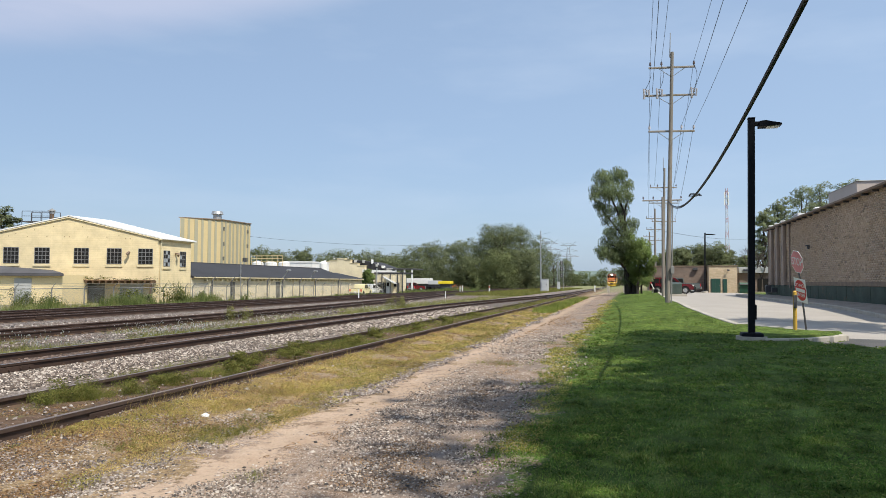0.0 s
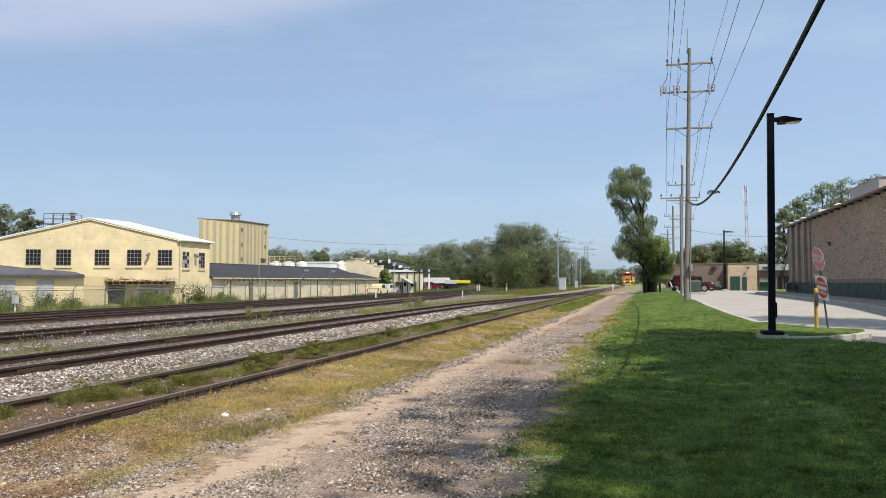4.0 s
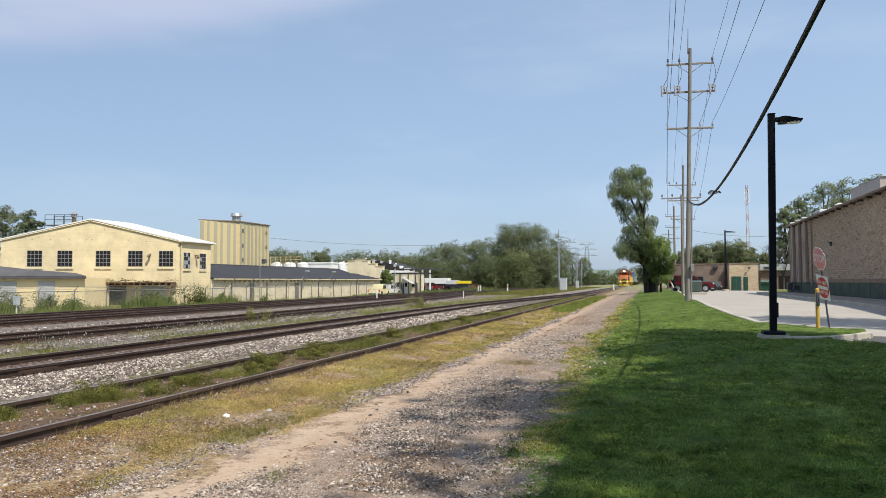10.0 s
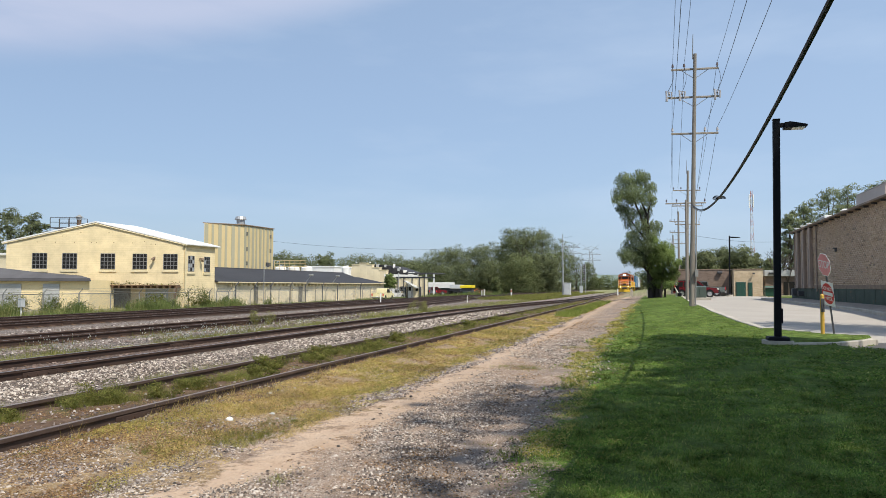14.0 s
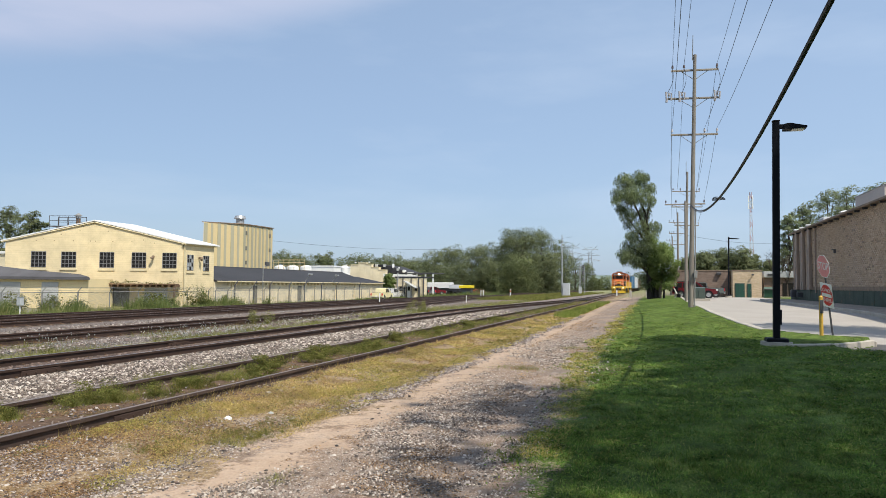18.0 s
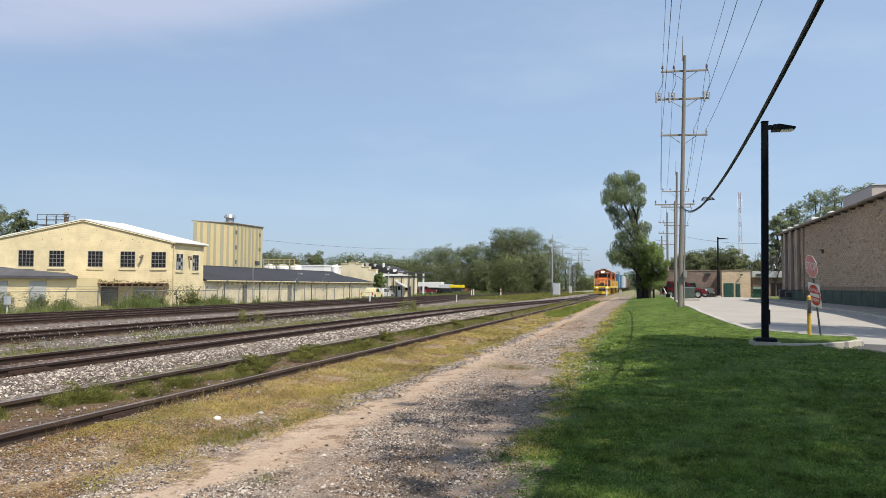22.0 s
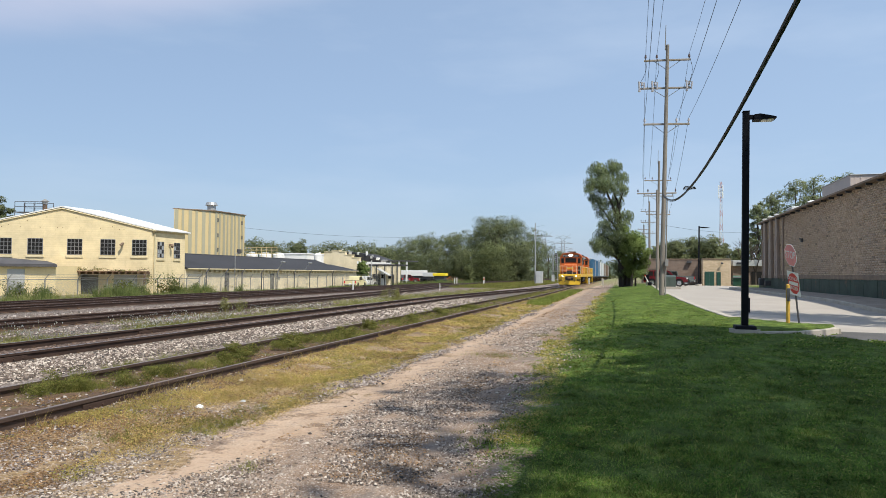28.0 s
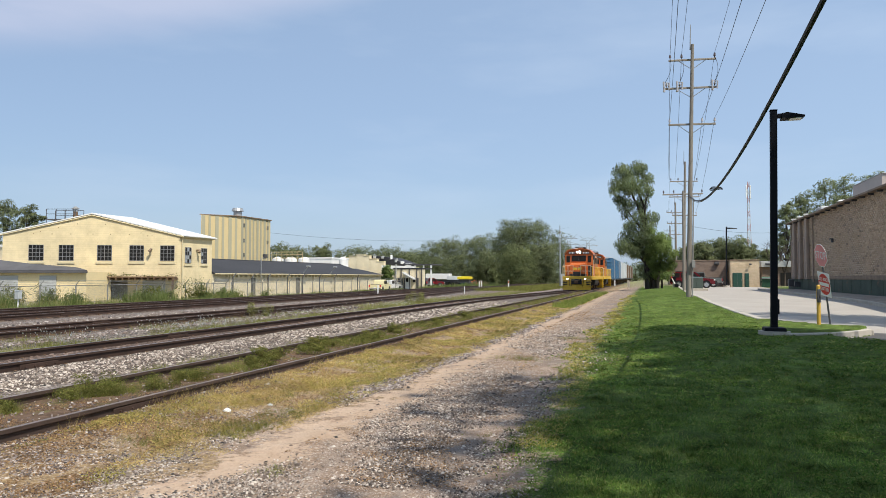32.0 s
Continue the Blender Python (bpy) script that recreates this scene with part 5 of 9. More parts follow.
# ---- overhead line ----
def utility_pole(x, y, h, arms, label, top_pin=True, yaw=0.0, lean=0.0, slim=1.0, ins="insulator"):
    z = float(ground_z(x, y))
    p = thing("utility_pole", label, "utility pole", x, y, z, yaw, group="utility poles")
    p.matrix_basis = pose(x, y, z, 0, lean, yaw)
    part("pole", tube(bmnew(), (0, 0, -0.3), (0, 0, h), 0.2 * slim, 0.125 * slim, 12), M["wood_pole"], p)
    for zz, x0, x1, kind in arms:
        arm = part("crossarm", B((x0, 0.1, zz - 0.05), (x1, 0.2, zz + 0.05), 0.012), M["wood_arm"], p)
        for s in (x0 * 0.55, x1 * 0.55):
            part("brace", tube(bmnew(), (s, 0.18, zz - 0.05), (0, 0.14, zz - 0.55), 0.018, seg=5), M["steel"], arm)
        xs = (x0 + 0.08, x0 * 0.45, x1 - 0.08) if kind != "low" else (x0 + 0.06, x1 * 0.45, x1 - 0.06)
        for s in xs:
            ins = tube(bmnew(), (s, 0.15, zz + 0.06), (s, 0.15, zz + 0.18), 0.02, seg=6)
            tube(ins, (s, 0.15, zz + 0.16), (s, 0.15, zz + 0.32), 0.07, 0.045, 8)
            part("insulator", ins, M["insulator_dark" if kind == "pin" else "insulator"], arm)
            if kind == "switch":
                fuse = tube(bmnew(), (s - 0.12, 0.05, zz - 0.12), (s - 0.16, 0.02, zz + 0.38), 0.05, seg=7)
                tube(fuse, (s + 0.12, 0.05, zz - 0.1), (s + 0.14, 0.02, zz + 0.3), 0.045, seg=7)
                tube(fuse, (s - 0.2, 0.04, zz + 0.34), (s + 0.16, 0.04, zz + 0.3), 0.02, seg=6)
                tube(fuse, (s - 0.12, 0.05, zz - 0.2), (s - 0.12, 0.05, zz - 0.08), 0.07, 0.07, 7)
                part("fuse_switch", fuse, M["insulator"], arm)
    if top_pin:
        part("top_pin", tube(bmnew(), (-0.12, 0, h - 0.3), (-0.12, 0, h + 1.1), 0.035, 0.02, 6), M["grey_post"], p)
    return p


ARMS = [(13.13, -1.25, 1.25, "pin"), (11.56, -1.42, 1.28, "switch"), (9.53, -1.2, 1.28, "low")]
p1 = utility_pole(1.9, 42.5, 13.95, ARMS, "tall weathered wooden pole with three crossarms", lean=1.5, slim=0.7)
part("riser_pipe", tube(bmnew(), (0.19, -0.06, 0), (0.17, -0.06, 5.4), 0.035, seg=6), M["grey_post"], p1)
part("pole_box", B((0.12, -0.3, 1.6), (0.3, -0.12, 2.0), 0.02), M["grey_post"], p1)
# jumpers hanging between the upper arms
for s, e in ((-1.17, -1.42), (-0.56, -0.64), (1.17, 1.2)):
    pts = [Vector((s, 0.1, 13.28)).lerp(Vector((e, 0.0, 11.86)), k / 8) + Vector((0.16 * sin(pi * k / 8), 0, 0)) for k in range(9)]
    part("jumper_wire", wire(bmnew(), pts, 0.012, 4), M["cable"], p1)
POLES = [(1.9, 42.5, 13.35), (2.95, 79.0, 12.9), (3.2, 63.0, 9.3), (3.2, 118.0, 12.0), (3.9, 155.0, 12.0), (4.4, 200.0, 12.0)]
utility_pole(3.07, 79.0, 12.9, [(10.9, -1.45, 1.25, "pin"), (9.3, -1.5, 1.45, "pin"), (7.4, -1.2, 1.2, "low")], "distant wooden pole with crossarms by the crossing", lean=1.2, slim=0.8)
utility_pole(2.4, 61.0, 7.9, [(7.65, -1.55, 1.5, "pin")], "short pale wooden pole beside the tall one", False, slim=0.62)
utility_pole(3.5, 118.0, 12.5, [(11.0, -1.3, 1.3, "pin"), (9.3, -1.3, 1.3, "pin"), (7.6, -1.1, 1.1, "low")], "far wooden pole of the overhead line")
utility_pole(3.75, 165.0, 12.0, [(11.0, -1.3, 1.3, "pin"), (9.3, -1.3, 1.3, "pin")], "far wooden pole of the overhead line")


def span(a, b, sag, r, name, label, mat="cable", n=40, group="overhead wires"):
    a, b = Vector(a), Vector(b)
    pts = [a.lerp(b, i / n) - Vector((0, 0, 4 * sag * (i / n) * (1 - i / n))) for i in range(n + 1)]
    return tagged(part(name, wire(bmnew(), pts, r, 6), M[mat]), label, "wire", group)


# wires to the pole behind the camera, and on to the far poles
Z1, Y1 = float(ground_z(1.9, 42.5)), 42.65
NEAR = utility_pole(1.6, -7.5, 13.35, ARMS, "wooden pole of the overhead line behind the lawn")
for dx, dz in ((-1.17, 13.43), (-0.56, 13.43), (1.17, 13.43), (-1.14, 9.83), (0.57, 9.83), (1.22, 9.83)):
    span((1.9 + dx + dz * 0.026, Y1, Z1 + dz), (1.6 + dx, -7.4, 13.4 + (dz - 13.43)), 0.75, 0.009, "power_wire", "thin overhead power wire between wooden poles")
    span((1.9 + dx + dz * 0.026, Y1, Z1 + dz), (2.95 + dx * 1.1, 79.1, 0.46 + (11.2 if dz > 12 else 7.7)), 0.6, 0.01, "power_wire", "thin overhead power wire between wooden poles")
span((2.0, 42.4, 6.1), (1.325, -6.0, 5.25), 1.72, 0.03, "bundle_cable", "thick black bundled cable sagging from the pole", n=80)
span((1.99, 42.4, 6.03), (1.295, -6.0, 5.2), 1.7, 0.012, "bundle_cable", "thin messenger strand lashed to the thick cable", n=80)


span((3.12, 79.0, 6.95), (16.2, 100.0, 7.3), 0.45, 0.014, "service_wire", "thin service wire to the buildings behind the driveway")


def bare_tree(x, y, z, h, seed):
    """A dead tree of bare forked branches."""
    rng = random.Random(seed)
    t = thing("bare_tree", "leafless grey tree beside the brick hall", "tree", x, y, z, group="trees")
    def grow(p, d, length, r, depth, bm):
        q = p + d * length
        tube(bm, p, q, r, r * 0.65, 5, False)
        if depth == 0:
            return
        for _ in range(3 if depth > 1 else 2):
            turn = Vector((rng.uniform(-0.8, 0.8), rng.uniform(-0.8, 0.8), rng.uniform(-0.1, 0.5)))
            grow(q, (d + turn).normalized(), length * rng.uniform(0.6, 0.85), r * 0.6, depth - 1, bm)
    trunk = tube(bmnew(), (0, 0, -0.3), (0, 0, h * 0.3), 0.16, 0.12, 8)
    part("trunk", trunk, M["bark"], t)
    for k in range(4):
        bm = bmnew()
        a = 2 * pi * k / 4 + 0.4
        grow(Vector((0, 0, h * 0.3)), Vector((0.45 * cos(a), 0.45 * sin(a), 1)).normalized(), h * 0.26, 0.08, 3, bm)
        part("branch", bm, M["bark"], t)


for px, Y, h, seed in ((1378, 112, 7.0, 3), (1395, 106, 6.0, 8)):
    bear = math.atan2(px - 784, 1305.0) - radians(16.06)
    bare_tree(Y * math.tan(bear), Y, 0.3, h, seed)


def cable_loop():
    """A spare coil of cable on a snowshoe bracket, hung on the thick cable."""
    t = 0.435
    a, b = Vector((2.0, 42.4, 6.1)), Vector((1.325, -6.0, 5.25))
    c = a.lerp(b, t) - Vector((0, 0, 4 * 1.72 * t * (1 - t)))
    d = (b - a).normalized()
    k = thing("cable_coil", "spare loop of black cable hung on the overhead cable", "cable coil", c.x, c.y, c.z)
    for r, dz in ((0.15, 0.0), (0.125, 0.025), (0.16, -0.025)):
        pts = [Vector((1.05 * r * sin(2 * pi * i / 24), r * 0.9 * cos(2 * pi * i / 24), dz + 0.015 * sin(4 * pi * i / 24))) for i in range(25)]
        part("loop", wire(bmnew(), pts, 0.009, 5), M["cable"], k)


cable_loop()


# ---- lamps and signs by the driveway ----
def area_lamp(x, y, h, label, w=0.17, reach=0.75, s=1.0):
    z = float(ground_z(x, y))
    p = thing("street_lamp", label, "street lamp", x, y, z, group="driveway lamps")
    p.matrix_basis = pose(x, y, z, 0, 0.7, 0)
    part("footing", tube(bmnew(), (0, 0, -0.4), (0, 0, 0.1), 0.4 * s, 0.4 * s, 20), M["concrete"], p)
    base = part("base_cover", B((-0.27 * s, -0.27 * s, 0.06), (0.27 * s, 0.27 * s, 0.2), 0.03), M["black"], p)
    part("pole", B((-w / 2, -w / 2, 0.1), (w / 2, w / 2, h), 0.015), M["black"], p)
    part("hand_hole", B((w / 2 - 0.005, -0.04, 0.55), (w / 2 + 0.045, 0.04, 0.95), 0.01), M["black"], p)
    part("pole_cap", B((-w / 2 - 0.01, -w / 2 - 0.01, h), (w / 2 + 0.01, w / 2 + 0.01, h + 0.03), 0.01), M["black"], p)
    part("arm", B((w / 2, -0.05, h - 0.2), (w / 2 + 0.16, 0.05, h - 0.08), 0.01), M["black"], p)
    head = bmnew()
    prism(head, [(w / 2 + 0.1, h - 0.24), (w / 2 + 0.1, h - 0.1), (w / 2 + 0.25, h - 0.08), (w / 2 + reach, h - 0.17), (w / 2 + reach, h - 0.21), (w / 2 + 0.3, h - 0.24)], -0.2, 0.2, "y")
    head = part("lamp_head", head, M["black"], p)
    part("lens", B((w / 2 + 0.3, -0.16, h - 0.25), (w / 2 + reach - 0.06, 0.16, h - 0.215), m=None), M["lens"], head)
    return p


area_lamp(3.12, 21.46, 6.02, "black square steel lamp post with flat lamp head", 0.172, 0.66)
area_lamp(9.0, 99.5, 7.5, "distant black lamp post beside the low brick building", 0.17, 1.15)


def sign_post():
    base = Vector((5.3, 25.4, float(ground_z(5.3, 25.4)) - 0.05))
    s = thing("stop_sign", "leaning post with faded stop sign and no-entry sign", "road sign")
    lean = Vector((-0.36, -0.5, 2.6))
    up = lean.normalized()
    right = Vector((0.27, -0.963, 0))
    right = (right - up * right.dot(up)).normalized()
    out = right.cross(up)
    if out.y > 0:
        out = -out
    m = Matrix(((right.x, -out.x, up.x, base.x), (right.y, -out.y, up.y, base.y), (right.z, -out.z, up.z, base.z), (0, 0, 0, 1)))
    s.matrix_basis = m
    part("post", B((-0.03, -0.005, -0.2), (0.03, 0.03, 2.62), 0.004), M["frame_dark"], s)
    def octagon(r, y0, y1, zc):
        return prism(bmnew(), [(r / cos(pi / 8) * cos(pi / 8 + k * pi / 4), zc + r / cos(pi / 8) * sin(pi / 8 + k * pi / 4)) for k in range(8)], y0, y1, "y")
    zc = 2.27
    plate = part("stop_plate", octagon(0.35, -0.012, -0.006, zc), M["sign_white"], s)
    part("stop_face", octagon(0.33, -0.0145, -0.011, zc), M["sign_red"], plate, "sun-faded red face")
    face = Matrix.Translation((0, -0.017, 0)) @ Matrix.Rotation(pi / 2, 4, "X")
    text_on("STOP", 0.31, "sign_white", plate, Matrix.Translation((0, -0.017, zc)) @ Matrix.Rotation(pi / 2, 4, "X") @ Matrix.Diagonal((0.82, 1.1, 1, 1)), 0.002)
    zc = 1.36
    plate = part("no_entry_plate", B((-0.34, -0.012, zc - 0.38), (0.34, -0.006, zc + 0.38), 0.003), M["sign_white"], s)
    part("no_entry_disc", tube(bmnew(), (0, -0.0105, zc), (0, -0.0145, zc), 0.33, seg=32), M["sign_red2"], plate)
    part("no_entry_bar", B((-0.27, -0.0175, zc - 0.055), (0.27, -0.0145, zc + 0.055)), M["sign_white"], plate)
    text_on("DO NOT", 0.16, "sign_white", plate, Matrix.Translation((0, -0.0165, zc + 0.155)) @ Matrix.Rotation(pi / 2, 4, "X"), 0.002)
    text_on("ENTER", 0.16, "sign_white", plate, Matrix.Translation((0, -0.0165, zc - 0.155)) @ Matrix.Rotation(pi / 2, 4, "X"), 0.002)


def text_on(word, size, mat, parent, m, depth=0.006):
    cu = bpy.data.curves.new("lettering", "FONT")
    cu.body, cu.size, cu.extrude, cu.align_x, cu.align_y = word, size, depth, "CENTER", "CENTER"
    tmp = bpy.data.objects.new("lettering", cu)
    scene.collection.objects.link(tmp)
    me = bpy.data.meshes.new_from_object(tmp.evaluated_get(bpy.context.evaluated_depsgraph_get()))
    bpy.data.objects.remove(tmp)
    me.materials.clear()
    me.materials.append(M[mat])
    o = new("lettering", me)
    o.parent, o.matrix_basis = parent, m
    return o


sign_post()


def bollard():
    x, y = 4.79, 24.4
    b = thing("bollard", "yellow steel bollard beside the stop sign", "bollard", x, y, float(ground_z(x, y)))
    post = tube(bmnew(), (0, 0, -0.3), (0, 0, 1.24), 0.057, seg=16)
    tube(post, (0, 0, 1.24), (0, 0, 1.28), 0.057, 0.03, 16)
    part("post", post, M["bollard"], b)
    part("lock_bracket", B((-0.05, -0.1, 0.75), (0.05, -0.06, 1.15), 0.01), M["frame_dark"], b)
    part("shackle", wire(bmnew(), [(-0.03, -0.1, 1.0), (-0.03, -0.14, 0.85), (0.03, -0.14, 0.85), (0.03, -0.1, 1.0)], 0.012, 5), M["frame_dark"], b)


bollard()


# ---- crossing end: boxes, vehicles, low brick buildings ----
def power_box():
    x, y = 3.95, 70.0
    t = thing("transformer_box", "green steel transformer box on a concrete pad", "transformer box", x, y, float(ground_z(x, y)))
    part("pad", B((-0.8, -0.7, -0.2), (0.8, 0.7, 0.08), 0.02), M["concrete"], t)
    body = bmnew()
    prism(body, [(-0.55, 0.08), (-0.55, 1.0), (0.35, 1.12), (0.55, 1.05), (0.55, 0.08)], -0.62, 0.4, "x")
    part("cabinet", body, M["green_box"], t)
    for s in (-0.36, 0.02):
        part("door", B((s - 0.2, -0.58, 0.15), (s + 0.16, -0.545, 0.92), 0.01), M["green_box"], t)
    t2 = thing("transformer_box", "smaller green utility box beside the transformer", "transformer box", x - 0.95, y + 0.3, float(ground_z(x, y)))
    part("cabinet", B((-0.3, -0.3, -0.1), (0.3, 0.3, 0.85), 0.04), M["green_box"], t2)
    part("lid", B((-0.33, -0.33, 0.85), (0.33, 0.33, 0.93), 0.03), M["green_box"], t2)


power_box()


def pickup(label, mat, x, y, z, rz, s=1.0, group="parked vehicles"):
    """A pickup truck along its own x, bonnet towards +x."""
    v = thing("pickup_truck", label, "pickup truck", x, y, z, rz, group=group)
    low = bmnew()
    prism(low, [(-2.75, 0.45), (-2.75, 1.12), (-0.75, 1.15), (1.25, 1.15), (2.55, 1.05), (2.75, 0.9), (2.75, 0.45)], -0.93, 0.93, "y")
    bmesh.ops.bevel(low, geom=low.edges[:], offset=0.05, segments=2, affect="EDGES")
    body = part("body", low, M[mat], v, smooth=False)
    cabb = bmnew()
    prism(cabb, [(-0.85, 1.12), (-0.72, 1.75), (-0.45, 1.83), (0.5, 1.83), (0.72, 1.74), (1.3, 1.14)], -0.8, 0.8, "y")
    bmesh.ops.bevel(cabb, geom=cabb.edges[:], offset=0.05, segments=2, affect="EDGES")
    cabp = part("cab", cabb, M[mat], v)
    for sy in (-1, 1):
        for a, b, c, d in ((-0.7, -0.62, 0.1, 0.1), (0.18, 0.18, 0.62, 1.0)):
            bm = bmnew()
            prism(bm, [(a, 1.2), (b, 1.7), (c, 1.7), (d, 1.2)], min(sy * 0.79, sy * 0.815), max(sy * 0.79, sy * 0.815), "y")
            part("side_window", bm, M["pane"], cabp)
        part("door_handle", B((-0.55, min(sy * 0.93, sy * 0.96), 0.98), (-0.38, max(sy * 0.93, sy * 0.96), 1.03)), M["chrome"], body)
        part("mirror", B((0.75, min(sy * 0.9, sy * 1.15), 1.2), (0.9, max(sy * 0.9, sy * 1.15), 1.4), 0.03), M[mat], cabp)
        part("head_lamp", B((2.62, min(sy * 0.6, sy * 0.9), 0.78), (2.78, max(sy * 0.6, sy * 0.9), 0.98), 0.02), M["lens"], body)
        part("tail_lamp", B((-2.78, min(sy * 0.75, sy * 0.92), 0.75), (-2.7, max(sy * 0.75, sy * 0.92), 1.08), 0.01), M["sign_red2"], body)
        for wx in (-1.75, 1.75):
            w = thing("wheel", "", "")
            for k in ("label", "category"):
                if k in w:
                    del w[k]
            w.parent, w.location = v, (wx, sy * 0.82, 0.4)
            part("tyre", tube(bmnew(), (0, -0.13, 0), (0, 0.13, 0), 0.4, seg=22), M["tyre"], w)
            part("rim", tube(bmnew(), (0, sy * 0.13, 0), (0, sy * 0.15, 0), 0.24, seg=14), M["chrome"], w)
            arch = tube(bmnew(), (0, sy * 0.095, 0), (0, sy * 0.118, 0), 0.48, seg=22)
            part("wheel_arch", arch, M["tyre"], w)
    ws = bmnew()
    prism(ws, [(0.74, 1.7), (1.22, 1.2), (1.26, 1.22), (0.78, 1.72)], -0.68, 0.68, "y")
    part("windscreen", ws, M["pane"], cabp)
    part("bumper", B((2.68, -0.9, 0.42), (2.84, 0.9, 0.62), 0.04), M["chrome"], body)
    part("bumper", B((-2.86, -0.9, 0.42), (-2.7, 0.9, 0.6), 0.04), M["chrome"], body)
    part("bed_floor", B((-2.6, -0.8, 1.0), (-0.9, 0.8, 1.16)), M["tyre"], body)
    part("number_plate", B((-2.88, -0.15, 0.62), (-2.86, 0.15, 0.75)), M["sign_white"], body)
    if s != 1.0:
        v.scale = (s, s, s)
    return v


def estate_car(label, mat, x, y, z, rz):
    """A tall estate car along its own x, bonnet towards +x."""
    v = thing("estate_car", label, "car", x, y, z, rz, group="parked vehicles")
    low = prism(bmnew(), [(-2.35, 0.42), (-2.4, 0.75), (-2.3, 1.08), (0.95, 1.12), (2.2, 1.02), (2.42, 0.85), (2.42, 0.42)], -0.94, 0.94, "y")
    bmesh.ops.bevel(low, geom=low.edges[:], offset=0.06, segments=2, affect="EDGES")
    body = part("body", low, M[mat], v)
    top = prism(bmnew(), [(-2.28, 1.05), (-2.05, 1.66), (-1.8, 1.78), (0.1, 1.8), (0.4, 1.74), (1.1, 1.08)], -0.82, 0.82, "y")
    bmesh.ops.bevel(top, geom=top.edges[:], offset=0.06, segments=2, affect="EDGES")
    cabin = part("cabin", top, M[mat], v)
    for sy in (-1, 1):
        for a, b, c, d in ((-2.05, -1.9, -1.3, -1.35), (-1.22, -1.18, -0.35, -0.35), (-0.25, -0.25, 0.25, 0.72)):
            bm = prism(bmnew(), [(a, 1.16), (b, 1.66), (c, 1.66), (d, 1.16)], min(sy * 0.81, sy * 0.835), max(sy * 0.81, sy * 0.835), "y")
            part("side_window", bm, M["pane"], cabin)
        part("roof_rail", tube(bmnew(), (-1.8, sy * 0.7, 1.84), (0.1, sy * 0.7, 1.86), 0.025, seg=6), M["black"], cabin)
        part("head_lamp", B((2.28, min(sy * 0.6, sy * 0.9), 0.8), (2.44, max(sy * 0.6, sy * 0.9), 0.98), 0.02), M["lens"], body)
        part("mirror", B((0.55, min(sy * 0.86, sy * 1.08), 1.14), (0.7, max(sy * 0.86, sy * 1.08), 1.3), 0.03), M["black"], cabin)
        part("sill_trim", B((-1.3, min(sy * 0.93, sy * 0.96), 0.44), (1.2, max(sy * 0.93, sy * 0.96), 0.6), 0.01), M["black"], body)
        for wx in (-1.45, 1.5):
            part("wheel_arch", tube(bmnew(), (wx, sy * 0.9, 0.4), (wx, sy * 0.945, 0.4), 0.46, seg=20), M["black"], body)
            wheel = part("tyre", tube(bmnew(), (wx, sy * 0.72, 0.36), (wx, sy * 0.96, 0.36), 0.37, seg=20), M["tyre"], v)
            part("rim", tube(bmnew(), (wx, sy * 0.96, 0.36), (wx, sy * 0.975, 0.36), 0.25, seg=14), M["chrome"], wheel)
    part("windscreen", prism(bmnew(), [(0.46, 1.68), (1.04, 1.14), (1.1, 1.16), (0.52, 1.71)], -0.7, 0.7, "y"), M["pane"], cabin)
    part("bumper", B((2.36, -0.88, 0.4), (2.5, 0.88, 0.62), 0.04), M["black"], body)
    return v


gz = float(ground_z(5, 90)) - 0.1
estate_car("dark red estate car parked by the crossing", "red_paint", 4.35, 88.0, gz, -4)
pickup("grey pickup parked behind the red car", "silver", 5.6, 98.0, gz, 176)


def low_brick(name, label, x0, x1, y, z1, mat, depth=9):
    z0 = 0.3
    b = thing(name, label, "low building", 0, 0, 0, kind="structure")
    part("wall", B((x0, y, z0 - 0.5), (x1, y + depth, z1)), M[mat], b)
    part("coping", B((x0 - 0.06, y - 0.06, z1), (x1 + 0.06, y + depth + 0.06, z1 + 0.14), 0.02), M["eave"], b)
    part("roof", B((x0 + 0.1, y + 0.1, z1 - 0.3), (x1 - 0.1, y + depth - 0.1, z1 + 0.02)), M["grey_roof"], b)
    return b


dk = low_brick("brown_brick_building", "low brown brick building with flat roof", 2.2, 9.55, 104, 3.75, "dark_brick")
part("floodlight", B((7.9, 103.6, 3.25), (8.5, 104, 3.6), 0.05), M["frame_dark"], dk)
tn = low_brick("tan_brick_building", "small tan brick building with green doors", 9.7, 13.15, 101.5, 3.72, "tan_brick")
for x0, x1, z1 in ((10.0, 11.05, 2.1), (11.45, 11.85, 2.05)):
    d = part("door", B((x0 - 0.07, 101.42, 0.3), (x1 + 0.07, 101.5, z1 + 0.07), 0.01), M["green_box"], tn)
    part("leaf", B((x0, 101.38, 0.32), (x1, 101.43, z1), 0.01), M["green_door"], d)
    part("door_handle", B((x1 - 0.12, 101.33, 1.2), (x1 - 0.06, 101.38, 1.3)), M["chrome"], d)
part("door_panel", B((10.5, 101.36, 0.4), (10.53, 101.4, 2.0)), M["green_box"], tn)
fl = tube(bmnew(), (12.1, 101.5, 3.2), (12.05, 101.2, 3.25), 0.04)
box(fl, (11.9, 101.1, 3.15), (12.2, 101.25, 3.35), 0.04)
part("floodlight", fl, M["frame_dark"], tn)
gr = low_brick("grey_annex", "low dark annex with pale roof band behind the driveway", 14.0, 19.5, 106, 2.9, "dark_brick", 8)
part("roof_band", B((13.9, 105.6, 2.95), (19.6, 114, 3.75), 0.02), M["grey_panel"], gr)
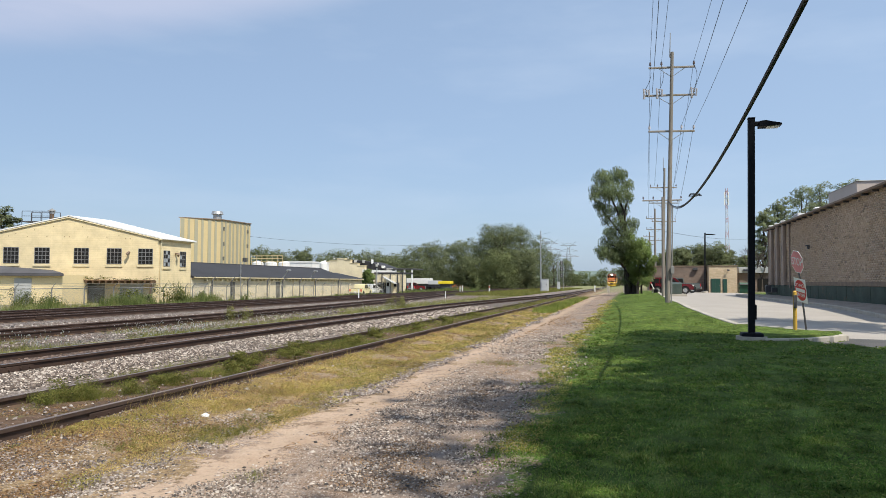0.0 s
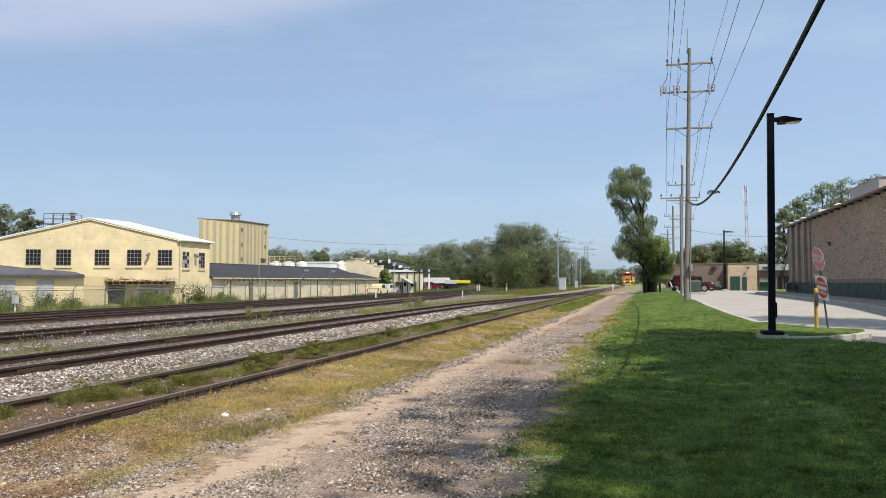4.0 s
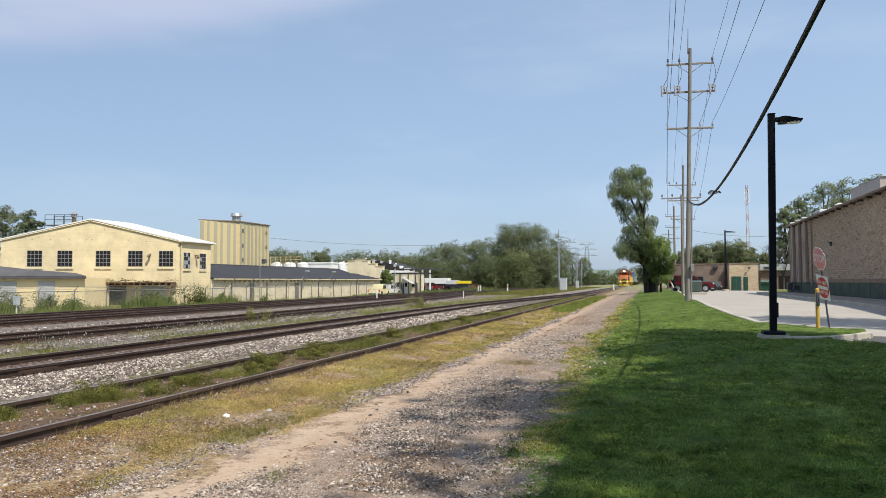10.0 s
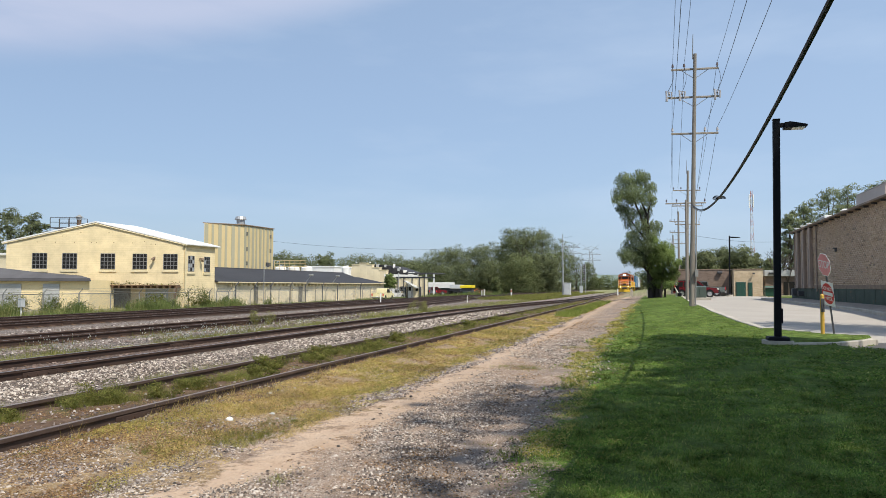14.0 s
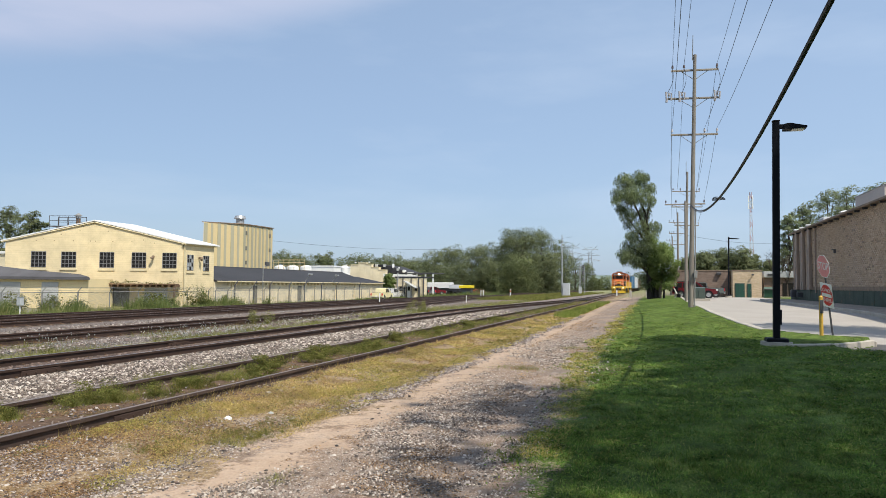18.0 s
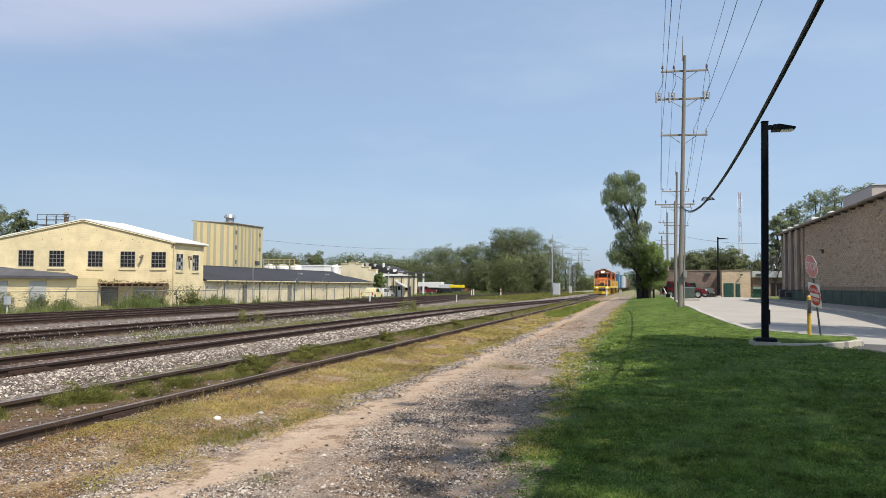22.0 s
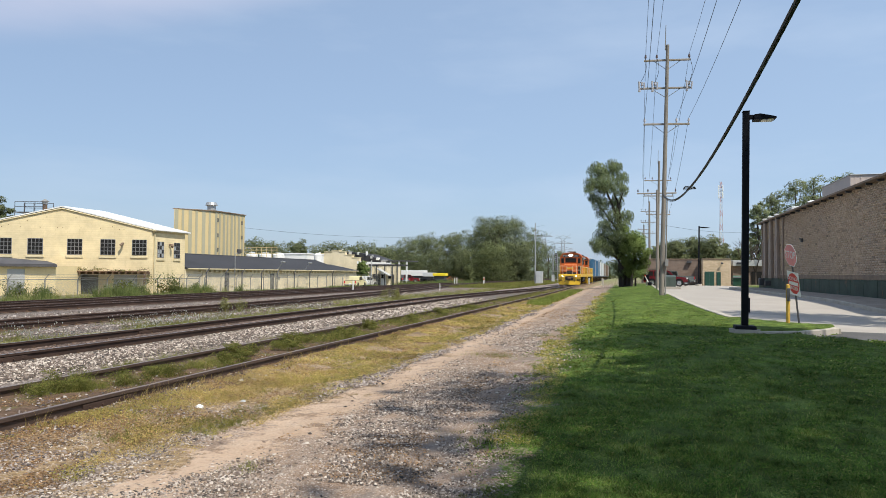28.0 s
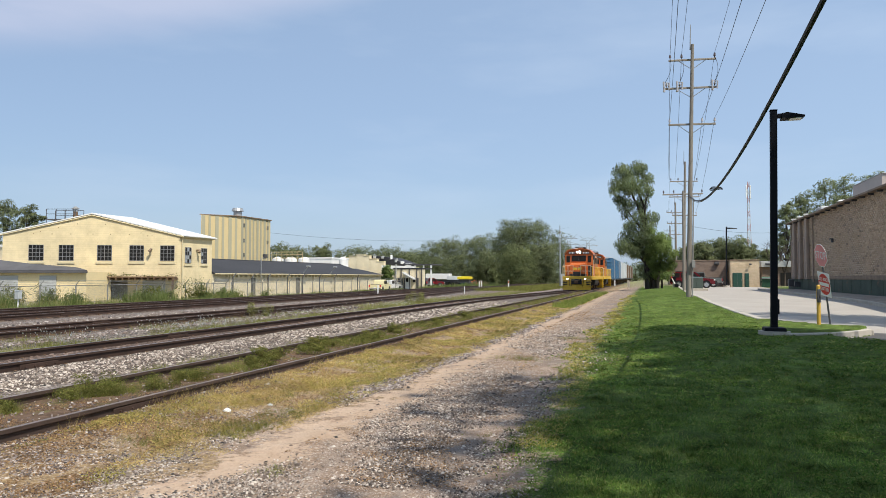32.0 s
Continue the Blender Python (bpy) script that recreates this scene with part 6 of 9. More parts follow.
part("louvre", B((14.4, 105.5, 3.2), (15.4, 105.62, 3.45)), M["frame_dark"], gr)
part("opening", B((16.3, 105.9, 0.4), (18.6, 106.02, 2.2)), M["pane"], gr)


def dumpster():
    d = thing("dumpster", "green steel dumpster with sloping lid", "dumpster", 13.75, 100.0, 0.32)
    body = bmnew()
    prism(body, [(-0.75, 0.05), (-0.85, 1.05), (-0.6, 1.35), (0.75, 1.2), (0.7, 0.05)], -0.62, 0.62, "x")
    part("bin", body, M["green_bin"], d)
    part("lid", B((-0.65, -0.85, 1.18), (0.65, 0.1, 1.26), 0.02, Matrix.Rotation(0.15, 4, "X")), M["frame_dark"], d)
    for s in (-1, 1):
        part("fork_pocket", B((min(s * 0.62, s * 0.72), -0.5, 0.6), (max(s * 0.62, s * 0.72), 0.5, 0.8), 0.01), M["green_bin"], d)
    for x in (-0.6, 0.6):
        part("caster", tube(bmnew(), (x, -0.5, 0.07), (x + 0.08, -0.5, 0.07), 0.07), M["tyre"], d)


dumpster()


def crossing_gate():
    x, y = 2.05, 79.0
    z = float(ground_z(x, y))
    g = thing("crossing_gate", "level crossing gate with its white arm half raised", "crossing gate", x, y, z)
    part("mast", tube(bmnew(), (0, 0, -0.2), (0, 0, 1.5), 0.07, seg=8), M["steel"], g)
    part("mechanism", B((-0.28, -0.25, 0.55), (0.28, 0.25, 1.15), 0.04), M["black"], g)
    arm = tube(bmnew(), (0.15, -0.3, 0.4), (-0.82, -0.3, 2.4), 0.055, 0.035, 6)
    a = part("arm", arm, M["white"], g)
    part("counterweight", B((0.1, -0.4, 0.05), (0.5, -0.2, 0.4), 0.03, None), M["black"], a)
    for k in (0.35, 0.7):
        p = Vector((0.15, -0.3, 0.4)).lerp(Vector((-0.82, -0.3, 2.4)), k)
        part("stripe_band", tube(bmnew(), p - Vector((-0.06, 0, 0.12)), p + Vector((-0.06, 0, 0.12)), 0.06, seg=6), M["sign_red2"], a)


crossing_gate()


def marker(x, y, h, label, mat="white", w=0.09, name="marker_post", top=None):
    p = thing(name, label, "marker post", x, y, float(ground_z(x, y)), group="track markers")
    part("post", B((-w / 2, -w / 2, -0.3), (w / 2, w / 2, h), 0.01), M[mat], p)
    if top:
        part("band", B((-w / 2 - 0.01, -w / 2 - 0.01, h * 0.65), (w / 2 + 0.01, w / 2 + 0.01, h * 0.85)), M[top], p)
    return p


marker(-2.65, 90, 0.9, "short pale marker post by the crossing", "concrete", w=0.14)
marker(-0.9, 88, 0.9, "short pale marker post by the crossing", "concrete", w=0.14)
marker(-3.4, 110, 1.0, "short pale marker post by the crossing", "concrete", w=0.16)
x, z, s = pix_place(905, 520, 110)
marker(x, 110, 1.15, "white and orange switch marker between the lines", w=0.16, top="orange")
x, z, s = pix_place(827, 520, 70)
marker(x, 70, 0.7, "thin white marker stake beside the rails", w=0.06)
x, z, s = pix_place(857, 515, 105)
marker(x, 105, 1.1, "white switch stand leaning beside the rails", w=0.12)
x, z, s = pix_place(853, 515, 104)
marker(x, 104, 1.0, "white switch stand leaning beside the rails", w=0.1)
x, z, s = pix_place(986, 512, 190)
marker(x, 190, 1.1, "pale marker post beside the far track", w=0.2)
x, z, s = pix_place(674, 520, 62)
marker(x, 62, 0.95, "white marker stake in the weeds", w=0.09)
x, z, s = pix_place(1093, 505, 125)
marker(x, 125, 1.0, "pale post beside the main track", w=0.2)


def relay_box(px, Y, w, h, label, z=None):
    x, _, s = pix_place(px, 500, Y)
    z0 = float(ground_z(x, Y)) if z is None else z
    b = thing("signal_cabinet", label, "signal cabinet", x, Y, z0)
    part("plinth", B((-w / 2 - 0.1, -w / 2 - 0.1, -0.3), (w / 2 + 0.1, w / 2 + 0.1, 0.1), 0.02), M["concrete"], b)
    part("case", B((-w / 2, -w / 2, 0.1), (w / 2, w / 2, h), 0.03), M["silver_case"], b)
    part("door", B((-w / 2 + 0.08, -w / 2 - 0.03, 0.2), (w / 2 - 0.08, -w / 2 + 0.01, h - 0.15), 0.01), M["silver_case"], b)
    part("roof_lid", B((-w / 2 - 0.06, -w / 2 - 0.06, h), (w / 2 + 0.06, w / 2 + 0.06, h + 0.08), 0.02), M["silver_case"], b)
    part("door_handle", B((w / 2 - 0.25, -w / 2 - 0.06, h / 2), (w / 2 - 0.2, -w / 2 - 0.03, h / 2 + 0.2)), M["black"], b)
    return b


def track_box(px, Y, label, z):
    x, _, s = pix_place(px, 500, Y)
    b = thing("track_box", label, "track box", x, Y, z)
    part("post", tube(bmnew(), (0, 0, -0.3), (0, 0, 0.5), 0.04, seg=8), M["white"], b)
    part("case", B((-0.15, -0.12, 0.45), (0.15, 0.12, 0.9), 0.02), M["silver_case"], b)
    part("lid", B((-0.17, -0.14, 0.9), (0.17, 0.14, 0.93), 0.01), M["silver_case"], b)
    return b


M["silver_case"] = surface("aluminium_case", (0.55, 0.57, 0.58), 0.08, 1.0, 0.5, 0.3, 0.05)
relay_box(1004, 128, 1.15, 2.05, "tall silver signal cabinet beside the main track", 0.05)
x, _, s = pix_place(996.5, 500, 129)
sp = thing("steel_pole", "slim grey steel pole behind the signal cabinet", "steel pole", x, 129, 0)
part("shaft", tube(bmnew(), (0, 0, -0.3), (0, 0, 10.6), 0.14, 0.07, 8), M["steel"], sp)
part("finial", tube(bmnew(), (0, 0, 9.2), (0, 0, 9.5), 0.16, seg=8), M["grey_post"], sp)


def signal_mast():
    x, _, s = pix_place(1032, 500, 165)
    m = thing("signal_mast", "railway signal mast with ladder and dark heads", "railway signal", x, 165, 0)
    for dx in (-0.65, -0.35, 0.55):
        part("upright", tube(bmnew(), (dx, 0, -0.3), (dx, 0, 6.2), 0.07, 0.05, 6), M["steel"], m)
    for z in np.arange(0.5, 6.1, 0.45):
        part("ladder_rung", tube(bmnew(), (-0.65, 0, z), (-0.35, 0, z), 0.03, seg=5), M["steel"], m)
    for z in (2.6, 4.1, 5.4):
        hd = part("signal_head", B((-0.05, -0.15, z), (0.45, 0.15, z + 1.0), 0.04), M["frame_dark"], m)
        for k in (0.25, 0.72):
            part("lens", tube(bmnew(), (0.2, -0.15, z + k), (0.2, -0.28, z + k), 0.11, seg=10), M["lens"], hd)
    part("base_case", B((-0.75, -0.4, -0.1), (-0.15, 0.4, 1.6), 0.03), M["silver_case"], m)
    part("platform", B((-0.3, -0.4, 2.3), (0.7, 0.4, 2.36)), M["steel"], m)


signal_mast()
b = track_box(40, 33.0, "small grey track box on a short post", -0.05)


def pylon(px, Y, top, label):
    x, zt, s = pix_place(px, top, Y)
    p = thing("lattice_pylon", label, "power pylon", x, Y, 0, group="power pylons")
    for sx in (-1, 1):
        for sy in (-1, 1):
            part("leg", tube(bmnew(), (sx * 3.2, sy * 3.2, 0), (sx * 0.9, sy * 0.9, zt * 0.86), 0.22, 0.16, 5), M["pylon"], p)
    for k in range(7):
        z0, z1 = zt * 0.86 * k / 7, zt * 0.86 * (k + 1) / 7
        r0, r1 = 3.2 - 2.3 * k / 7, 3.2 - 2.3 * (k + 1) / 7
        br = bmnew()
        for sx in (-1, 1):
            tube(br, (sx * r0, -r0, z0), (-sx * r1, -r1, z1), 0.1, seg=4)
        part("bracing", br, M["pylon"], p)
    for z, w in ((0.64, 8.5), (0.77, 8.0), (0.9, 6.5)):
        a = tube(bmnew(), (-w, 0, zt * z), (w, 0, zt * z), 0.18, seg=4)
        tube(a, (-w, 0, zt * z), (0, 0, zt * (z + 0.06)), 0.12, seg=4)
        tube(a, (w, 0, zt * z), (0, 0, zt * (z + 0.06)), 0.12, seg=4)
        part("crossarm", a, M["pylon"], p)
    for s in (-1, 1):
        part("horn", tube(bmnew(), (s * 0.9, 0, zt * 0.86), (s * 6.5, 0, zt), 0.16, 0.1, 4), M["pylon"], p)


pylon(1046, 620, 431, "distant steel lattice power pylon")
pylon(1012, 560, 428, "distant steel lattice power pylon")
for z, sg in ((39, 8), (32, 8)):
    span((-203, 330, z - 13), (-60, 560, z), sg, 0.06, "power_wire", "distant high-voltage wire over the works", n=30)


def radio_mast():
    x, zt, s = pix_place(1332, 336, 250)
    p = thing("radio_mast", "tall red and white lattice radio mast", "radio mast", x, 250, 0.3)
    n = 14
    for k in range(n):
        z0, z1 = zt * k / n, zt * (k + 1) / n
        r0, r1 = 0.35 + 1.1 * (1 - k / n) ** 2.2, 0.35 + 1.1 * (1 - (k + 1) / n) ** 2.2
        mt = M["mast"] if k % 2 else M["mast_pale"]
        for a in range(3):
            t0, t1 = 2 * pi * a / 3, 2 * pi * (a + 1) / 3
            part("mast_leg", tube(bmnew(), (r0 * cos(t0), r0 * sin(t0), z0), (r1 * cos(t0), r1 * sin(t0), z1), 0.07, seg=5), mt, p)
            part("mast_brace", tube(bmnew(), (r0 * cos(t0), r0 * sin(t0), z0), (r1 * cos(t1), r1 * sin(t1), z1), 0.05, seg=4), mt, p)
    for z in (0.93, 0.86):
        for dx in (-0.6, 0.6):
            part("antenna_panel", B((dx - 0.15, -0.4, zt * z - 1), (dx + 0.15, -0.15, zt * z + 1), 0.03), M["white"], p)


radio_mast()


# ---- fence along the yard ----
def fence(x, y0, y1, label, step=3.05, h=1.5, arms=True):
    f = thing("chain_link_fence", label, "fence", 0, 0, 0, kind="structure")
    z = -0.42
    ys = np.arange(y0, y1, step)
    first = None
    for y in ys:
        bm = tube(bmnew(), (0, 0, -0.2), (0, 0, h), 0.045, seg=7)
        if arms:
            tube(bm, (0, 0, h), (0.3, 0, h + 0.32), 0.03, seg=6)
        if first is None:
            first = part("post", bm, M["grey_post"], f)
            first.location = (x, y, z)
        else:
            bm.free()
            shared("post", first, f, Matrix.Translation((x, y, z)))
    part("top_rail", tube(bmnew(), (x, y0, z + h - 0.03), (x, ys[-1], z + h - 0.03), 0.025, seg=6), M["grey_post"], f)
    for k in range(3):
        if arms:
            part("barbed_wire", tube(bmnew(), (x + 0.1 * (k + 1), y0, z + h + 0.1 * (k + 1)), (x + 0.1 * (k + 1), ys[-1], z + h + 0.1 * (k + 1)), 0.008, seg=4), M["grey_post"], f)
    # woven wire as thin strands
    a = np.arange(y0, ys[-1], 0.07)
    V, F = [], []
    for sgn in (1, -1):
        p0 = np.stack([np.full_like(a, x), a, np.full_like(a, z)], 1)
        p1 = p0 + np.array([0, sgn * h * 0.9, h])
        w = np.array([0, 0.0035, 0])
        n0 = sum(len(v) for v in V)
        V.append(np.stack([p0 - w, p0 + w, p1 + w, p1 - w], 1).reshape(-1, 3))
        F.append(np.arange(len(a) * 4).reshape(-1, 4) + n0)
    o = raw("wire_mesh", np.concatenate(V), np.concatenate(F), M["steel"], f)
    tagged(o, kind="stuff")


fence(-37.6, 20, 62, "weathered chain-link fence with barbed wire before the workshop")
fence(-40.4, 62, 128, "grey chain-link fence along the low store")
# tall posts with bent tops along the low store
for px in (418, 452, 480, 514, 541, 571, 598, 638):
    yaw = radians(16.06)
    ang = math.atan2(px - 784, 1305.0) - yaw
    y = -40.9 / math.tan(ang)
    p = thing("tall_fence_post", "tall rusty post with a bent top by the low store", "fence post", -40.9, y, -0.42, group="tall fence posts")
    bm = tube(bmnew(), (0, 0, -0.2), (0, 0, 2.0), 0.07, seg=8)
    tube(bm, (0, 0, 2.0), (0.0, 0.55, 2.4), 0.05, seg=6)
    part("shaft", bm, M["frame_dark"], p)
pp = thing("wall_pole", "thin steel pole with a lamp on the low store", "pole", -41.4, 72.6, -0.42)
bm = tube(bmnew(), (0, 0, 0), (0, 0, 4.0), 0.045, seg=8)
tube(bm, (0, 0, 4.0), (0, 0.7, 4.25), 0.035, seg=6)
part("shaft", bm, M["steel"], pp)
part("lamp_head", B((-0.12, 0.5, 4.1), (0.12, 1.0, 4.6), 0.04), M["frame_dark"], pp)


# ---- roof gear of the workshop ----
def roof_gear():
    g = thing("roof_platform", "dark railed platform on the workshop roof", "roof platform", -53.1, 56.9, 6.2, 16)
    part("deck", B((-1.35, -0.8, 0.75), (1.35, 0.8, 0.83)), M["frame_dark"], g)
    for x in (-1.35, -0.45, 0.45, 1.35):
        for y in (-0.8, 0.8):
            part("post", tube(bmnew(), (x, y, -0.5), (x, y, 1.75), 0.03, seg=6), M["frame_dark"], g)
    for z in (1.3, 1.75):
        for y in (-0.8, 0.8):
            part("rail", tube(bmnew(), (-1.35, y, z), (1.35, y, z), 0.025, seg=6), M["frame_dark"], g)
    v = thing("roof_stack", "round metal vent stack with conical cap", "vent stack", -52.4, 57.4, 6.3)
    part("pipe", tube(bmnew(), (0, 0, -0.3), (0, 0, 1.7), 0.2, seg=14), M["rust"], v)
    part("collar", tube(bmnew(), (0, 0, 1.5), (0, 0, 1.72), 0.24, 0.26, 14), M["steel"], v)
    part("cap", tube(bmnew(), (0, 0, 1.76), (0, 0, 2.0), 0.38, 0.06, 14), M["grey_post"], v)
    w = thing("roof_vent", "small pale roof vent on the workshop", "roof vent", -55.6, 56.6, 5.6)
    part("pipe", tube(bmnew(), (0, 0, -0.3), (0, 0, 0.75), 0.12, seg=10), M["white"], w)
    part("cap", tube(bmnew(), (0, 0, 0.78), (0, 0, 0.95), 0.24, 0.05, 10), M["white"], w)


roof_gear()


# ---- far works: tanks, sheds, vehicles ----
def at_pix(px, py, Y):
    x, z, s = pix_place(px, py, Y)
    return x, z, s


def far_block(name, label, px0, px1, ptop, Y, depth, mat, roof=None, peak=None, base=-0.4):
    x0, zt, _ = at_pix(px0, ptop, Y)
    x1, _, _ = at_pix(px1, ptop, Y)
    b = thing(name, label, "works building", 0, 0, 0, kind="structure")
    if peak:
        zp = at_pix(px0, peak, Y)[1]
        part("wall", prism(bmnew(), [(x0, base), (x0, zt), ((x0 + x1) / 2, zp - 0.1), (x1, zt), (x1, base)], Y, Y + depth, "y"), M[mat], b)
        part("roof", prism(bmnew(), [(x0 - 0.3, zt), ((x0 + x1) / 2, zp), (x1 + 0.3, zt), (x1 + 0.3, zt + 0.15), ((x0 + x1) / 2, zp + 0.15), (x0 - 0.3, zt + 0.15)], Y - 0.4, Y + depth, "y"), M[roof or "dark_roof"], b)
    else:
        part("wall", B((x0, Y, base), (x1, Y + depth, zt)), M[mat], b)
        part("coping", B((x0 - 0.1, Y - 0.1, zt), (x1 + 0.1, Y + depth, zt + 0.25), 0.03), M[roof or "sill"], b)
    return b, x0, x1, zt


def works_hall():
    """Beige hall behind a parapet that steps up and down, its dark roof falling away to one side."""
    Y = 142
    at = lambda p, q, d=Y: at_pix(p, q, d)[:2]
    b = thing("works_building", "beige works hall with stepped parapet and dark roof", "works building", 0, 0, 0, kind="structure")
    for p0, p1, q in ((608, 622.9, 470.5), (623, 635.9, 467.5), (636, 648.9, 464.5), (649, 658.9, 467), (659, 671.9, 472.5), (672, 684, 477)):
        (x0, z), x1 = at(p0, q), at(p1, q)[0]
        w = part("parapet_wall", B((x0, Y, -0.4), (x1, Y + 1.2, z)), M["cream_low"], b)
        part("coping", B((x0 - 0.08, Y - 0.1, z), (x1 + 0.08, Y + 1.3, z + 0.14), 0.03), M["sill"], w)
    D = Y + 1.6
    up = [at(p, q, D) for p, q in ((655, 466.5), (668, 466.5), (691, 469), (726, 481.5))]
    low = [at(p, q, D) for p, q in ((726, 484), (690, 484), (655, 478))]
    part("roof", prism(bmnew(), up + low, D, D + 9, "y"), M["dark_roof"], b)
    (x0, z0), (x1, z1) = at(684, 483), at(744, 491)
    part("wall", B((x0, Y - 1, -0.4), (x1, Y + 1.2, z0 - 0.5)), M["cream_low"], b)
    part("fascia", prism(bmnew(), [(x0, z0 - 0.7), (x0, z0), (x1, z0 - 0.3), (x1, z0 - 0.75)], Y - 1.2, Y - 1.0, "y"), M["white_metal"], b)
    for px, q, h, w in ((662, 467, 0.9, 0.5), (676, 467.5, 0.7, 0.35), (691, 469, 2.4, 0.16), (700, 474, 0.6, 0.4), (711, 477, 0.7, 0.5), (721, 481, 0.6, 0.8)):
        x, z = at(px, q, Y - 0.6)
        part("roof_unit", B((x - w / 2, D - 0.5, z - 0.4), (x + w / 2, D + 0.6, z + 0.2 * h), 0.04), M["white_metal" if px % 2 else "grey_panel"], b)
    for px, q in ((612, 468), (628, 463.5), (652, 463), (705, 472), (730, 481)):
        x, z = at(px, q, Y - 0.3)
        ln = part("roof_lamp", tube(bmnew(), (x, Y + 0.6, z - 0.9), (x, Y + 0.6, z), 0.04, seg=6), M["frame_dark"], b)
        part("head", B((x - 0.15, Y + 0.4, z - 0.05), (x + 0.15, Y + 0.8, z + 0.1), 0.03), M["white_metal"], ln)


works_hall()
bb, bx0, bx1, bzt = far_block("beige_shed", "beige shed with a lean-to door roof", 702, 752, 490.5, 118, 1.6, "cream_low", "dark_roof")
for k, (f0, f1, mt) in enumerate(((0.06, 0.12, "bay_dark"), (0.3, 0.4, "frame_dark"), (0.46, 0.5, "grey_panel"), (0.84, 0.88, "frame_dark"))):
    part("door", B((bx0 + (bx1 - bx0) * f0, 117.93, -0.4), (bx0 + (bx1 - bx0) * f1, 118.02, 1.45)), M[mt], bb)
for k in range(7):
    xk = bx0 + (bx1 - bx0) * (k + 0.5) / 7
    part("wall_batten", B((xk - 0.05, 117.93, -0.4), (xk + 0.05, 118.0, bzt)), M["cream_low"], bb)
part("wall_pipe", tube(bmnew(), (bx0 + 0.5, 117.7, -0.4), (bx0 + 0.5, 117.7, bzt + 0.9), 0.09, seg=8), M["grey_panel"], bb)
part("roller_door", B((bx0 + (bx1 - bx0) * 0.42, 117.9, -0.4), (bx0 + (bx1 - bx0) * 0.6, 117.99, 1.9), 0.01), M["white"], bb)
for f in (0.26, 0.55, 0.81, 0.985):
    part("column", B((bx0 + (bx1 - bx0) * f, 117.8, -0.4), (bx0 + (bx1 - bx0) * f + 0.12, 117.97, bzt)), M["frame_dark"], bb)
for f in (0.14, 0.43, 0.68):
    w = part("window", B((bx0 + (bx1 - bx0) * f, 117.9, 0.75), (bx0 + (bx1 - bx0) * f + 0.5, 117.99, 1.5), 0.01), M["frame_dark"], bb)
    part("pane", B((bx0 + (bx1 - bx0) * f + 0.06, 117.88, 0.81), (bx0 + (bx1 - bx0) * f + 0.44, 117.91, 1.44)), M["pane"], w)
lean = prism(bmnew(), [(bx0 + 2.0, 2.3), (bx0 + 4.0, 1.2), (bx0 + 4.0, 1.35), (bx0 + 2.0, 2.45)], 116.3, 118, "y")
part("lean_to_roof", lean, M["grey_panel"], bb)
# open steel canopy beside the shed
cx0, czt, cs = at_pix(742, 481, 128)
cx1 = at_pix(772, 481, 128)[0]
cn = thing("steel_canopy", "open steel canopy frame beside the beige shed", "canopy", 0, 0, 0, kind="structure")
part("roof", B((cx0 - 2, 127, czt - 0.2), (cx1, 134, czt), 0.02), M["frame_dark"], cn)
for x in (cx0, (cx0 + cx1) / 2, cx1 - 0.2):
    part("column", B((x - 0.12, 127.1, -0.4), (x + 0.12, 127.4, czt - 0.2)), M["white_metal"], cn)
part("beam", B((cx0 - 2, 127, czt - 1.0), (cx1, 127.2, czt - 0.75)), M["frame_dark"], cn)


def tank(px, ptop, Y, wpx, label, flat=True):
    x, zt, s = at_pix(px, ptop, Y)
    r = wpx * s / 2
    t = thing("storage_tank", label, "storage tank", x, Y, -0.4, group="storage tanks")
    part("shell", tube(bmnew(), (0, 0, 0), (0, 0, zt + 0.1), r, seg=24), M["white"], t)
    part("lid", tube(bmnew(), (0, 0, zt + 0.1), (0, 0, zt + 0.5), r * 1.02, r * 0.5, 24), M["white_metal"], t)
    part("band", tube(bmnew(), (0, 0, zt * 0.7), (0, 0, zt * 0.7 + 0.15), r * 1.01, seg=24), M["grey_panel"], t)


for px, w in ((497, 20), (520, 22), (543, 20), (612, 14)):
    tank(px, 470, 125, w, "white cylindrical storage tank behind the low store")
far_block("white_tank_house", "long white low structure beside the tanks", 535, 592, 472, 128, 8, "white", "white_metal")
gx0, gzt, gs = at_pix(486, 460, 118)
gx1 = at_pix(540, 463, 118)[0]
gw = thing("gantry_walkway", "yellow railed gantry walkway above the tanks", "walkway", 0, 0, 0, kind="structure")
part("deck", B((gx0, 118, gzt - 1.1), (gx1, 119, gzt - 1.0)), M["stripe_yellow"], gw)
for z in (gzt - 0.5, gzt):
    part("rail", tube(bmnew(), (gx0, 118, z), (gx1, 118, z), 0.05, seg=6), M["stripe_yellow"], gw)
for x in np.linspace(gx0, gx1, 7):
    part("post", tube(bmnew(), (x, 118, -0.4), (x, 118, gzt), 0.05, seg=6), M["stripe_yellow"], gw)


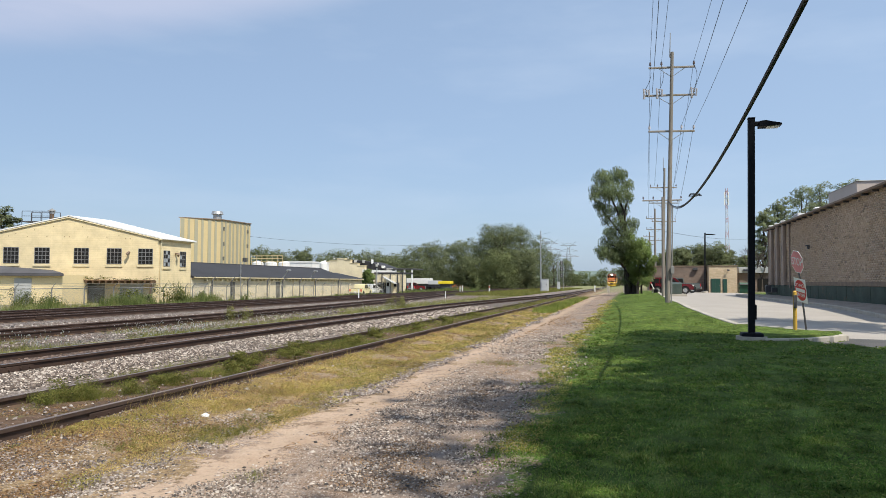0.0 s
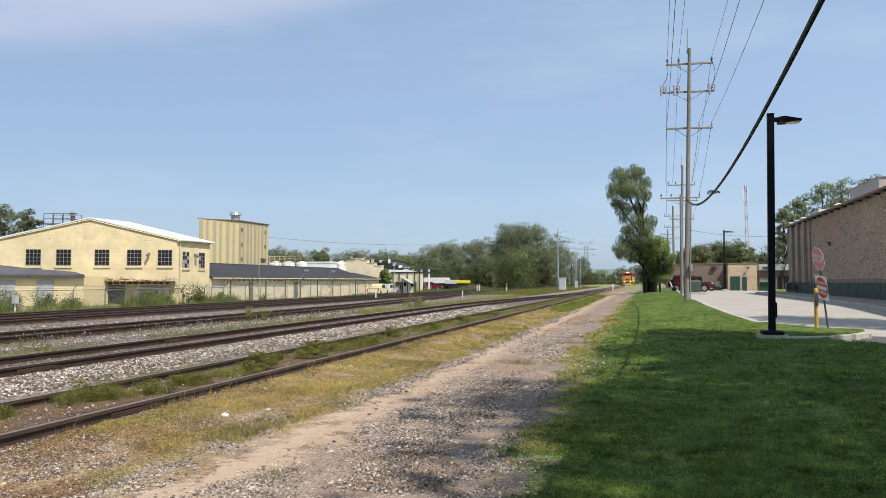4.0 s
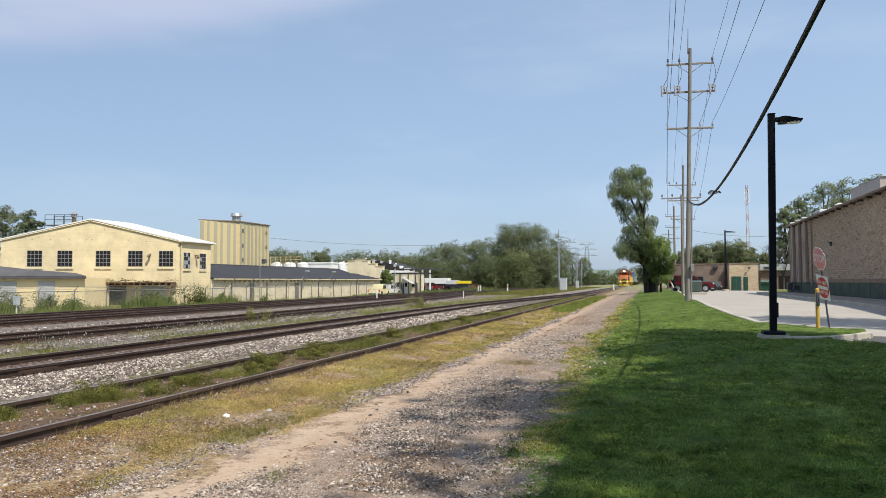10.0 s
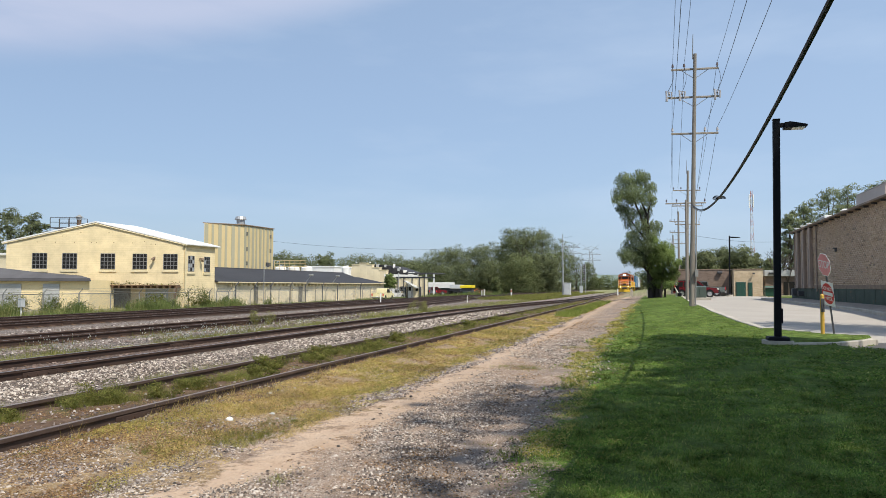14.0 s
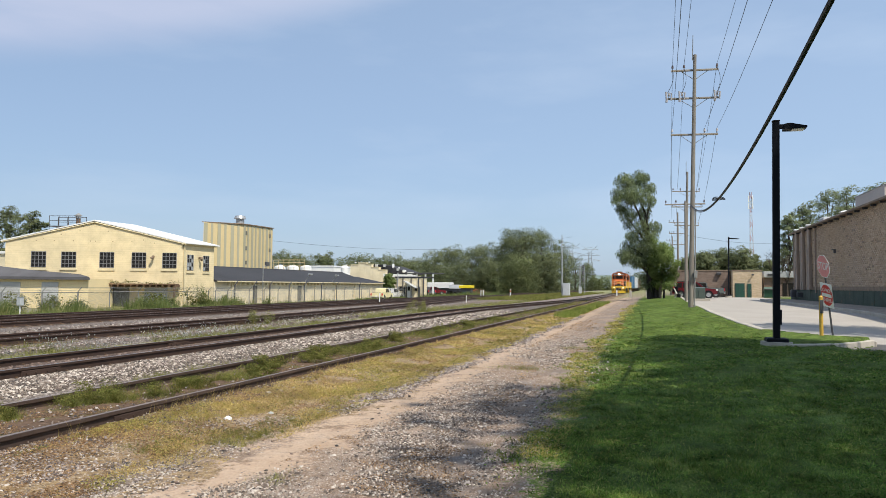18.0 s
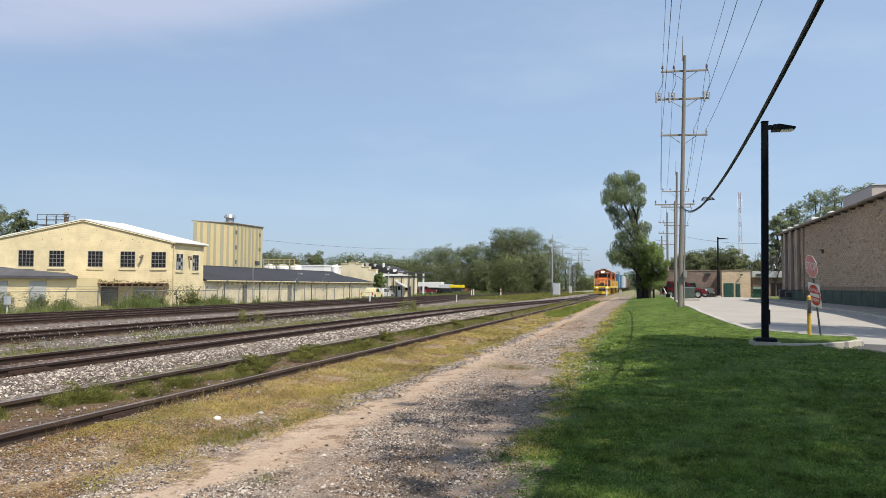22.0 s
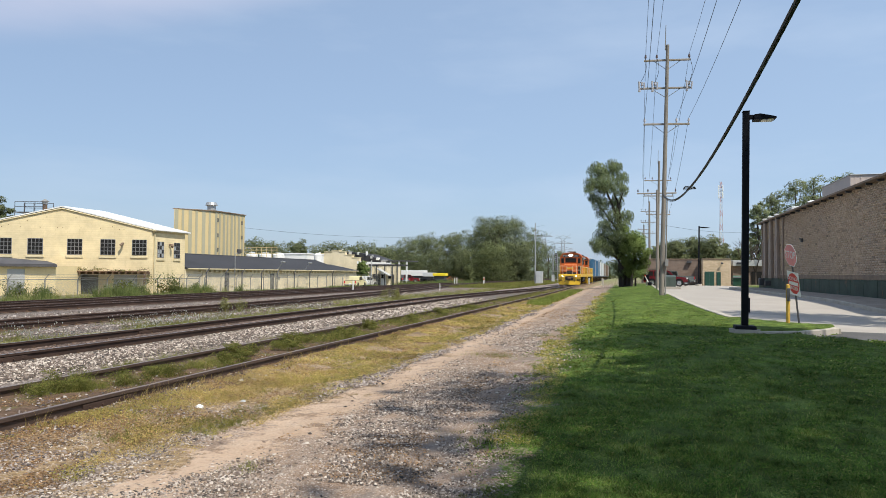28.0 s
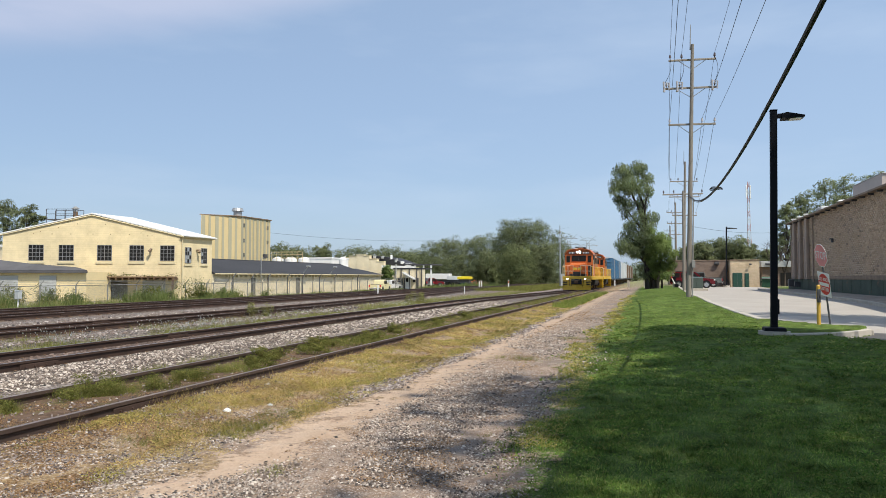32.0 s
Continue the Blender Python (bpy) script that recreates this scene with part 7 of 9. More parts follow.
def trailer(px0, px1, ptop, pbot, Y, mat, label, name="box_trailer"):
    x0, zt, _ = at_pix(px0, ptop, Y)
    x1, zb, _ = at_pix(px1, pbot, Y)
    t = thing(name, label, "trailer", (x0 + x1) / 2, Y, -0.4, group="yard vehicles")
    w = (x1 - x0) / 2
    part("box", B((-w, 0, zb + 0.4), (w, 2.4, zt + 0.4), 0.05), M[mat], t)
    part("chassis", B((-w + 0.2, 0.3, 0.7), (w - 0.2, 2.1, max(1.0, zb + 0.4))), M["frame_dark"], t)
    for x in (-w * 0.75, -w * 0.55, w * 0.7):
        part("wheel", tube(bmnew(), (x, 0.1, 0.48), (x, 2.3, 0.48), 0.48, seg=14), M["tyre"], t)


trailer(758, 800, 498, 508, 158, "white", "white box trailer parked in the yard")
trailer(796, 816, 502, 509, 156, "grey_car", "pale flat trailer parked in the yard")
trailer(814, 836, 503, 508, 136, "tarp_yellow", "bright yellow truck body parked in the yard", "truck_body")
pickup("pale yellow pickup truck beside the low store's fence", "yellow_pickup", -39.1, 103.5, -0.6, 94, group="yard vehicles")
x, _, _ = at_pix(695, 512, 115.2)
pickup("white pickup truck inside the fence", "white", x, 115.2, -0.7, 80, group="yard vehicles")
x, _, _ = at_pix(754, 514, 150)
pickup("dark pickup truck beside the shed", "frame_dark", x, 150, -0.42, 140, group="yard vehicles")
x, _, _ = at_pix(768, 510, 153)
pickup("red and white pickup beyond the shed", "red_paint", x, 153, -0.42, 30, group="yard vehicles")
x, _, _ = at_pix(786, 512, 166)
pickup("white pickup beyond the shed", "white", x, 166, -0.42, 60, group="yard vehicles")
x, _, s = at_pix(826, 512, 128)
bn = thing("dumpster", "green bin standing in the yard", "dumpster", x, 128, -0.4)
part("bin", prism(bmnew(), [(-0.5, 0), (-0.6, 0.95), (0.6, 0.95), (0.5, 0)], -0.5, 0.5, "y"), M["green_door"], bn)
part("lid", B((-0.65, -0.55, 0.95), (0.65, 0.55, 1.02), 0.03), M["frame_dark"], bn)
# piles of rusty scrap by the trees
for k, px in enumerate((838, 848, 858)):
    x, z, s = at_pix(px, 505, 140)
    sc = thing("scrap_heap", "heap of rusty steel scrap by the trees", "scrap heap", x, 140, -0.4, group="scrap heaps")
    bm = bmnew()
    rng = random.Random(k)
    for i in range(14):
        p = Vector((rng.uniform(-1.3, 1.3), rng.uniform(-0.8, 0.8), rng.uniform(0.1, 1.1)))
        d = Vector((rng.uniform(-1, 1), rng.uniform(-0.4, 0.4), rng.uniform(-0.3, 0.5)))
        tube(bm, p - d, p + d, rng.uniform(0.05, 0.14), seg=5)
    part("scrap", bm, M["rust"] if k != 1 else M["orange"], sc)
far_tree(689, 484, 116, 30, "leaf_y", 801, base=0.3, count=4200, label="small bright bush by the works fence", leaf=0.16)
far_tree(878, 492, 132, 26, "leaf_b", 802, count=1200, label="small bright bush at the wood's edge", leaf=0.25)


# ---- small wall details of the workshop and stores ----
def gable_details():
    g = bpy.data.objects["workshop"]
    a, c = Vector((-42.0, 59.0)), Vector((-55.85, 52.6))
    u = (c - a).normalized()
    L = (c - a).length
    nrm = Vector((-u.y, u.x, 0))
    if nrm.y > 0:
        nrm = -nrm
    def W(px, z, out=0.0):
        s = L * (325 - px) / 315
        return Vector((a.x + u.x * s, a.y + u.y * s, z)) + nrm * out
    # iron anchor plates
    for px, py in ((63, 428), (95, 428), (128, 428), (158, 428), (167, 428), (198, 428), (232, 428), (265, 430), (273, 430), (139, 410), (189, 410), (75, 424), (253, 425), (106, 417)):
        z = 1.62 + (504 - py) * 67.0 / 1305
        part("anchor_plate", tube(bmnew(), W(px, z, -0.02), W(px, z, 0.03), 0.035, seg=8), M["rust"], g)
    part("gutter", tube(bmnew(), (-41.85, 58.8, 5.38), (-41.85, 64.2, 5.38), 0.09, seg=8), M["sill"], g)
    part("downpipe", tube(bmnew(), (-41.9, 59.15, -0.4), (-41.9, 59.15, 5.38), 0.06, seg=8), M["sill"], g)
    # creeper over the canopy's edge
    rng = np.random.default_rng(77)
    cr = thing("creeper", "straggling creeper on the rusty canopy", "creeper", 0, 0, 0)
    blobs = []
    for px in np.arange(168, 322, 9):
        p = W(px, 1.75 + rng.uniform(-0.1, 0.12), 1.5)
        blobs.append((p.x, p.y, p.z, 0.35, 0.35, rng.uniform(0.1, 0.28)))
    V, F, N = leaf_cloud(rng, blobs, 500, 0.06, 0.3)
    raw("leaves", V, F, M["weed"], cr, normals=N)
    part("stem", wire(bmnew(), [b[:3] for b in blobs], 0.02, 5), M["bark"], cr)


gable_details()


def shed_details():
    s = bpy.data.objects["long_shed"]
    for y in np.arange(66.5, 110, 0.95):
        part("eave_bracket", B((0.0, y, 1.62), (0.3, y + 0.12, 1.86)), M["sill"], s)
    # roof unit on the hall
    u = thing("roof_unit", "white roof unit at the hall's eave", "roof unit", 13.6, 66.5, 6.86)
    part("case", B((-0.4, -0.9, 0), (0.7, 0.9, 0.5), 0.03), M["white"], u)
    part("grille", B((-0.43, -0.75, 0.1), (-0.39, 0.75, 0.42)), M["grey_panel"], u)
    v = thing("roof_unit", "small white vent on the hall's roof", "roof unit", 14.2, 63.0, 6.86)
    part("case", tube(bmnew(), (0, 0, 0), (0, 0, 0.6), 0.3, seg=12), M["white"], v)
    part("cap", tube(bmnew(), (0, 0, 0.6), (0, 0, 0.72), 0.45, 0.2, 12), M["white"], v)


shed_details()


# ---- loose stones, grass and weeds ----
RNG = np.random.default_rng(21)
OCTA = np.array([(1, 0, -0.3), (0, 1, -0.3), (-1, 0, -0.3), (0, -1, -0.3), (0.5, 0.45, 0.75), (-0.45, 0.5, 0.6), (-0.4, -0.5, 0.8), (0.5, -0.4, 0.65)], float)
OCTF = np.array([(0, 1, 4), (1, 5, 4), (1, 2, 5), (2, 6, 5), (2, 3, 6), (3, 7, 6), (3, 0, 7), (0, 4, 7), (4, 5, 6), (4, 6, 7)])


def stones(name, label, x, y, z, size, mat):
    n, k = len(x), len(OCTA)
    sh = OCTA[None] * RNG.uniform(0.75, 1.25, (n, k, 1)) + RNG.normal(0, 0.16, (n, k, 3))
    sh = sh * size[:, None, None] * np.stack([RNG.uniform(0.7, 1.4, n), RNG.uniform(0.6, 1.2, n), RNG.uniform(0.5, 0.95, n)], 1)[:, None]
    a = RNG.uniform(0, 2 * pi, n)
    c, s = np.cos(a)[:, None], np.sin(a)[:, None]
    sh = np.stack([sh[..., 0] * c - sh[..., 1] * s, sh[..., 0] * s + sh[..., 1] * c, sh[..., 2]], -1)
    V = sh + np.stack([x, y, z + size * 0.15], 1)[:, None]
    F = (OCTF[None] + (np.arange(n) * k)[:, None, None]).reshape(-1, 3)
    return tagged(raw(name, V.reshape(-1, 3), F, M[mat]), label, "stones", kind="stuff")


def blades(x, y, z, h, w, lean=0.35):
    n = len(x)
    a = RNG.uniform(0, 2 * pi, n)
    side = np.stack([np.cos(a), np.sin(a), np.zeros(n)], 1) * (w / 2)[:, None]
    root = np.stack([x, y, z - 0.01], 1)
    b = RNG.uniform(0, 2 * pi, n)
    tip = root + np.stack([np.cos(b) * h * lean * RNG.uniform(0, 1.6, n), np.sin(b) * h * lean * RNG.uniform(0, 1.6, n), h], 1)
    V = np.stack([root - side, root + side, tip], 1).reshape(-1, 3)
    return V, np.arange(n * 3).reshape(-1, 3)


def near_y(n, y0, y1, power=1.0):
    """Distances along the line, thicker near the camera."""
    u = RNG.random(n)
    return 1 / ((1 - u) * (1 / y0 ** power) + u * (1 / y1 ** power)) ** (1 / power)


def patches(x, y, scale, seed):
    """A cheap smooth pattern in 0..1 to break up the scatter."""
    r = np.random.default_rng(seed)
    v = np.zeros_like(x)
    for k in range(7):
        a, f, p = r.uniform(0, 2 * pi), scale * r.uniform(0.6, 2.2), r.uniform(0, 6.3)
        v += np.sin((x * cos(a) + y * sin(a)) * f + p)
    return 0.5 + v / 7


def grass(name, label, n, x0, x1, y0, y1, h, w, mat, keep=None, power=1.0, lean=0.35, wide_w=True):
    y = near_y(n, y0, y1, power)
    x = RNG.uniform(x0, x1, n)
    ok = np.ones(n, bool) if keep is None else keep(x, y)
    x, y = x[ok], y[ok]
    hh = RNG.uniform(h[0], h[1], len(x))
    ww = RNG.uniform(w[0], w[1], len(x)) * (np.clip(y / 9, 1, 4) ** float(wide_w))
    V, F = blades(x, y, ground_z(x, y), hh, ww, lean)
    return tagged(raw(name, V, F, M[mat]), label, "grass", kind="stuff")


def leaflets(name, label, n, x0, x1, y0, y1, size, up, mat, keep, power=1.0, flat=0.5):
    """Small leaves close to the ground, tilted every way, in uneven patches."""
    y = near_y(n, y0, y1, power)
    x = RNG.uniform(x0, x1, n)
    ok = keep(x, y)
    x, y = x[ok], y[ok]
    n = len(x)
    lift = patches(x, y, 7.0, 17)
    c = np.stack([x, y, ground_z(x, y) + 0.004 + up * lift * RNG.random(n)], 1)
    a = RNG.normal(size=(n, 3)) * np.array([1, 1, flat])
    a /= np.linalg.norm(a, axis=1)[:, None]
    b = np.cross(a, RNG.normal(size=(n, 3)) * np.array([0.6, 0.6, 1]))
    b /= np.linalg.norm(b, axis=1)[:, None]
    ln = RNG.uniform(size[0], size[1], n)[:, None] * np.clip(y / 9, 1, 3)[:, None]
    w = ln * RNG.uniform(0.22, 0.45, n)[:, None]
    V = np.stack([c - a * ln, c + b * w, c + a * ln, c - b * w], 1).reshape(-1, 3)
    V[:, 2] = np.maximum(V[:, 2], np.repeat(c[:, 2], 4) - 0.02)
    return tagged(raw(name, V, np.arange(n * 4).reshape(-1, 4), M[mat]), label, "grass", kind="stuff")


# crushed stone beside and between the main rails
n = 46000
y = near_y(n, 6.3, 46, 0.7)
off = RNG.choice([0, 1, 2], n, p=[0.6, 0.2, 0.2])
d = np.where(off == 0, RNG.uniform(0.85, 3.15, n), np.where(off == 1, RNG.uniform(-0.66, 0.66, n), RNG.uniform(-2.4, -0.85, n)))
zz = np.where(d > 1.75, 0.075 - (d - 1.75) * 0.16, 0.075)
zz = np.where(d < -1.75, 0.075 - (-d - 1.75) * 0.18, zz)
size = np.clip(RNG.lognormal(-4.05, 0.32, n), 0.009, 0.034) * np.clip(y / 16, 1, 2.2)
mid = np.abs(d) < 0.8
for pick, mat, label in ((~mid, "pebble", "pale crushed stones around the main track"), (mid, "pebble_rust", "rust-stained stones between the main rails")):
    stones("crushed_stone", label, (main_x(y) + d)[pick], y[pick], np.maximum(zz, -0.02)[pick], size[pick], mat)
bed = [(float(main_x(v)), v, 0.079) for v in np.arange(-8, 140, 2.0)]
tagged(part("track_fines", sweep(bmnew(), bed, [(-0.7, 0), (0.7, 0)]), M["fines"]), "oily brown fines between the main rails", "ballast", kind="structure")
# second line and yard tracks
n = 6000
y = near_y(n, 12, 60, 0.5)
stones("crushed_stone", "brown-grey crushed stones around the second line", third_x(y) + RNG.uniform(-2.2, 2.2, n), y, np.full(n, 0.02), RNG.uniform(0.015, 0.04, n) * np.clip(y / 18, 1, 2), "pebble_dark")
n = 3000
y = near_y(n, 18, 70, 0.5)
stones("crushed_stone", "grey crushed stones along the yard tracks", RNG.uniform(-29, -19.5, n), y, np.full(n, 0.02), RNG.uniform(0.02, 0.05, n), "pebble_dark")
# gravel of the road, in drifts, thick near its weedy edge and thin in the dusty wheel tracks
n = 70000
y = near_y(n, 4.4, 24, 1.25)
x = RNG.uniform(-4.35, 0.1, n)
thick = 0.85 * patches(x, y * 0.7, 2.2, 3) + 0.18 * (x < -3.75) + 0.3 * (1 - smoothstep(5.2, 6.6, y + 0.6 * (x + 3))) + RNG.normal(0, 0.14, n) - 0.8 * smoothstep(-1.35, -0.55, x)
thick = thick - 0.22 * np.exp(-((x + 1.9) / 0.35) ** 2) + 0.22 * np.exp(-((x + 1.25) / 0.25) ** 2)
ok = thick > 0.36
ok &= ~((np.abs(x + 3.45) < 0.3) & (y > 5.8) & (y < 16) & (RNG.random(n) < 0.95))
ok |= RNG.random(n) < 0.03 * (x < -1.2)
x, y = x[ok], y[ok]
n = len(x)
size = np.clip(RNG.lognormal(-5.0, 0.42, n), 0.003, 0.019) * np.clip(y / 10, 1, 1.6)
rut = 0.035 * np.exp(-((x + 2.0) / 0.35) ** 2) + 0.03 * np.exp(-((x + 3.6) / 0.3) ** 2)
stones("gravel", "loose pale and dark gravel on the dirt road", x, y, ground_z(x, y) - rut * 0.7, size, "pebble")
leaflets("dead_litter", "brown leaf litter drifted on the dirt road", 30000, -3.3, -1.2, 5.5, 34, (0.005, 0.014), 0.012, "litter_brown", lambda x, y: patches(x, y * 0.6, 2.0, 151) + 0.4 * patches(x, y, 6.0, 152) > 0.78, 1.0, 0.2)
# feathery stalks in the nearest weed mounds
for cx, cy, ch in ((-6.75, 8.1, 0.3), (-6.9, 7.6, 0.25), (-6.5, 8.6, 0.24), (-6.95, 6.55, 0.2), (-6.6, 9.6, 0.2)):
    n = 420
    r, a = np.abs(RNG.normal(0, 0.2, n)), RNG.uniform(0, 2 * pi, n)
    V, F = blades(cx + r * np.cos(a), cy + r * np.sin(a), ground_z(np.full(n, cx), np.full(n, cy)), ch * RNG.uniform(0.3, 1.0, n) * (1 - r), np.full(n, 0.0035), 0.9)
    tagged(raw("weed_stalks", V, F, M["weed"]), "fine yellow-green stalks of a weed mound in the siding", "weed", "weed stalks", "stuff")
# more of it further on, in the crown of the road and along its weedy edge
n = 21000
y = near_y(n, 7.2, 30, 0.8)
x = RNG.uniform(-4.2, -1.3, n)
thick = 0.8 * patches(x, y * 0.7, 2.2, 3) + 0.3 * (x < -3.8) + 0.2 * np.exp(-((x + 2.6) / 0.5) ** 2) + RNG.normal(0, 0.14, n) - 0.5 * (np.abs(x + 3.45) < 0.3 + 0.1 * np.sin(y))
ok = thick > 0.43
x, y = x[ok], y[ok]
size = np.clip(RNG.lognormal(-4.75, 0.4, len(x)), 0.005, 0.02) * np.clip(y / 13, 1, 1.5)
dull = (x <= -3.75) | (RNG.random(len(x)) < 0.3)
for side, mat, label in ((~dull, "pebble", "trodden gravel along the crown of the road"), (dull, "pebble_dark", "dark gravel trodden into the road and its weedy edge")):
    stones("gravel", label, x[side], y[side], ground_z(x[side], y[side]) - 0.01, size[side], mat)
n = 26000
y = near_y(n, 5.4, 24, 1.15)
x = RNG.uniform(-3.05, -1.25, n) - 0.02 * (y - 8)
ok = patches(x, y * 0.6, 1.7, 173) + 0.3 * patches(x, y, 5.0, 174) + 0.2 * np.exp(-((x + 2.5) / 0.5) ** 2) - 0.45 * np.exp(-((x + 1.75) / 0.3) ** 2) + RNG.normal(0, 0.12, n) > 0.78
x, y = x[ok], y[ok]
stones("gravel", "pale washed gravel along the middle of the road", x, y, ground_z(x, y), np.clip(RNG.lognormal(-4.85, 0.38, len(x)), 0.004, 0.018) * np.clip(y / 11, 1, 1.5), "pebble")
n = 11000
y = near_y(n, 4.2, 30, 1.2)
x = RNG.uniform(-6.0, -4.1, n)
ok = patches(x, y, 1.6, 9) > 0.58
x, y = x[ok], y[ok]
stones("gravel", "scattered stones in the dry grass strip", x, y, ground_z(x, y), RNG.uniform(0.005, 0.016, len(x)), "pebble_dark")
n = 2000
y = near_y(n, 5, 40, 0.6)
x = RNG.uniform(-7.9, -5.2, n)
stones("gravel", "dark stones in the siding's dirt", x, y, ground_z(x, y) + 0.01, RNG.uniform(0.006, 0.022, n), "pebble_dark")


def tufts(name, label, n, blade, x0, x1, y0, y1, h, r, mat, keep, power=0.9, lean=0.7, w=0.004):
    """Low tufts: blades fanning out from many small centres."""
    cy = near_y(n, y0, y1, power)
    cx = RNG.uniform(x0, x1, n)
    ok = keep(cx, cy)
    cx, cy = cx[ok], cy[ok]
    k = np.repeat(np.arange(len(cx)), blade)
    m = len(k)
    rr = r * RNG.uniform(0.4, 1.4, len(cx))[k] * np.abs(RNG.normal(0, 0.6, m))
    a = RNG.uniform(0, 2 * pi, m)
    x, y = cx[k] + rr * np.cos(a), cy[k] + rr * np.sin(a)
    hh = RNG.uniform(h[0], h[1], len(cx))[k] * RNG.uniform(0.35, 1.1, m)
    ww = w * RNG.uniform(0.7, 1.4, m) * np.clip(y / 9, 1, 4)
    V, F = blades(x, y, ground_z(x, y), hh, ww, lean)
    return tagged(raw(name, V, F, M[mat]), label, "grass", kind="stuff")


# mown lawn
edge = lambda x, y: x + 0.85 + 0.72 * smoothstep(6, 16, y) - 0.4 * (patches(x, y, 1.3, 5) - 0.5) - 0.4 * (patches(x, y, 4.0, 6) - 0.5)
lawn_keep = lambda x, y: (edge(x, y) + RNG.normal(0, 0.2, len(x)) > 0) & (x < 0.36 * y + 1.0) & ~inside_drive(x, y) & (RNG.random(len(x)) < 0.3 + 1.0 * patches(x, y, 4.5, 8))
grass("lawn_grass", "short green lawn beside the gravel road", 230000, -2.0, 9.0, 4.4, 30, (0.02, 0.06), (0.005, 0.009), "lawn", lawn_keep, 1.2, 0.8, 0.6)
leaflets("lawn_grass", "leafy tufts of the mown lawn", 150000, -2.0, 6.5, 4.4, 24, (0.009, 0.022), 0.05, "lawn", lambda x, y: (edge(x, y) + RNG.normal(0, 0.3, len(x)) > 0.1) & (x < 0.36 * y + 1.0) & ~inside_drive(x, y) & (patches(x, y, 5.0, 93) + 0.5 * patches(x, y, 1.4, 94) + RNG.normal(0, 0.12, len(x)) > 0.76), 1.1, 0.7)
grass("lawn_grass", "sunlit lawn along the driveway", 60000, -2.2, 3.6, 20, 66, (0.015, 0.042), (0.01, 0.018), "lawn", lambda x, y: (edge(x, y) > 0) & ~inside_drive(x, y) & (patches(x, y * 0.5, 3.0, 97) + RNG.normal(0, 0.15, len(x)) > 0.42), 0.9, 0.8, False)
leaflets("lawn_clover", "bright clover patches in the lawn", 40000, -1.8, 6.0, 4.6, 18, (0.008, 0.018), 0.045, "clover", lambda x, y: (edge(x, y) > 0.05) & (x < 0.33 * y + 1.0) & ~inside_drive(x, y) & (patches(x, y, 2.4, 95) + 0.4 * patches(x, y, 7.0, 96) + RNG.normal(0, 0.1, len(x)) > 0.82), 1.0, 0.6)
tufts("lawn_tufts", "longer tufts in the mown lawn", 4600, 20, -1.9, 4.5, 4.6, 15, (0.04, 0.09), 0.07, "lawn", lambda x, y: (edge(x, y) + RNG.normal(0, 0.25, len(x)) > -0.1) & ~inside_drive(x, y) & (x < 0.3 * y + 1) & (patches(x, y, 2.6, 91) > 0.48), 1.1, 0.9, 0.006)
# sparse grass creeping into the road's edge
tufts("verge_grass", "thin grass creeping over the gravel edge", 1500, 18, -1.9, -0.4, 4.6, 40, (0.02, 0.055), 0.06, "weed", lambda x, y: patches(x, y, 2.6, 15) + 0.9 * edge(x, y) + RNG.normal(0, 0.1, len(x)) > 0.55, 1.0, 0.9, 0.006)
leaflets("verge_grass", "yellowed grass along the lawn's edge", 26000, -2.0, -0.9, 7.0, 55, (0.008, 0.018), 0.04, "olive", lambda x, y: np.abs(edge(x, y) - 0.15) + RNG.normal(0, 0.06, len(x)) < 0.2, 0.9, 0.8)
# dry grass strip between road and siding
bare = lambda x, y: 0.5 * smoothstep(0.58, 0.72, patches(x, y, 1.9, 171)) * (x > -5.35) * (x < -4.2)
strip = lambda seed, low: lambda x, y: patches(x, y, 2.3, seed) - bare(x, y) + 0.3 * smoothstep(6, 14, y) - 0.42 * (1 - smoothstep(5.2, 8.0, y)) - 0.3 * (x > -4.05 + 0.25 * np.sin(y * 1.7)) + RNG.normal(0, 0.12, len(x)) > low
grass("dry_grass", "yellow dried grass strip along the siding", 40000, -5.6, -3.75, 6.2, 75, (0.015, 0.05), (0.004, 0.008), "straw", strip(31, 0.5), 0.9, 1.6)
dry = lambda seed, low, close=0.0: lambda x, y: patches(x, y, 3.1, seed) - bare(x, y) * (1 - close) + 0.35 * patches(x, y, 8.0, seed + 1) + 0.16 * smoothstep(6.5, 12, y) - 0.3 * (1 - smoothstep(5.0, 6.6, y)) * (1 - close) - 0.35 * (x > -4.0 + 0.2 * np.sin(y * 1.7) - 0.25 * (1 - smoothstep(6, 8.5, y))) + RNG.normal(0, 0.1, len(x)) > low
leaflets("dry_grass", "withered yellow leaves along the siding", 85000, -5.65, -3.75, 4.5, 60, (0.006, 0.015), 0.06, "straw", dry(31, 0.68), 0.9, 0.8)
leaflets("olive_grass", "yellow-green leaves in the dry strip", 60000, -5.6, -3.75, 4.8, 60, (0.006, 0.015), 0.07, "olive", dry(35, 0.82), 0.9, 0.9)
leaflets("verge_grass", "small green weeds in the dry strip", 30000, -5.5, -3.75, 4.8, 50, (0.005, 0.013), 0.07, "weed", dry(133, 0.9), 0.9, 0.9)
leaflets("dead_litter", "brown dead leaves and chaff beside the siding", 60000, -5.8, -3.9, 4.2, 22, (0.006, 0.016), 0.02, "litter_brown", dry(37, 0.6, 0.7), 1.0, 0.25)
leaflets("dead_litter", "rusty leaf litter along the rail", 26000, -7.1, -5.4, 5.0, 26, (0.006, 0.016), 0.015, "litter_brown", lambda x, y: patches(x, y, 4.0, 141) > 0.45, 0.8, 0.25)
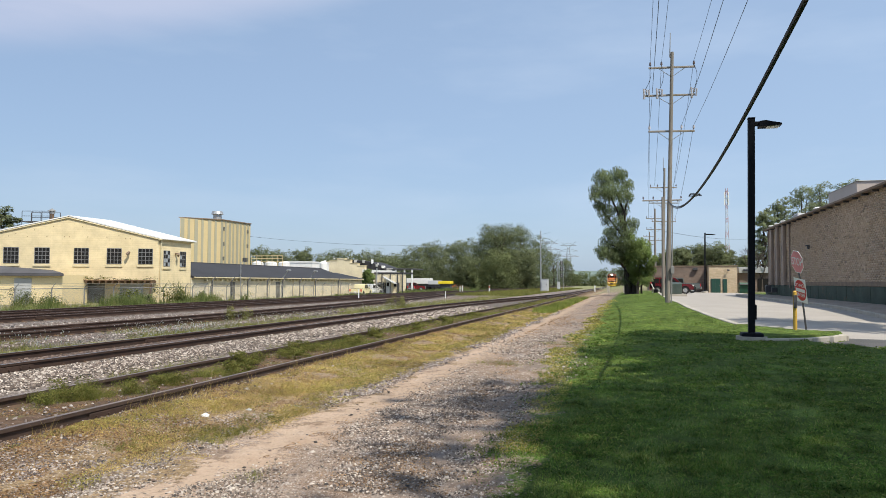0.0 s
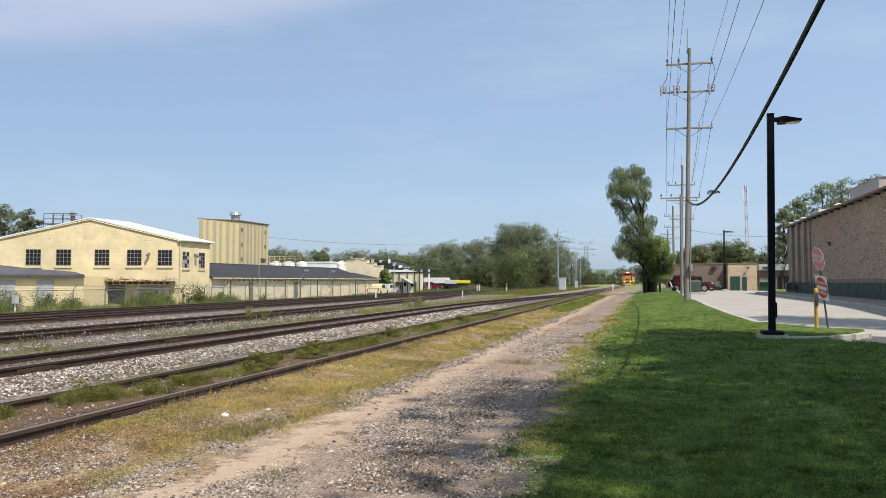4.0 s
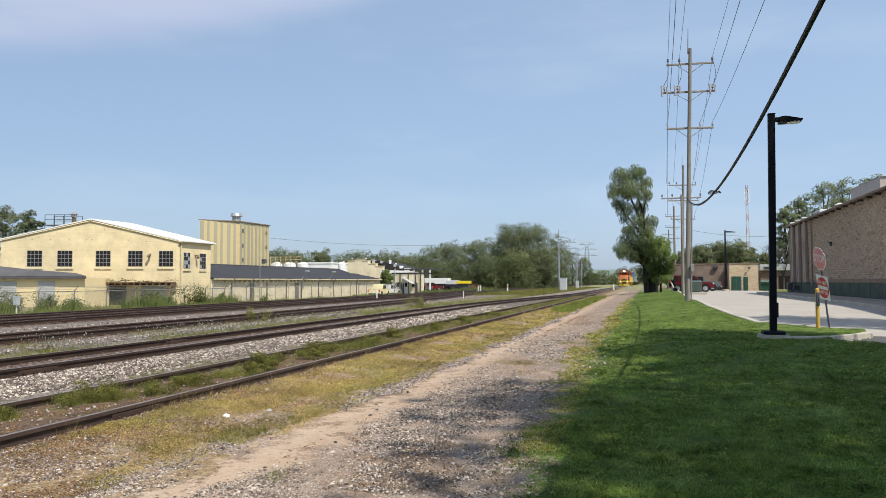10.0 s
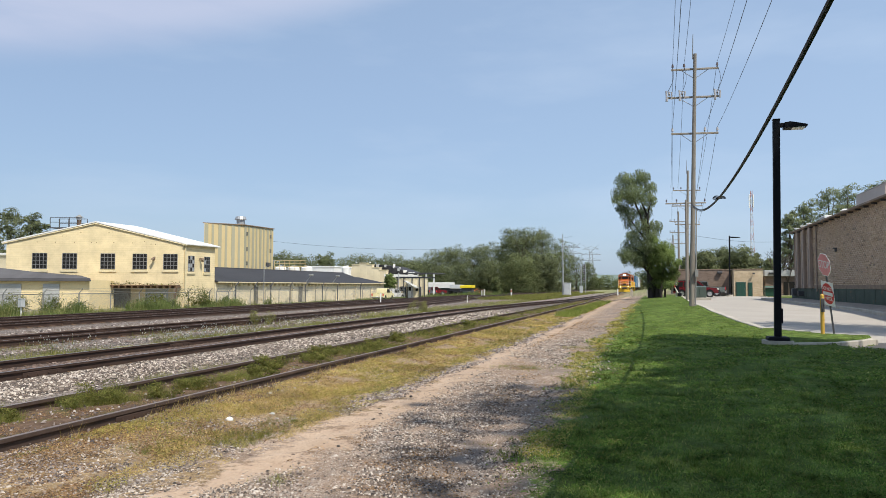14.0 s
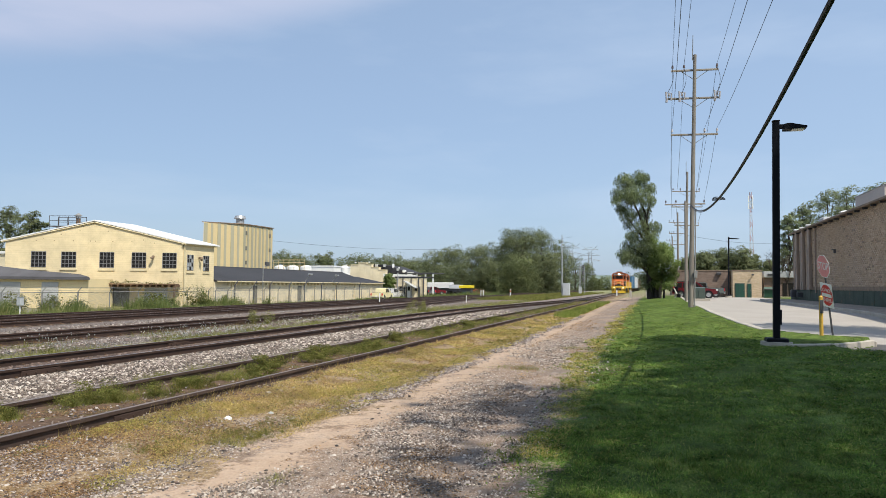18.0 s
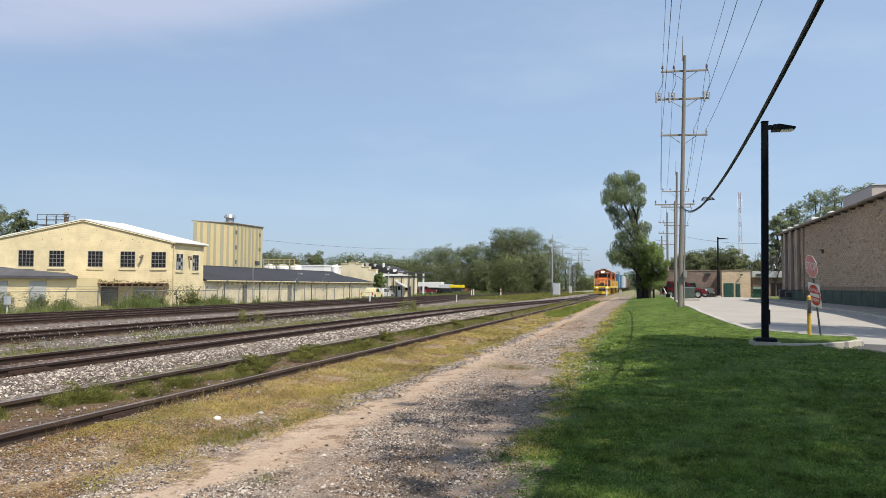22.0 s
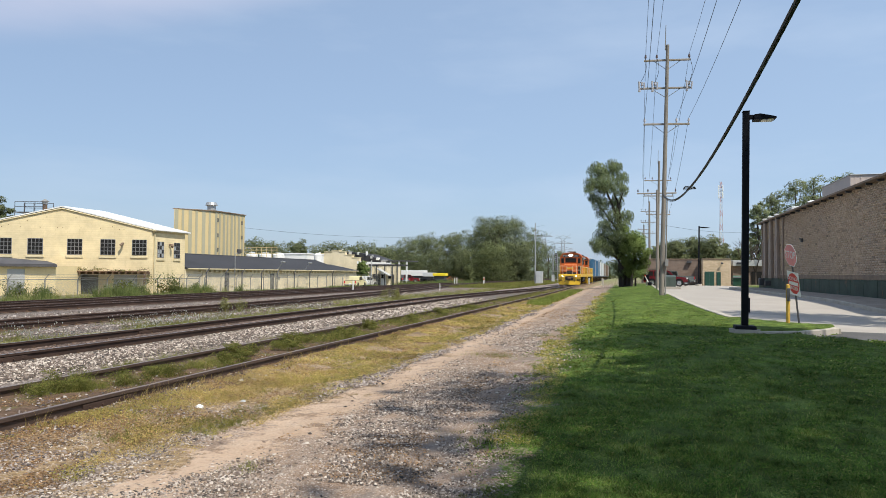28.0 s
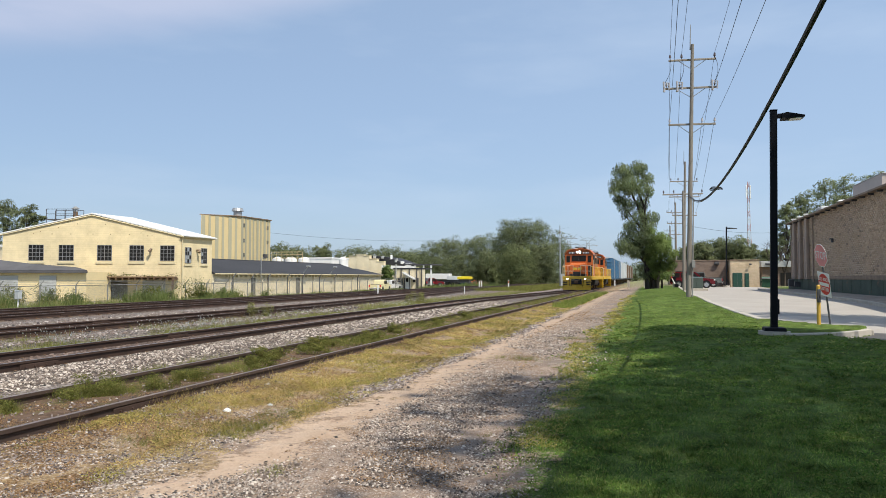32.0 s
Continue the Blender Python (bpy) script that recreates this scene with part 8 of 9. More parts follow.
tufts("dry_grass", "dry yellow tufts along the siding", 2600, 18, -5.55, -3.95, 6.2, 70, (0.03, 0.09), 0.08, "straw", strip(31, 0.55), 0.8, 1.1)
tufts("olive_grass", "yellow-green tufts in the dry strip", 1500, 20, -5.5, -3.95, 6.2, 75, (0.03, 0.1), 0.08, "olive", strip(35, 0.56), 0.8, 0.9)
tufts("dead_litter", "broken dry stalks by the siding", 2200, 12, -5.8, -4.05, 4.3, 11, (0.006, 0.022), 0.12, "litter_brown", lambda x, y: patches(x, y, 2.4, 39) > 0.42, 0.6, 5.0, 0.005)
tufts("dry_grass", "bleached stalks lying by the siding", 900, 12, -5.75, -4.3, 4.3, 9.0, (0.01, 0.03), 0.14, "straw", lambda x, y: patches(x, y, 2.2, 47) > 0.46, 0.6, 5.0, 0.005)
tufts("verge_grass", "green tufts along the road's weedy edge", 900, 22, -4.75, -3.9, 6, 60, (0.03, 0.09), 0.07, "weed", lambda x, y: patches(x, y, 3.4, 33) + RNG.normal(0, 0.12, len(x)) > 0.6, 0.9, 0.8)
tufts("verge_grass", "green fringe of the dry strip along the road", 520, 22, -4.45, -3.95, 6.6, 60, (0.03, 0.085), 0.08, "weed", lambda x, y: patches(x, y, 1.8, 161) + 0.15 * smoothstep(7, 12, y) > 0.56, 0.8, 0.8)
tufts("olive_grass", "yellow-green fringe of the dry strip along the road", 520, 22, -4.45, -3.95, 6.6, 60, (0.03, 0.09), 0.08, "olive", lambda x, y: patches(x, y, 1.8, 167) > 0.5, 0.8, 0.8)
tufts("dry_grass", "thin seed stalks leaning on the siding rail", 260, 5, -5.75, -5.5, 6.0, 40, (0.1, 0.24), 0.05, "straw", lambda x, y: patches(x, y, 3.0, 163) > 0.45, 0.8, 0.5, 0.003)
n = 9000
y = near_y(n, 8.0, 40, 0.9)
x = -3.85 + RNG.normal(0, 0.13, n) + 0.1 * np.sin(y * 0.9)
ok = patches(x, y, 1.6, 165) + 0.25 * smoothstep(8, 11, y) > 0.52
x, y = x[ok], y[ok]
stones("gravel", "dark stones gathered along the weedy edge of the road", x, y, ground_z(x, y), np.clip(RNG.lognormal(-4.5, 0.4, len(x)), 0.006, 0.026) * np.clip(y / 14, 1, 1.6), "pebble_dark")
n = 26
y = near_y(n, 5.2, 13, 0.9)
x = RNG.uniform(-3.9, -3.2, n)
stones("gravel", "single dark stones on the dusty wheel track", x, y, ground_z(x, y), RNG.uniform(0.008, 0.019, n), "pebble_rust")
# loose stones thrown over the near end of the strip
n = 16000
y = near_y(n, 4.3, 7.0, 1.0)
x = RNG.uniform(-6.2, -4.0, n)
ok = patches(x, y, 2.0, 19) + 0.5 * (1 - smoothstep(4.6, 6.2, y + 0.25 * (x + 5))) + RNG.normal(0, 0.12, n) > 0.62
x, y = x[ok], y[ok]
stones("gravel", "grey and white gravel at the end of the dry strip", x, y, ground_z(x, y), np.clip(RNG.lognormal(-4.95, 0.42, len(x)), 0.004, 0.018), "pebble")
# weeds in the siding
def mounds(x, y):
    """Weed mounds near the switch stand, open patches farther along the siding."""
    v = np.zeros_like(x)
    for cx, cy, rx, ry in ((-6.75, 8.15, 0.3, 0.5), (-6.95, 6.6, 0.2, 0.25), (-6.6, 9.55, 0.35, 0.4), (-6.55, 10.75, 0.4, 0.6), (-6.9, 12.3, 0.3, 0.4)):
        v = np.maximum(v, 1.25 * np.exp(-((x - cx) / rx) ** 2 - ((y - cy) / ry) ** 2))
    far = 0.56 * smoothstep(11.5, 14.5, y) * (0.55 + 0.75 * patches(x, y, 1.3, 41) + 0.35 * patches(x, y, 4.0, 42))
    return np.maximum(v, far) + RNG.normal(0, 0.09, len(x))


leaflets("siding_weeds", "leafy olive weeds between the siding rails", 60000, -7.15, -5.9, 6.0, 70, (0.006, 0.014), 0.2, "weed", lambda x, y: mounds(x, y) > 0.62, 0.75, 0.9)
tufts("siding_weeds", "feathery olive weeds between the siding rails", 2200, 24, -7.1, -5.9, 6.0, 80, (0.07, 0.2), 0.08, "weed", lambda x, y: mounds(x, y) > 0.66, 0.7, 0.6)
tufts("siding_weeds", "low olive weeds between the siding rails", 700, 20, -7.1, -5.9, 6.0, 80, (0.05, 0.14), 0.1, "olive", lambda x, y: mounds(x, y) > 0.72, 0.7, 0.6)
tufts("siding_weeds", "low weeds beside the siding's outer rail", 500, 24, -8.1, -7.35, 6, 75, (0.06, 0.2), 0.08, "weed", lambda x, y: patches(x, y, 1.3, 43) > 0.62, 0.8, 0.5)
# middle strip with wild flowers
grass("strip_weeds", "wild green weeds between the two lines", 26000, -15.3, -12.7, 12, 95, (0.05, 0.28), (0.006, 0.014), "weed", lambda x, y: patches(x, y, 0.8, 51) + 0.35 * smoothstep(18, 40, y) + RNG.normal(0, 0.1, len(x)) > 0.58, 0.6, 0.5, False)
grass("strip_weeds", "tall bright grass by the far siding", 13000, -5.0, -3.85, 38, 68, (0.1, 0.36), (0.015, 0.03), "verge_bright", lambda x, y: patches(x, y, 1.2, 57) > 0.3, 0.6, 0.35, False)
grass("strip_weeds", "thin weeds between the outer tracks", 12000, -21.5, -18.8, 40, 120, (0.06, 0.25), (0.012, 0.03), "weed", lambda x, y: (x > third_x(y) + 1.6), 0.5, 0.5, False)
grass("yard_weeds", "low grass and weeds along the yard fence", 34000, -37.3, -29.3, 24, 96, (0.12, 0.5), (0.02, 0.04), "weed_cool", lambda x, y: patches(x, y, 0.5, 61) + 0.08 * (-32 - x) + RNG.normal(0, 0.08, len(x)) > 0.5, 0.4, 0.35, False)
tufts("tall_weeds", "tall light green grass before the yard fence", 420, 70, -37.4, -35.0, 32, 66, (0.6, 1.3), 0.35, "weed_cool", lambda x, y: patches(x, y, 0.7, 63) > 0.5, 0.4, 0.3, 0.009)
tufts("tall_weeds", "tall weeds before the parked trailers", 260, 40, -38.0, -24.5, 116, 128, (0.4, 0.95), 0.5, "weed_cool", lambda x, y: patches(x, y, 0.5, 69) > 0.35, 0.4, 0.3, 0.008)
tufts("tall_weeds", "tall weeds before the parked trucks", 160, 50, -40.0, -38.2, 94, 114, (0.12, 0.4), 0.3, "weed_cool", lambda x, y: patches(x, y, 0.9, 67) > 0.4, 0.4, 0.3, 0.008)
grass("strip_weeds", "bright grass between the two lines", 11000, -15.2, -12.9, 34, 80, (0.1, 0.34), (0.012, 0.025), "tall_grass", lambda x, y: patches(x, y, 0.6, 53) + 0.3 * smoothstep(34, 48, y) > 0.6, 0.5, 0.4, False)
tufts("tall_weeds", "pale seeding grass before the yard fence", 90, 60, -37.4, -34.5, 32, 66, (0.4, 0.9), 0.35, "tall_grass", lambda x, y: patches(x, y, 0.8, 65) > 0.5, 0.4, 0.3, 0.008)
grass("yard_weeds", "grass along the far side of the line", 26000, -23, -12.5, 85, 200, (0.1, 0.35), (0.03, 0.07), "weed", lambda x, y: np.abs(x + 23.2) > 1.2, 0.3, 0.4, False)


tufts("strip_weeds", "low pale weeds around the wild flowers", 2600, 18, -15.3, -12.75, 12.5, 50, (0.06, 0.18), 0.16, "tall_grass", lambda x, y: patches(x, y, 0.9, 71) + 0.2 * smoothstep(14, 26, y) > 0.5, 0.5, 0.5, 0.004)


def flowers():
    """White umbels on thin stalks."""
    n = 2100
    y = near_y(n, 15, 60, 0.5)
    x = RNG.uniform(-15.4, -12.8, n)
    ok = patches(x, y, 0.9, 71) > 0.42
    x, y = x[ok], y[ok]
    h = RNG.uniform(0.06, 0.34, len(x)) 
    k = 5
    a = np.linspace(0, 2 * pi, k, endpoint=False)
    r = RNG.uniform(0.006, 0.018, len(x))
    ring = np.stack([np.cos(a)[None] * r[:, None], np.sin(a)[None] * r[:, None], 0.015 * np.sin(3 * a)[None] + 0 * r[:, None]], -1) + np.stack([x, y, ground_z(x, y) + h], 1)[:, None]
    mid = np.stack([x, y, ground_z(x, y) + h - 0.03], 1)[:, None]
    V = np.concatenate([ring, mid], 1)
    F = np.array([(i, (i + 1) % k, k) for i in range(k)])[None] + (np.arange(len(x)) * (k + 1))[:, None, None]
    tagged(raw("wild_flowers", V.reshape(-1, 3), F.reshape(-1, 3), M["flower"]), "white wild flowers between the lines", "flowers", kind="stuff")
    V, F = blades(x, y, ground_z(x, y), h, np.full(len(x), 0.01), 0.02)
    tagged(raw("flower_stalks", V, F, M["weed"]), "thin green stalks of wild flowers", "flowers", kind="stuff")


flowers()


def bush(x, y, h, w, label, mat="weed", leaf=0.05, count=500, seed=1, z=None):
    rng = np.random.default_rng(seed)
    z = float(ground_z(x, y)) if z is None else z
    b = thing("weed_bush", label, "weed", x, y, z, group="weed bushes")
    blobs = [(rng.uniform(-w, w) * 0.6, rng.uniform(-w, w) * 0.6, h * rng.uniform(0.2, 0.75), w * rng.uniform(0.25, 0.5), w * rng.uniform(0.25, 0.5), h * rng.uniform(0.2, 0.35)) for _ in range(7)]
    V, F, N = leaf_cloud(rng, blobs, count, leaf, 0.0)
    raw("leaves", V, F, M[mat], b, normals=N)
    bm = bmnew()
    for bx, by, bz, *_ in blobs:
        tube(bm, (bx * 0.3, by * 0.3, -0.05), (bx, by, bz), 0.008 + h * 0.004, 0.004, 4)
    part("stem", bm, M["weed"], b)


# leafy weeds growing in the siding and beside it
for k, (x, y, h, w) in enumerate(((-6.75, 8.1, 0.32, 0.42), (-6.9, 7.6, 0.28, 0.35), (-6.5, 8.6, 0.25, 0.3), (-6.95, 6.55, 0.22, 0.18), (-6.6, 9.6, 0.2, 0.3), (-6.3, 11.0, 0.25, 0.35), (-6.7, 12.0, 0.28, 0.4), (-6.4, 13.4, 0.3, 0.4), (-6.8, 14.6, 0.25, 0.35),
                                    (-6.5, 16.5, 0.3, 0.4), (-6.7, 19, 0.3, 0.4), (-6.3, 22, 0.3, 0.4), (-6.6, 26, 0.3, 0.4), (-6.5, 31, 0.3, 0.5))):
    bush(x, y, h, w, "leafy green weed growing beside the rusty siding", count=int(3400 * w / 0.4), leaf=0.0095 if y < 10 else 0.0125, seed=900 + k)
for k, (x, y, h) in enumerate(((-15.4, 26.4, 0.75), (-15.2, 27.2, 0.6), (-14.6, 44.0, 0.9), (-14.4, 45.2, 0.8), (-14.7, 46.6, 0.7))):
    bush(x, y, h, 0.4, "tall leafy weed with flower heads between the lines", "tall_grass", count=900, leaf=0.025, seed=950 + k)
# bushes and saplings at the fence
for k, (px, Y, h, w) in enumerate(((20, 39, 1.7, 1.0), (45, 40, 1.2, 0.9), (85, 40.5, 1.8, 1.1), (110, 41.5, 1.3, 1.0), (145, 42.5, 1.2, 0.9), (255, 47, 1.2, 0.8), (285, 49, 1.7, 1.1), (305, 50, 1.2, 0.8), (345, 53, 2.1, 1.25), (355, 54, 1.7, 1.0), (400, 58, 1.2, 0.8), (5, 38, 1.4, 1.0))):
    x, _, s = pix_place(px, 540, Y)
    bush(x, Y, h, w, "overgrown bush at the yard fence", "leaf_b" if k % 3 else "weed", 0.075, int(700 * w), 970 + k)


# small litter and rubble
def litter(px_x, y, sx, sy, sz, mat, label, name="litter"):
    b = thing(name, label, "litter", px_x, y, float(ground_z(px_x, y)))
    bm = bmnew()
    bmesh.ops.create_icosphere(bm, subdivisions=2, radius=1.0)
    for v in bm.verts:
        v.co += Vector((random.gauss(0, 0.13), random.gauss(0, 0.13), random.gauss(0, 0.13)))
        v.co = Vector((v.co.x * sx, v.co.y * sy, max(v.co.z, -0.3) * sz))
    part("scrap_piece", bm, M[mat], b)


litter(-4.85, 7.75, 0.05, 0.04, 0.04, "white", "crumpled white paper in the dry grass")
litter(-4.2, 8.85, 0.06, 0.05, 0.015, "green_door", "flat teal scrap on the road's edge")
litter(-4.6, 8.3, 0.05, 0.05, 0.03, "grey_panel", "grey stone lump in the dry grass")
litter(-5.3, 9.5, 0.05, 0.045, 0.035, "concrete", "pale lump of stone beside the rail")
for k in range(9):
    litter(-5.2 + random.uniform(-0.6, 0.6), 44 + random.uniform(-1, 1), random.uniform(0.08, 0.15), random.uniform(0.08, 0.13), random.uniform(0.08, 0.14), "stone_light", "lump of pale rubble beside the siding", "rubble")

# tufts at the road's edge
for k, (x, y) in enumerate(((-4.15, 6.7), (-4.1, 8.0), (-4.2, 9.4), (-4.9, 6.1), (-3.05, 5.6), (-4.5, 7.2), (-4.05, 10.6), (-5.0, 8.6), (-2.9, 14.6), (-2.6, 14.7), (-2.3, 14.5), (-2.45, 14.3), (-2.2, 19.5), (-2.0, 19.8))):
    n = 150 if x < -3 else 260
    r = np.abs(RNG.normal(0, 0.1 if x < -3 else 0.2, n))
    a = RNG.uniform(0, 2 * pi, n)
    V, F = blades(x + r * np.cos(a) * 1.4, y + r * np.sin(a) * 1.4, np.full(n, float(ground_z(x, y))), RNG.uniform(0.02, 0.08, n), RNG.uniform(0.002, 0.005, n), 0.9)
    tagged(raw("grass_tuft", V, F, M["weed"]), "green grass tuft at the road's edge", "grass", "grass tufts", "stuff")


# ---- stone blocks of the hall wall ----
def hall_blocks():
    bw, bh = 0.45, 0.135
    cell = []
    for r in range(37):
        z = 1.68 + r * bh
        for c in range(int(49 / bw)):
            cell.append((29.05 + (c + 0.5 * (r % 2)) * bw, z))
    rng = random.Random(8)
    wall = next(o for o in bpy.data.objects if o.name.startswith("wall") and o.parent and o.parent.name.startswith("brick_hall"))
    shapes = []
    for k in range(6):
        d = -0.003 - 0.0017 * k
        o = part("stone_block", B((d, 0.006, 0.006), (0.02, bw - 0.008 - 0.02 * (k % 3), bh - 0.008)), M["hall_block"], wall)
        shapes.append(o)
    near = [q for q in cell if 46 < q[0] < 53]
    rng.shuffle(near)
    chosen = set(near[:300])
    first = dict(enumerate(shapes))
    for i, (y, z) in enumerate(sorted(chosen)):
        if i < 6:
            shapes[i].location = (0, y, z)
        else:
            shared("stone_block", shapes[rng.randrange(6)], wall, Matrix.Translation((0, y, z)))
    V, F = [], []
    Q = np.array([(0, 1, 3, 2), (4, 6, 7, 5), (0, 4, 5, 1), (2, 3, 7, 6), (0, 2, 6, 4), (1, 5, 7, 3)])
    for y, z in cell:
        if (y, z) in chosen or y > 77.4:
            continue
        x0 = -0.003 - 0.0017 * rng.randrange(6)
        y1, z1 = y + bw - 0.008 - 0.02 * rng.randrange(3), z + bh - 0.008
        F.append(Q + len(V))
        V += [(a, b, c) for a in (x0, 0.02) for b in (y + 0.006, y1) for c in (z + 0.006, z1)]
    o = raw("far_blocks", V, np.concatenate(F), M["hall_block_far"], wall)
    tagged(o, kind="stuff")


def block_material(name, random_out):
    m, n, l, b = nodes_of(name)
    src = n.new("ShaderNodeObjectInfo" if random_out == "Random" else "ShaderNodeNewGeometry")
    col = ramp_node(n, l, src.outputs[random_out], [(0.0, (0.24, 0.18, 0.13)), (0.04, (0.32, 0.24, 0.17)), (0.07, (0.41, 0.3, 0.205)), (0.6, (0.47, 0.35, 0.24)), (1.0, (0.52, 0.395, 0.28))])
    fine = noise_node(n, l, 14, 4, 0.75)
    col = mix_node(n, l, 0.5, col, ramp_node(n, l, fine, [(0.3, (0.55,) * 3), (0.7, (1.05,) * 3)]), "MULTIPLY")
    dash = range_node(n, l, noise_node(n, l, 1.5, 4, 0.65, (1.0, 1.0, 4.5)), 0.57, 0.64, 0, 0.55)
    col = mix_node(n, l, dash, col, (0.19, 0.14, 0.105))
    wash = range_node(n, l, noise_node(n, l, 0.35, 4, 0.6, (1.0, 1.0, 1.6)), 0.4, 0.65, 0, 0.35)
    col = mix_node(n, l, wash, col, (0.44, 0.36, 0.29))
    l.new(col, b.inputs["Base Color"])
    b.inputs["Roughness"].default_value = 0.9
    bump_node(n, l, b, fine, 0.5, 0.02)
    return m


M["hall_block"] = block_material("stone_block", "Random")
M["hall_block_far"] = block_material("stone_block_far", "Random Per Island")
hall_blocks()


# ---- freight train ----
M["lamp_dim"] = glow("lit_ditch_lamp", (1.0, 0.85, 0.55), 3.0)
def wheelset(parent, y, r=0.5):
    ax = thing("wheelset", "", "", 0, y, r)
    ax.parent = parent
    for k in ("label", "category"):
        if k in ax:
            del ax[k]
    for s in (-1, 1):
        w = tube(bmnew(), (s * 0.69, 0, 0), (s * 0.81, 0, 0), r, seg=20)
        tube(w, (s * 0.66, 0, 0), (s * 0.7, 0, 0), r + 0.03, seg=20)
        for k in range(4):
            a = k * pi / 2
            tube(w, (s * 0.82, 0.2 * cos(a), 0.2 * sin(a)), (s * 0.84, 0.2 * cos(a), 0.2 * sin(a)), 0.05, seg=6)
        part("wheel", w, M["rust"], ax)
    part("axle", tube(bmnew(), (-0.95, 0, 0), (0.95, 0, 0), 0.09, seg=8), M["rust"], ax)
    return ax


def bogie(parent, y, base, mat, axles):
    b = thing("bogie", "", "", 0, y, 0)
    b.parent = parent
    for k in ("label", "category"):
        if k in b:
            del b[k]
    for s in (-1, 1):
        bm = bmnew()
        prism(bm, [(-base / 2 - 0.45, 0.42), (-base / 2 - 0.45, 0.72), (-0.5, 0.95), (0.5, 0.95), (base / 2 + 0.45, 0.72), (base / 2 + 0.45, 0.42), (base / 2 - 0.3, 0.42), (0.5, 0.3), (-0.5, 0.3), (-base / 2 + 0.3, 0.42)], s * 0.93, s * 1.08, "x")
        f = part("side_frame", bm, M[mat], b)
        for d in (-base / 2, base / 2):
            part("axle_box", B((min(s * 0.95, s * 1.2), d - 0.18, 0.33), (max(s * 0.95, s * 1.2), d + 0.18, 0.72), 0.03), M[mat], f)
        for d in (-0.25, 0.25):
            part("spring", tube(bmnew(), (s * 1.02, d, 0.4), (s * 1.02, d, 0.85), 0.1, seg=8), M["loco_black"], f)
    part("bolster", B((-1.0, -0.25, 0.5), (1.0, 0.25, 0.95), 0.02), M["loco_black"], b)
    for d in axles:
        WHEELS.append(wheelset(parent, y + d))
    return b


WHEELS = []


def rails_along(parent, x, y0, y1, z0, z1, mat="yellow", step=1.3):
    h = part("handrail", tube(bmnew(), (x, y0, z1), (x, y1, z1), 0.032, seg=6), M[mat], parent)
    for y in np.arange(y0, y1 + 0.01, (y1 - y0) / max(1, round((y1 - y0) / step))):
        part("stanchion", tube(bmnew(), (x, y, z0), (x, y, z1), 0.028, seg=6), M[mat], h)
    return h


M["handrail"] = surface("handrail_paint", (0.62, 0.5, 0.36), 0.15, 3, 0.5, bump=0.05)


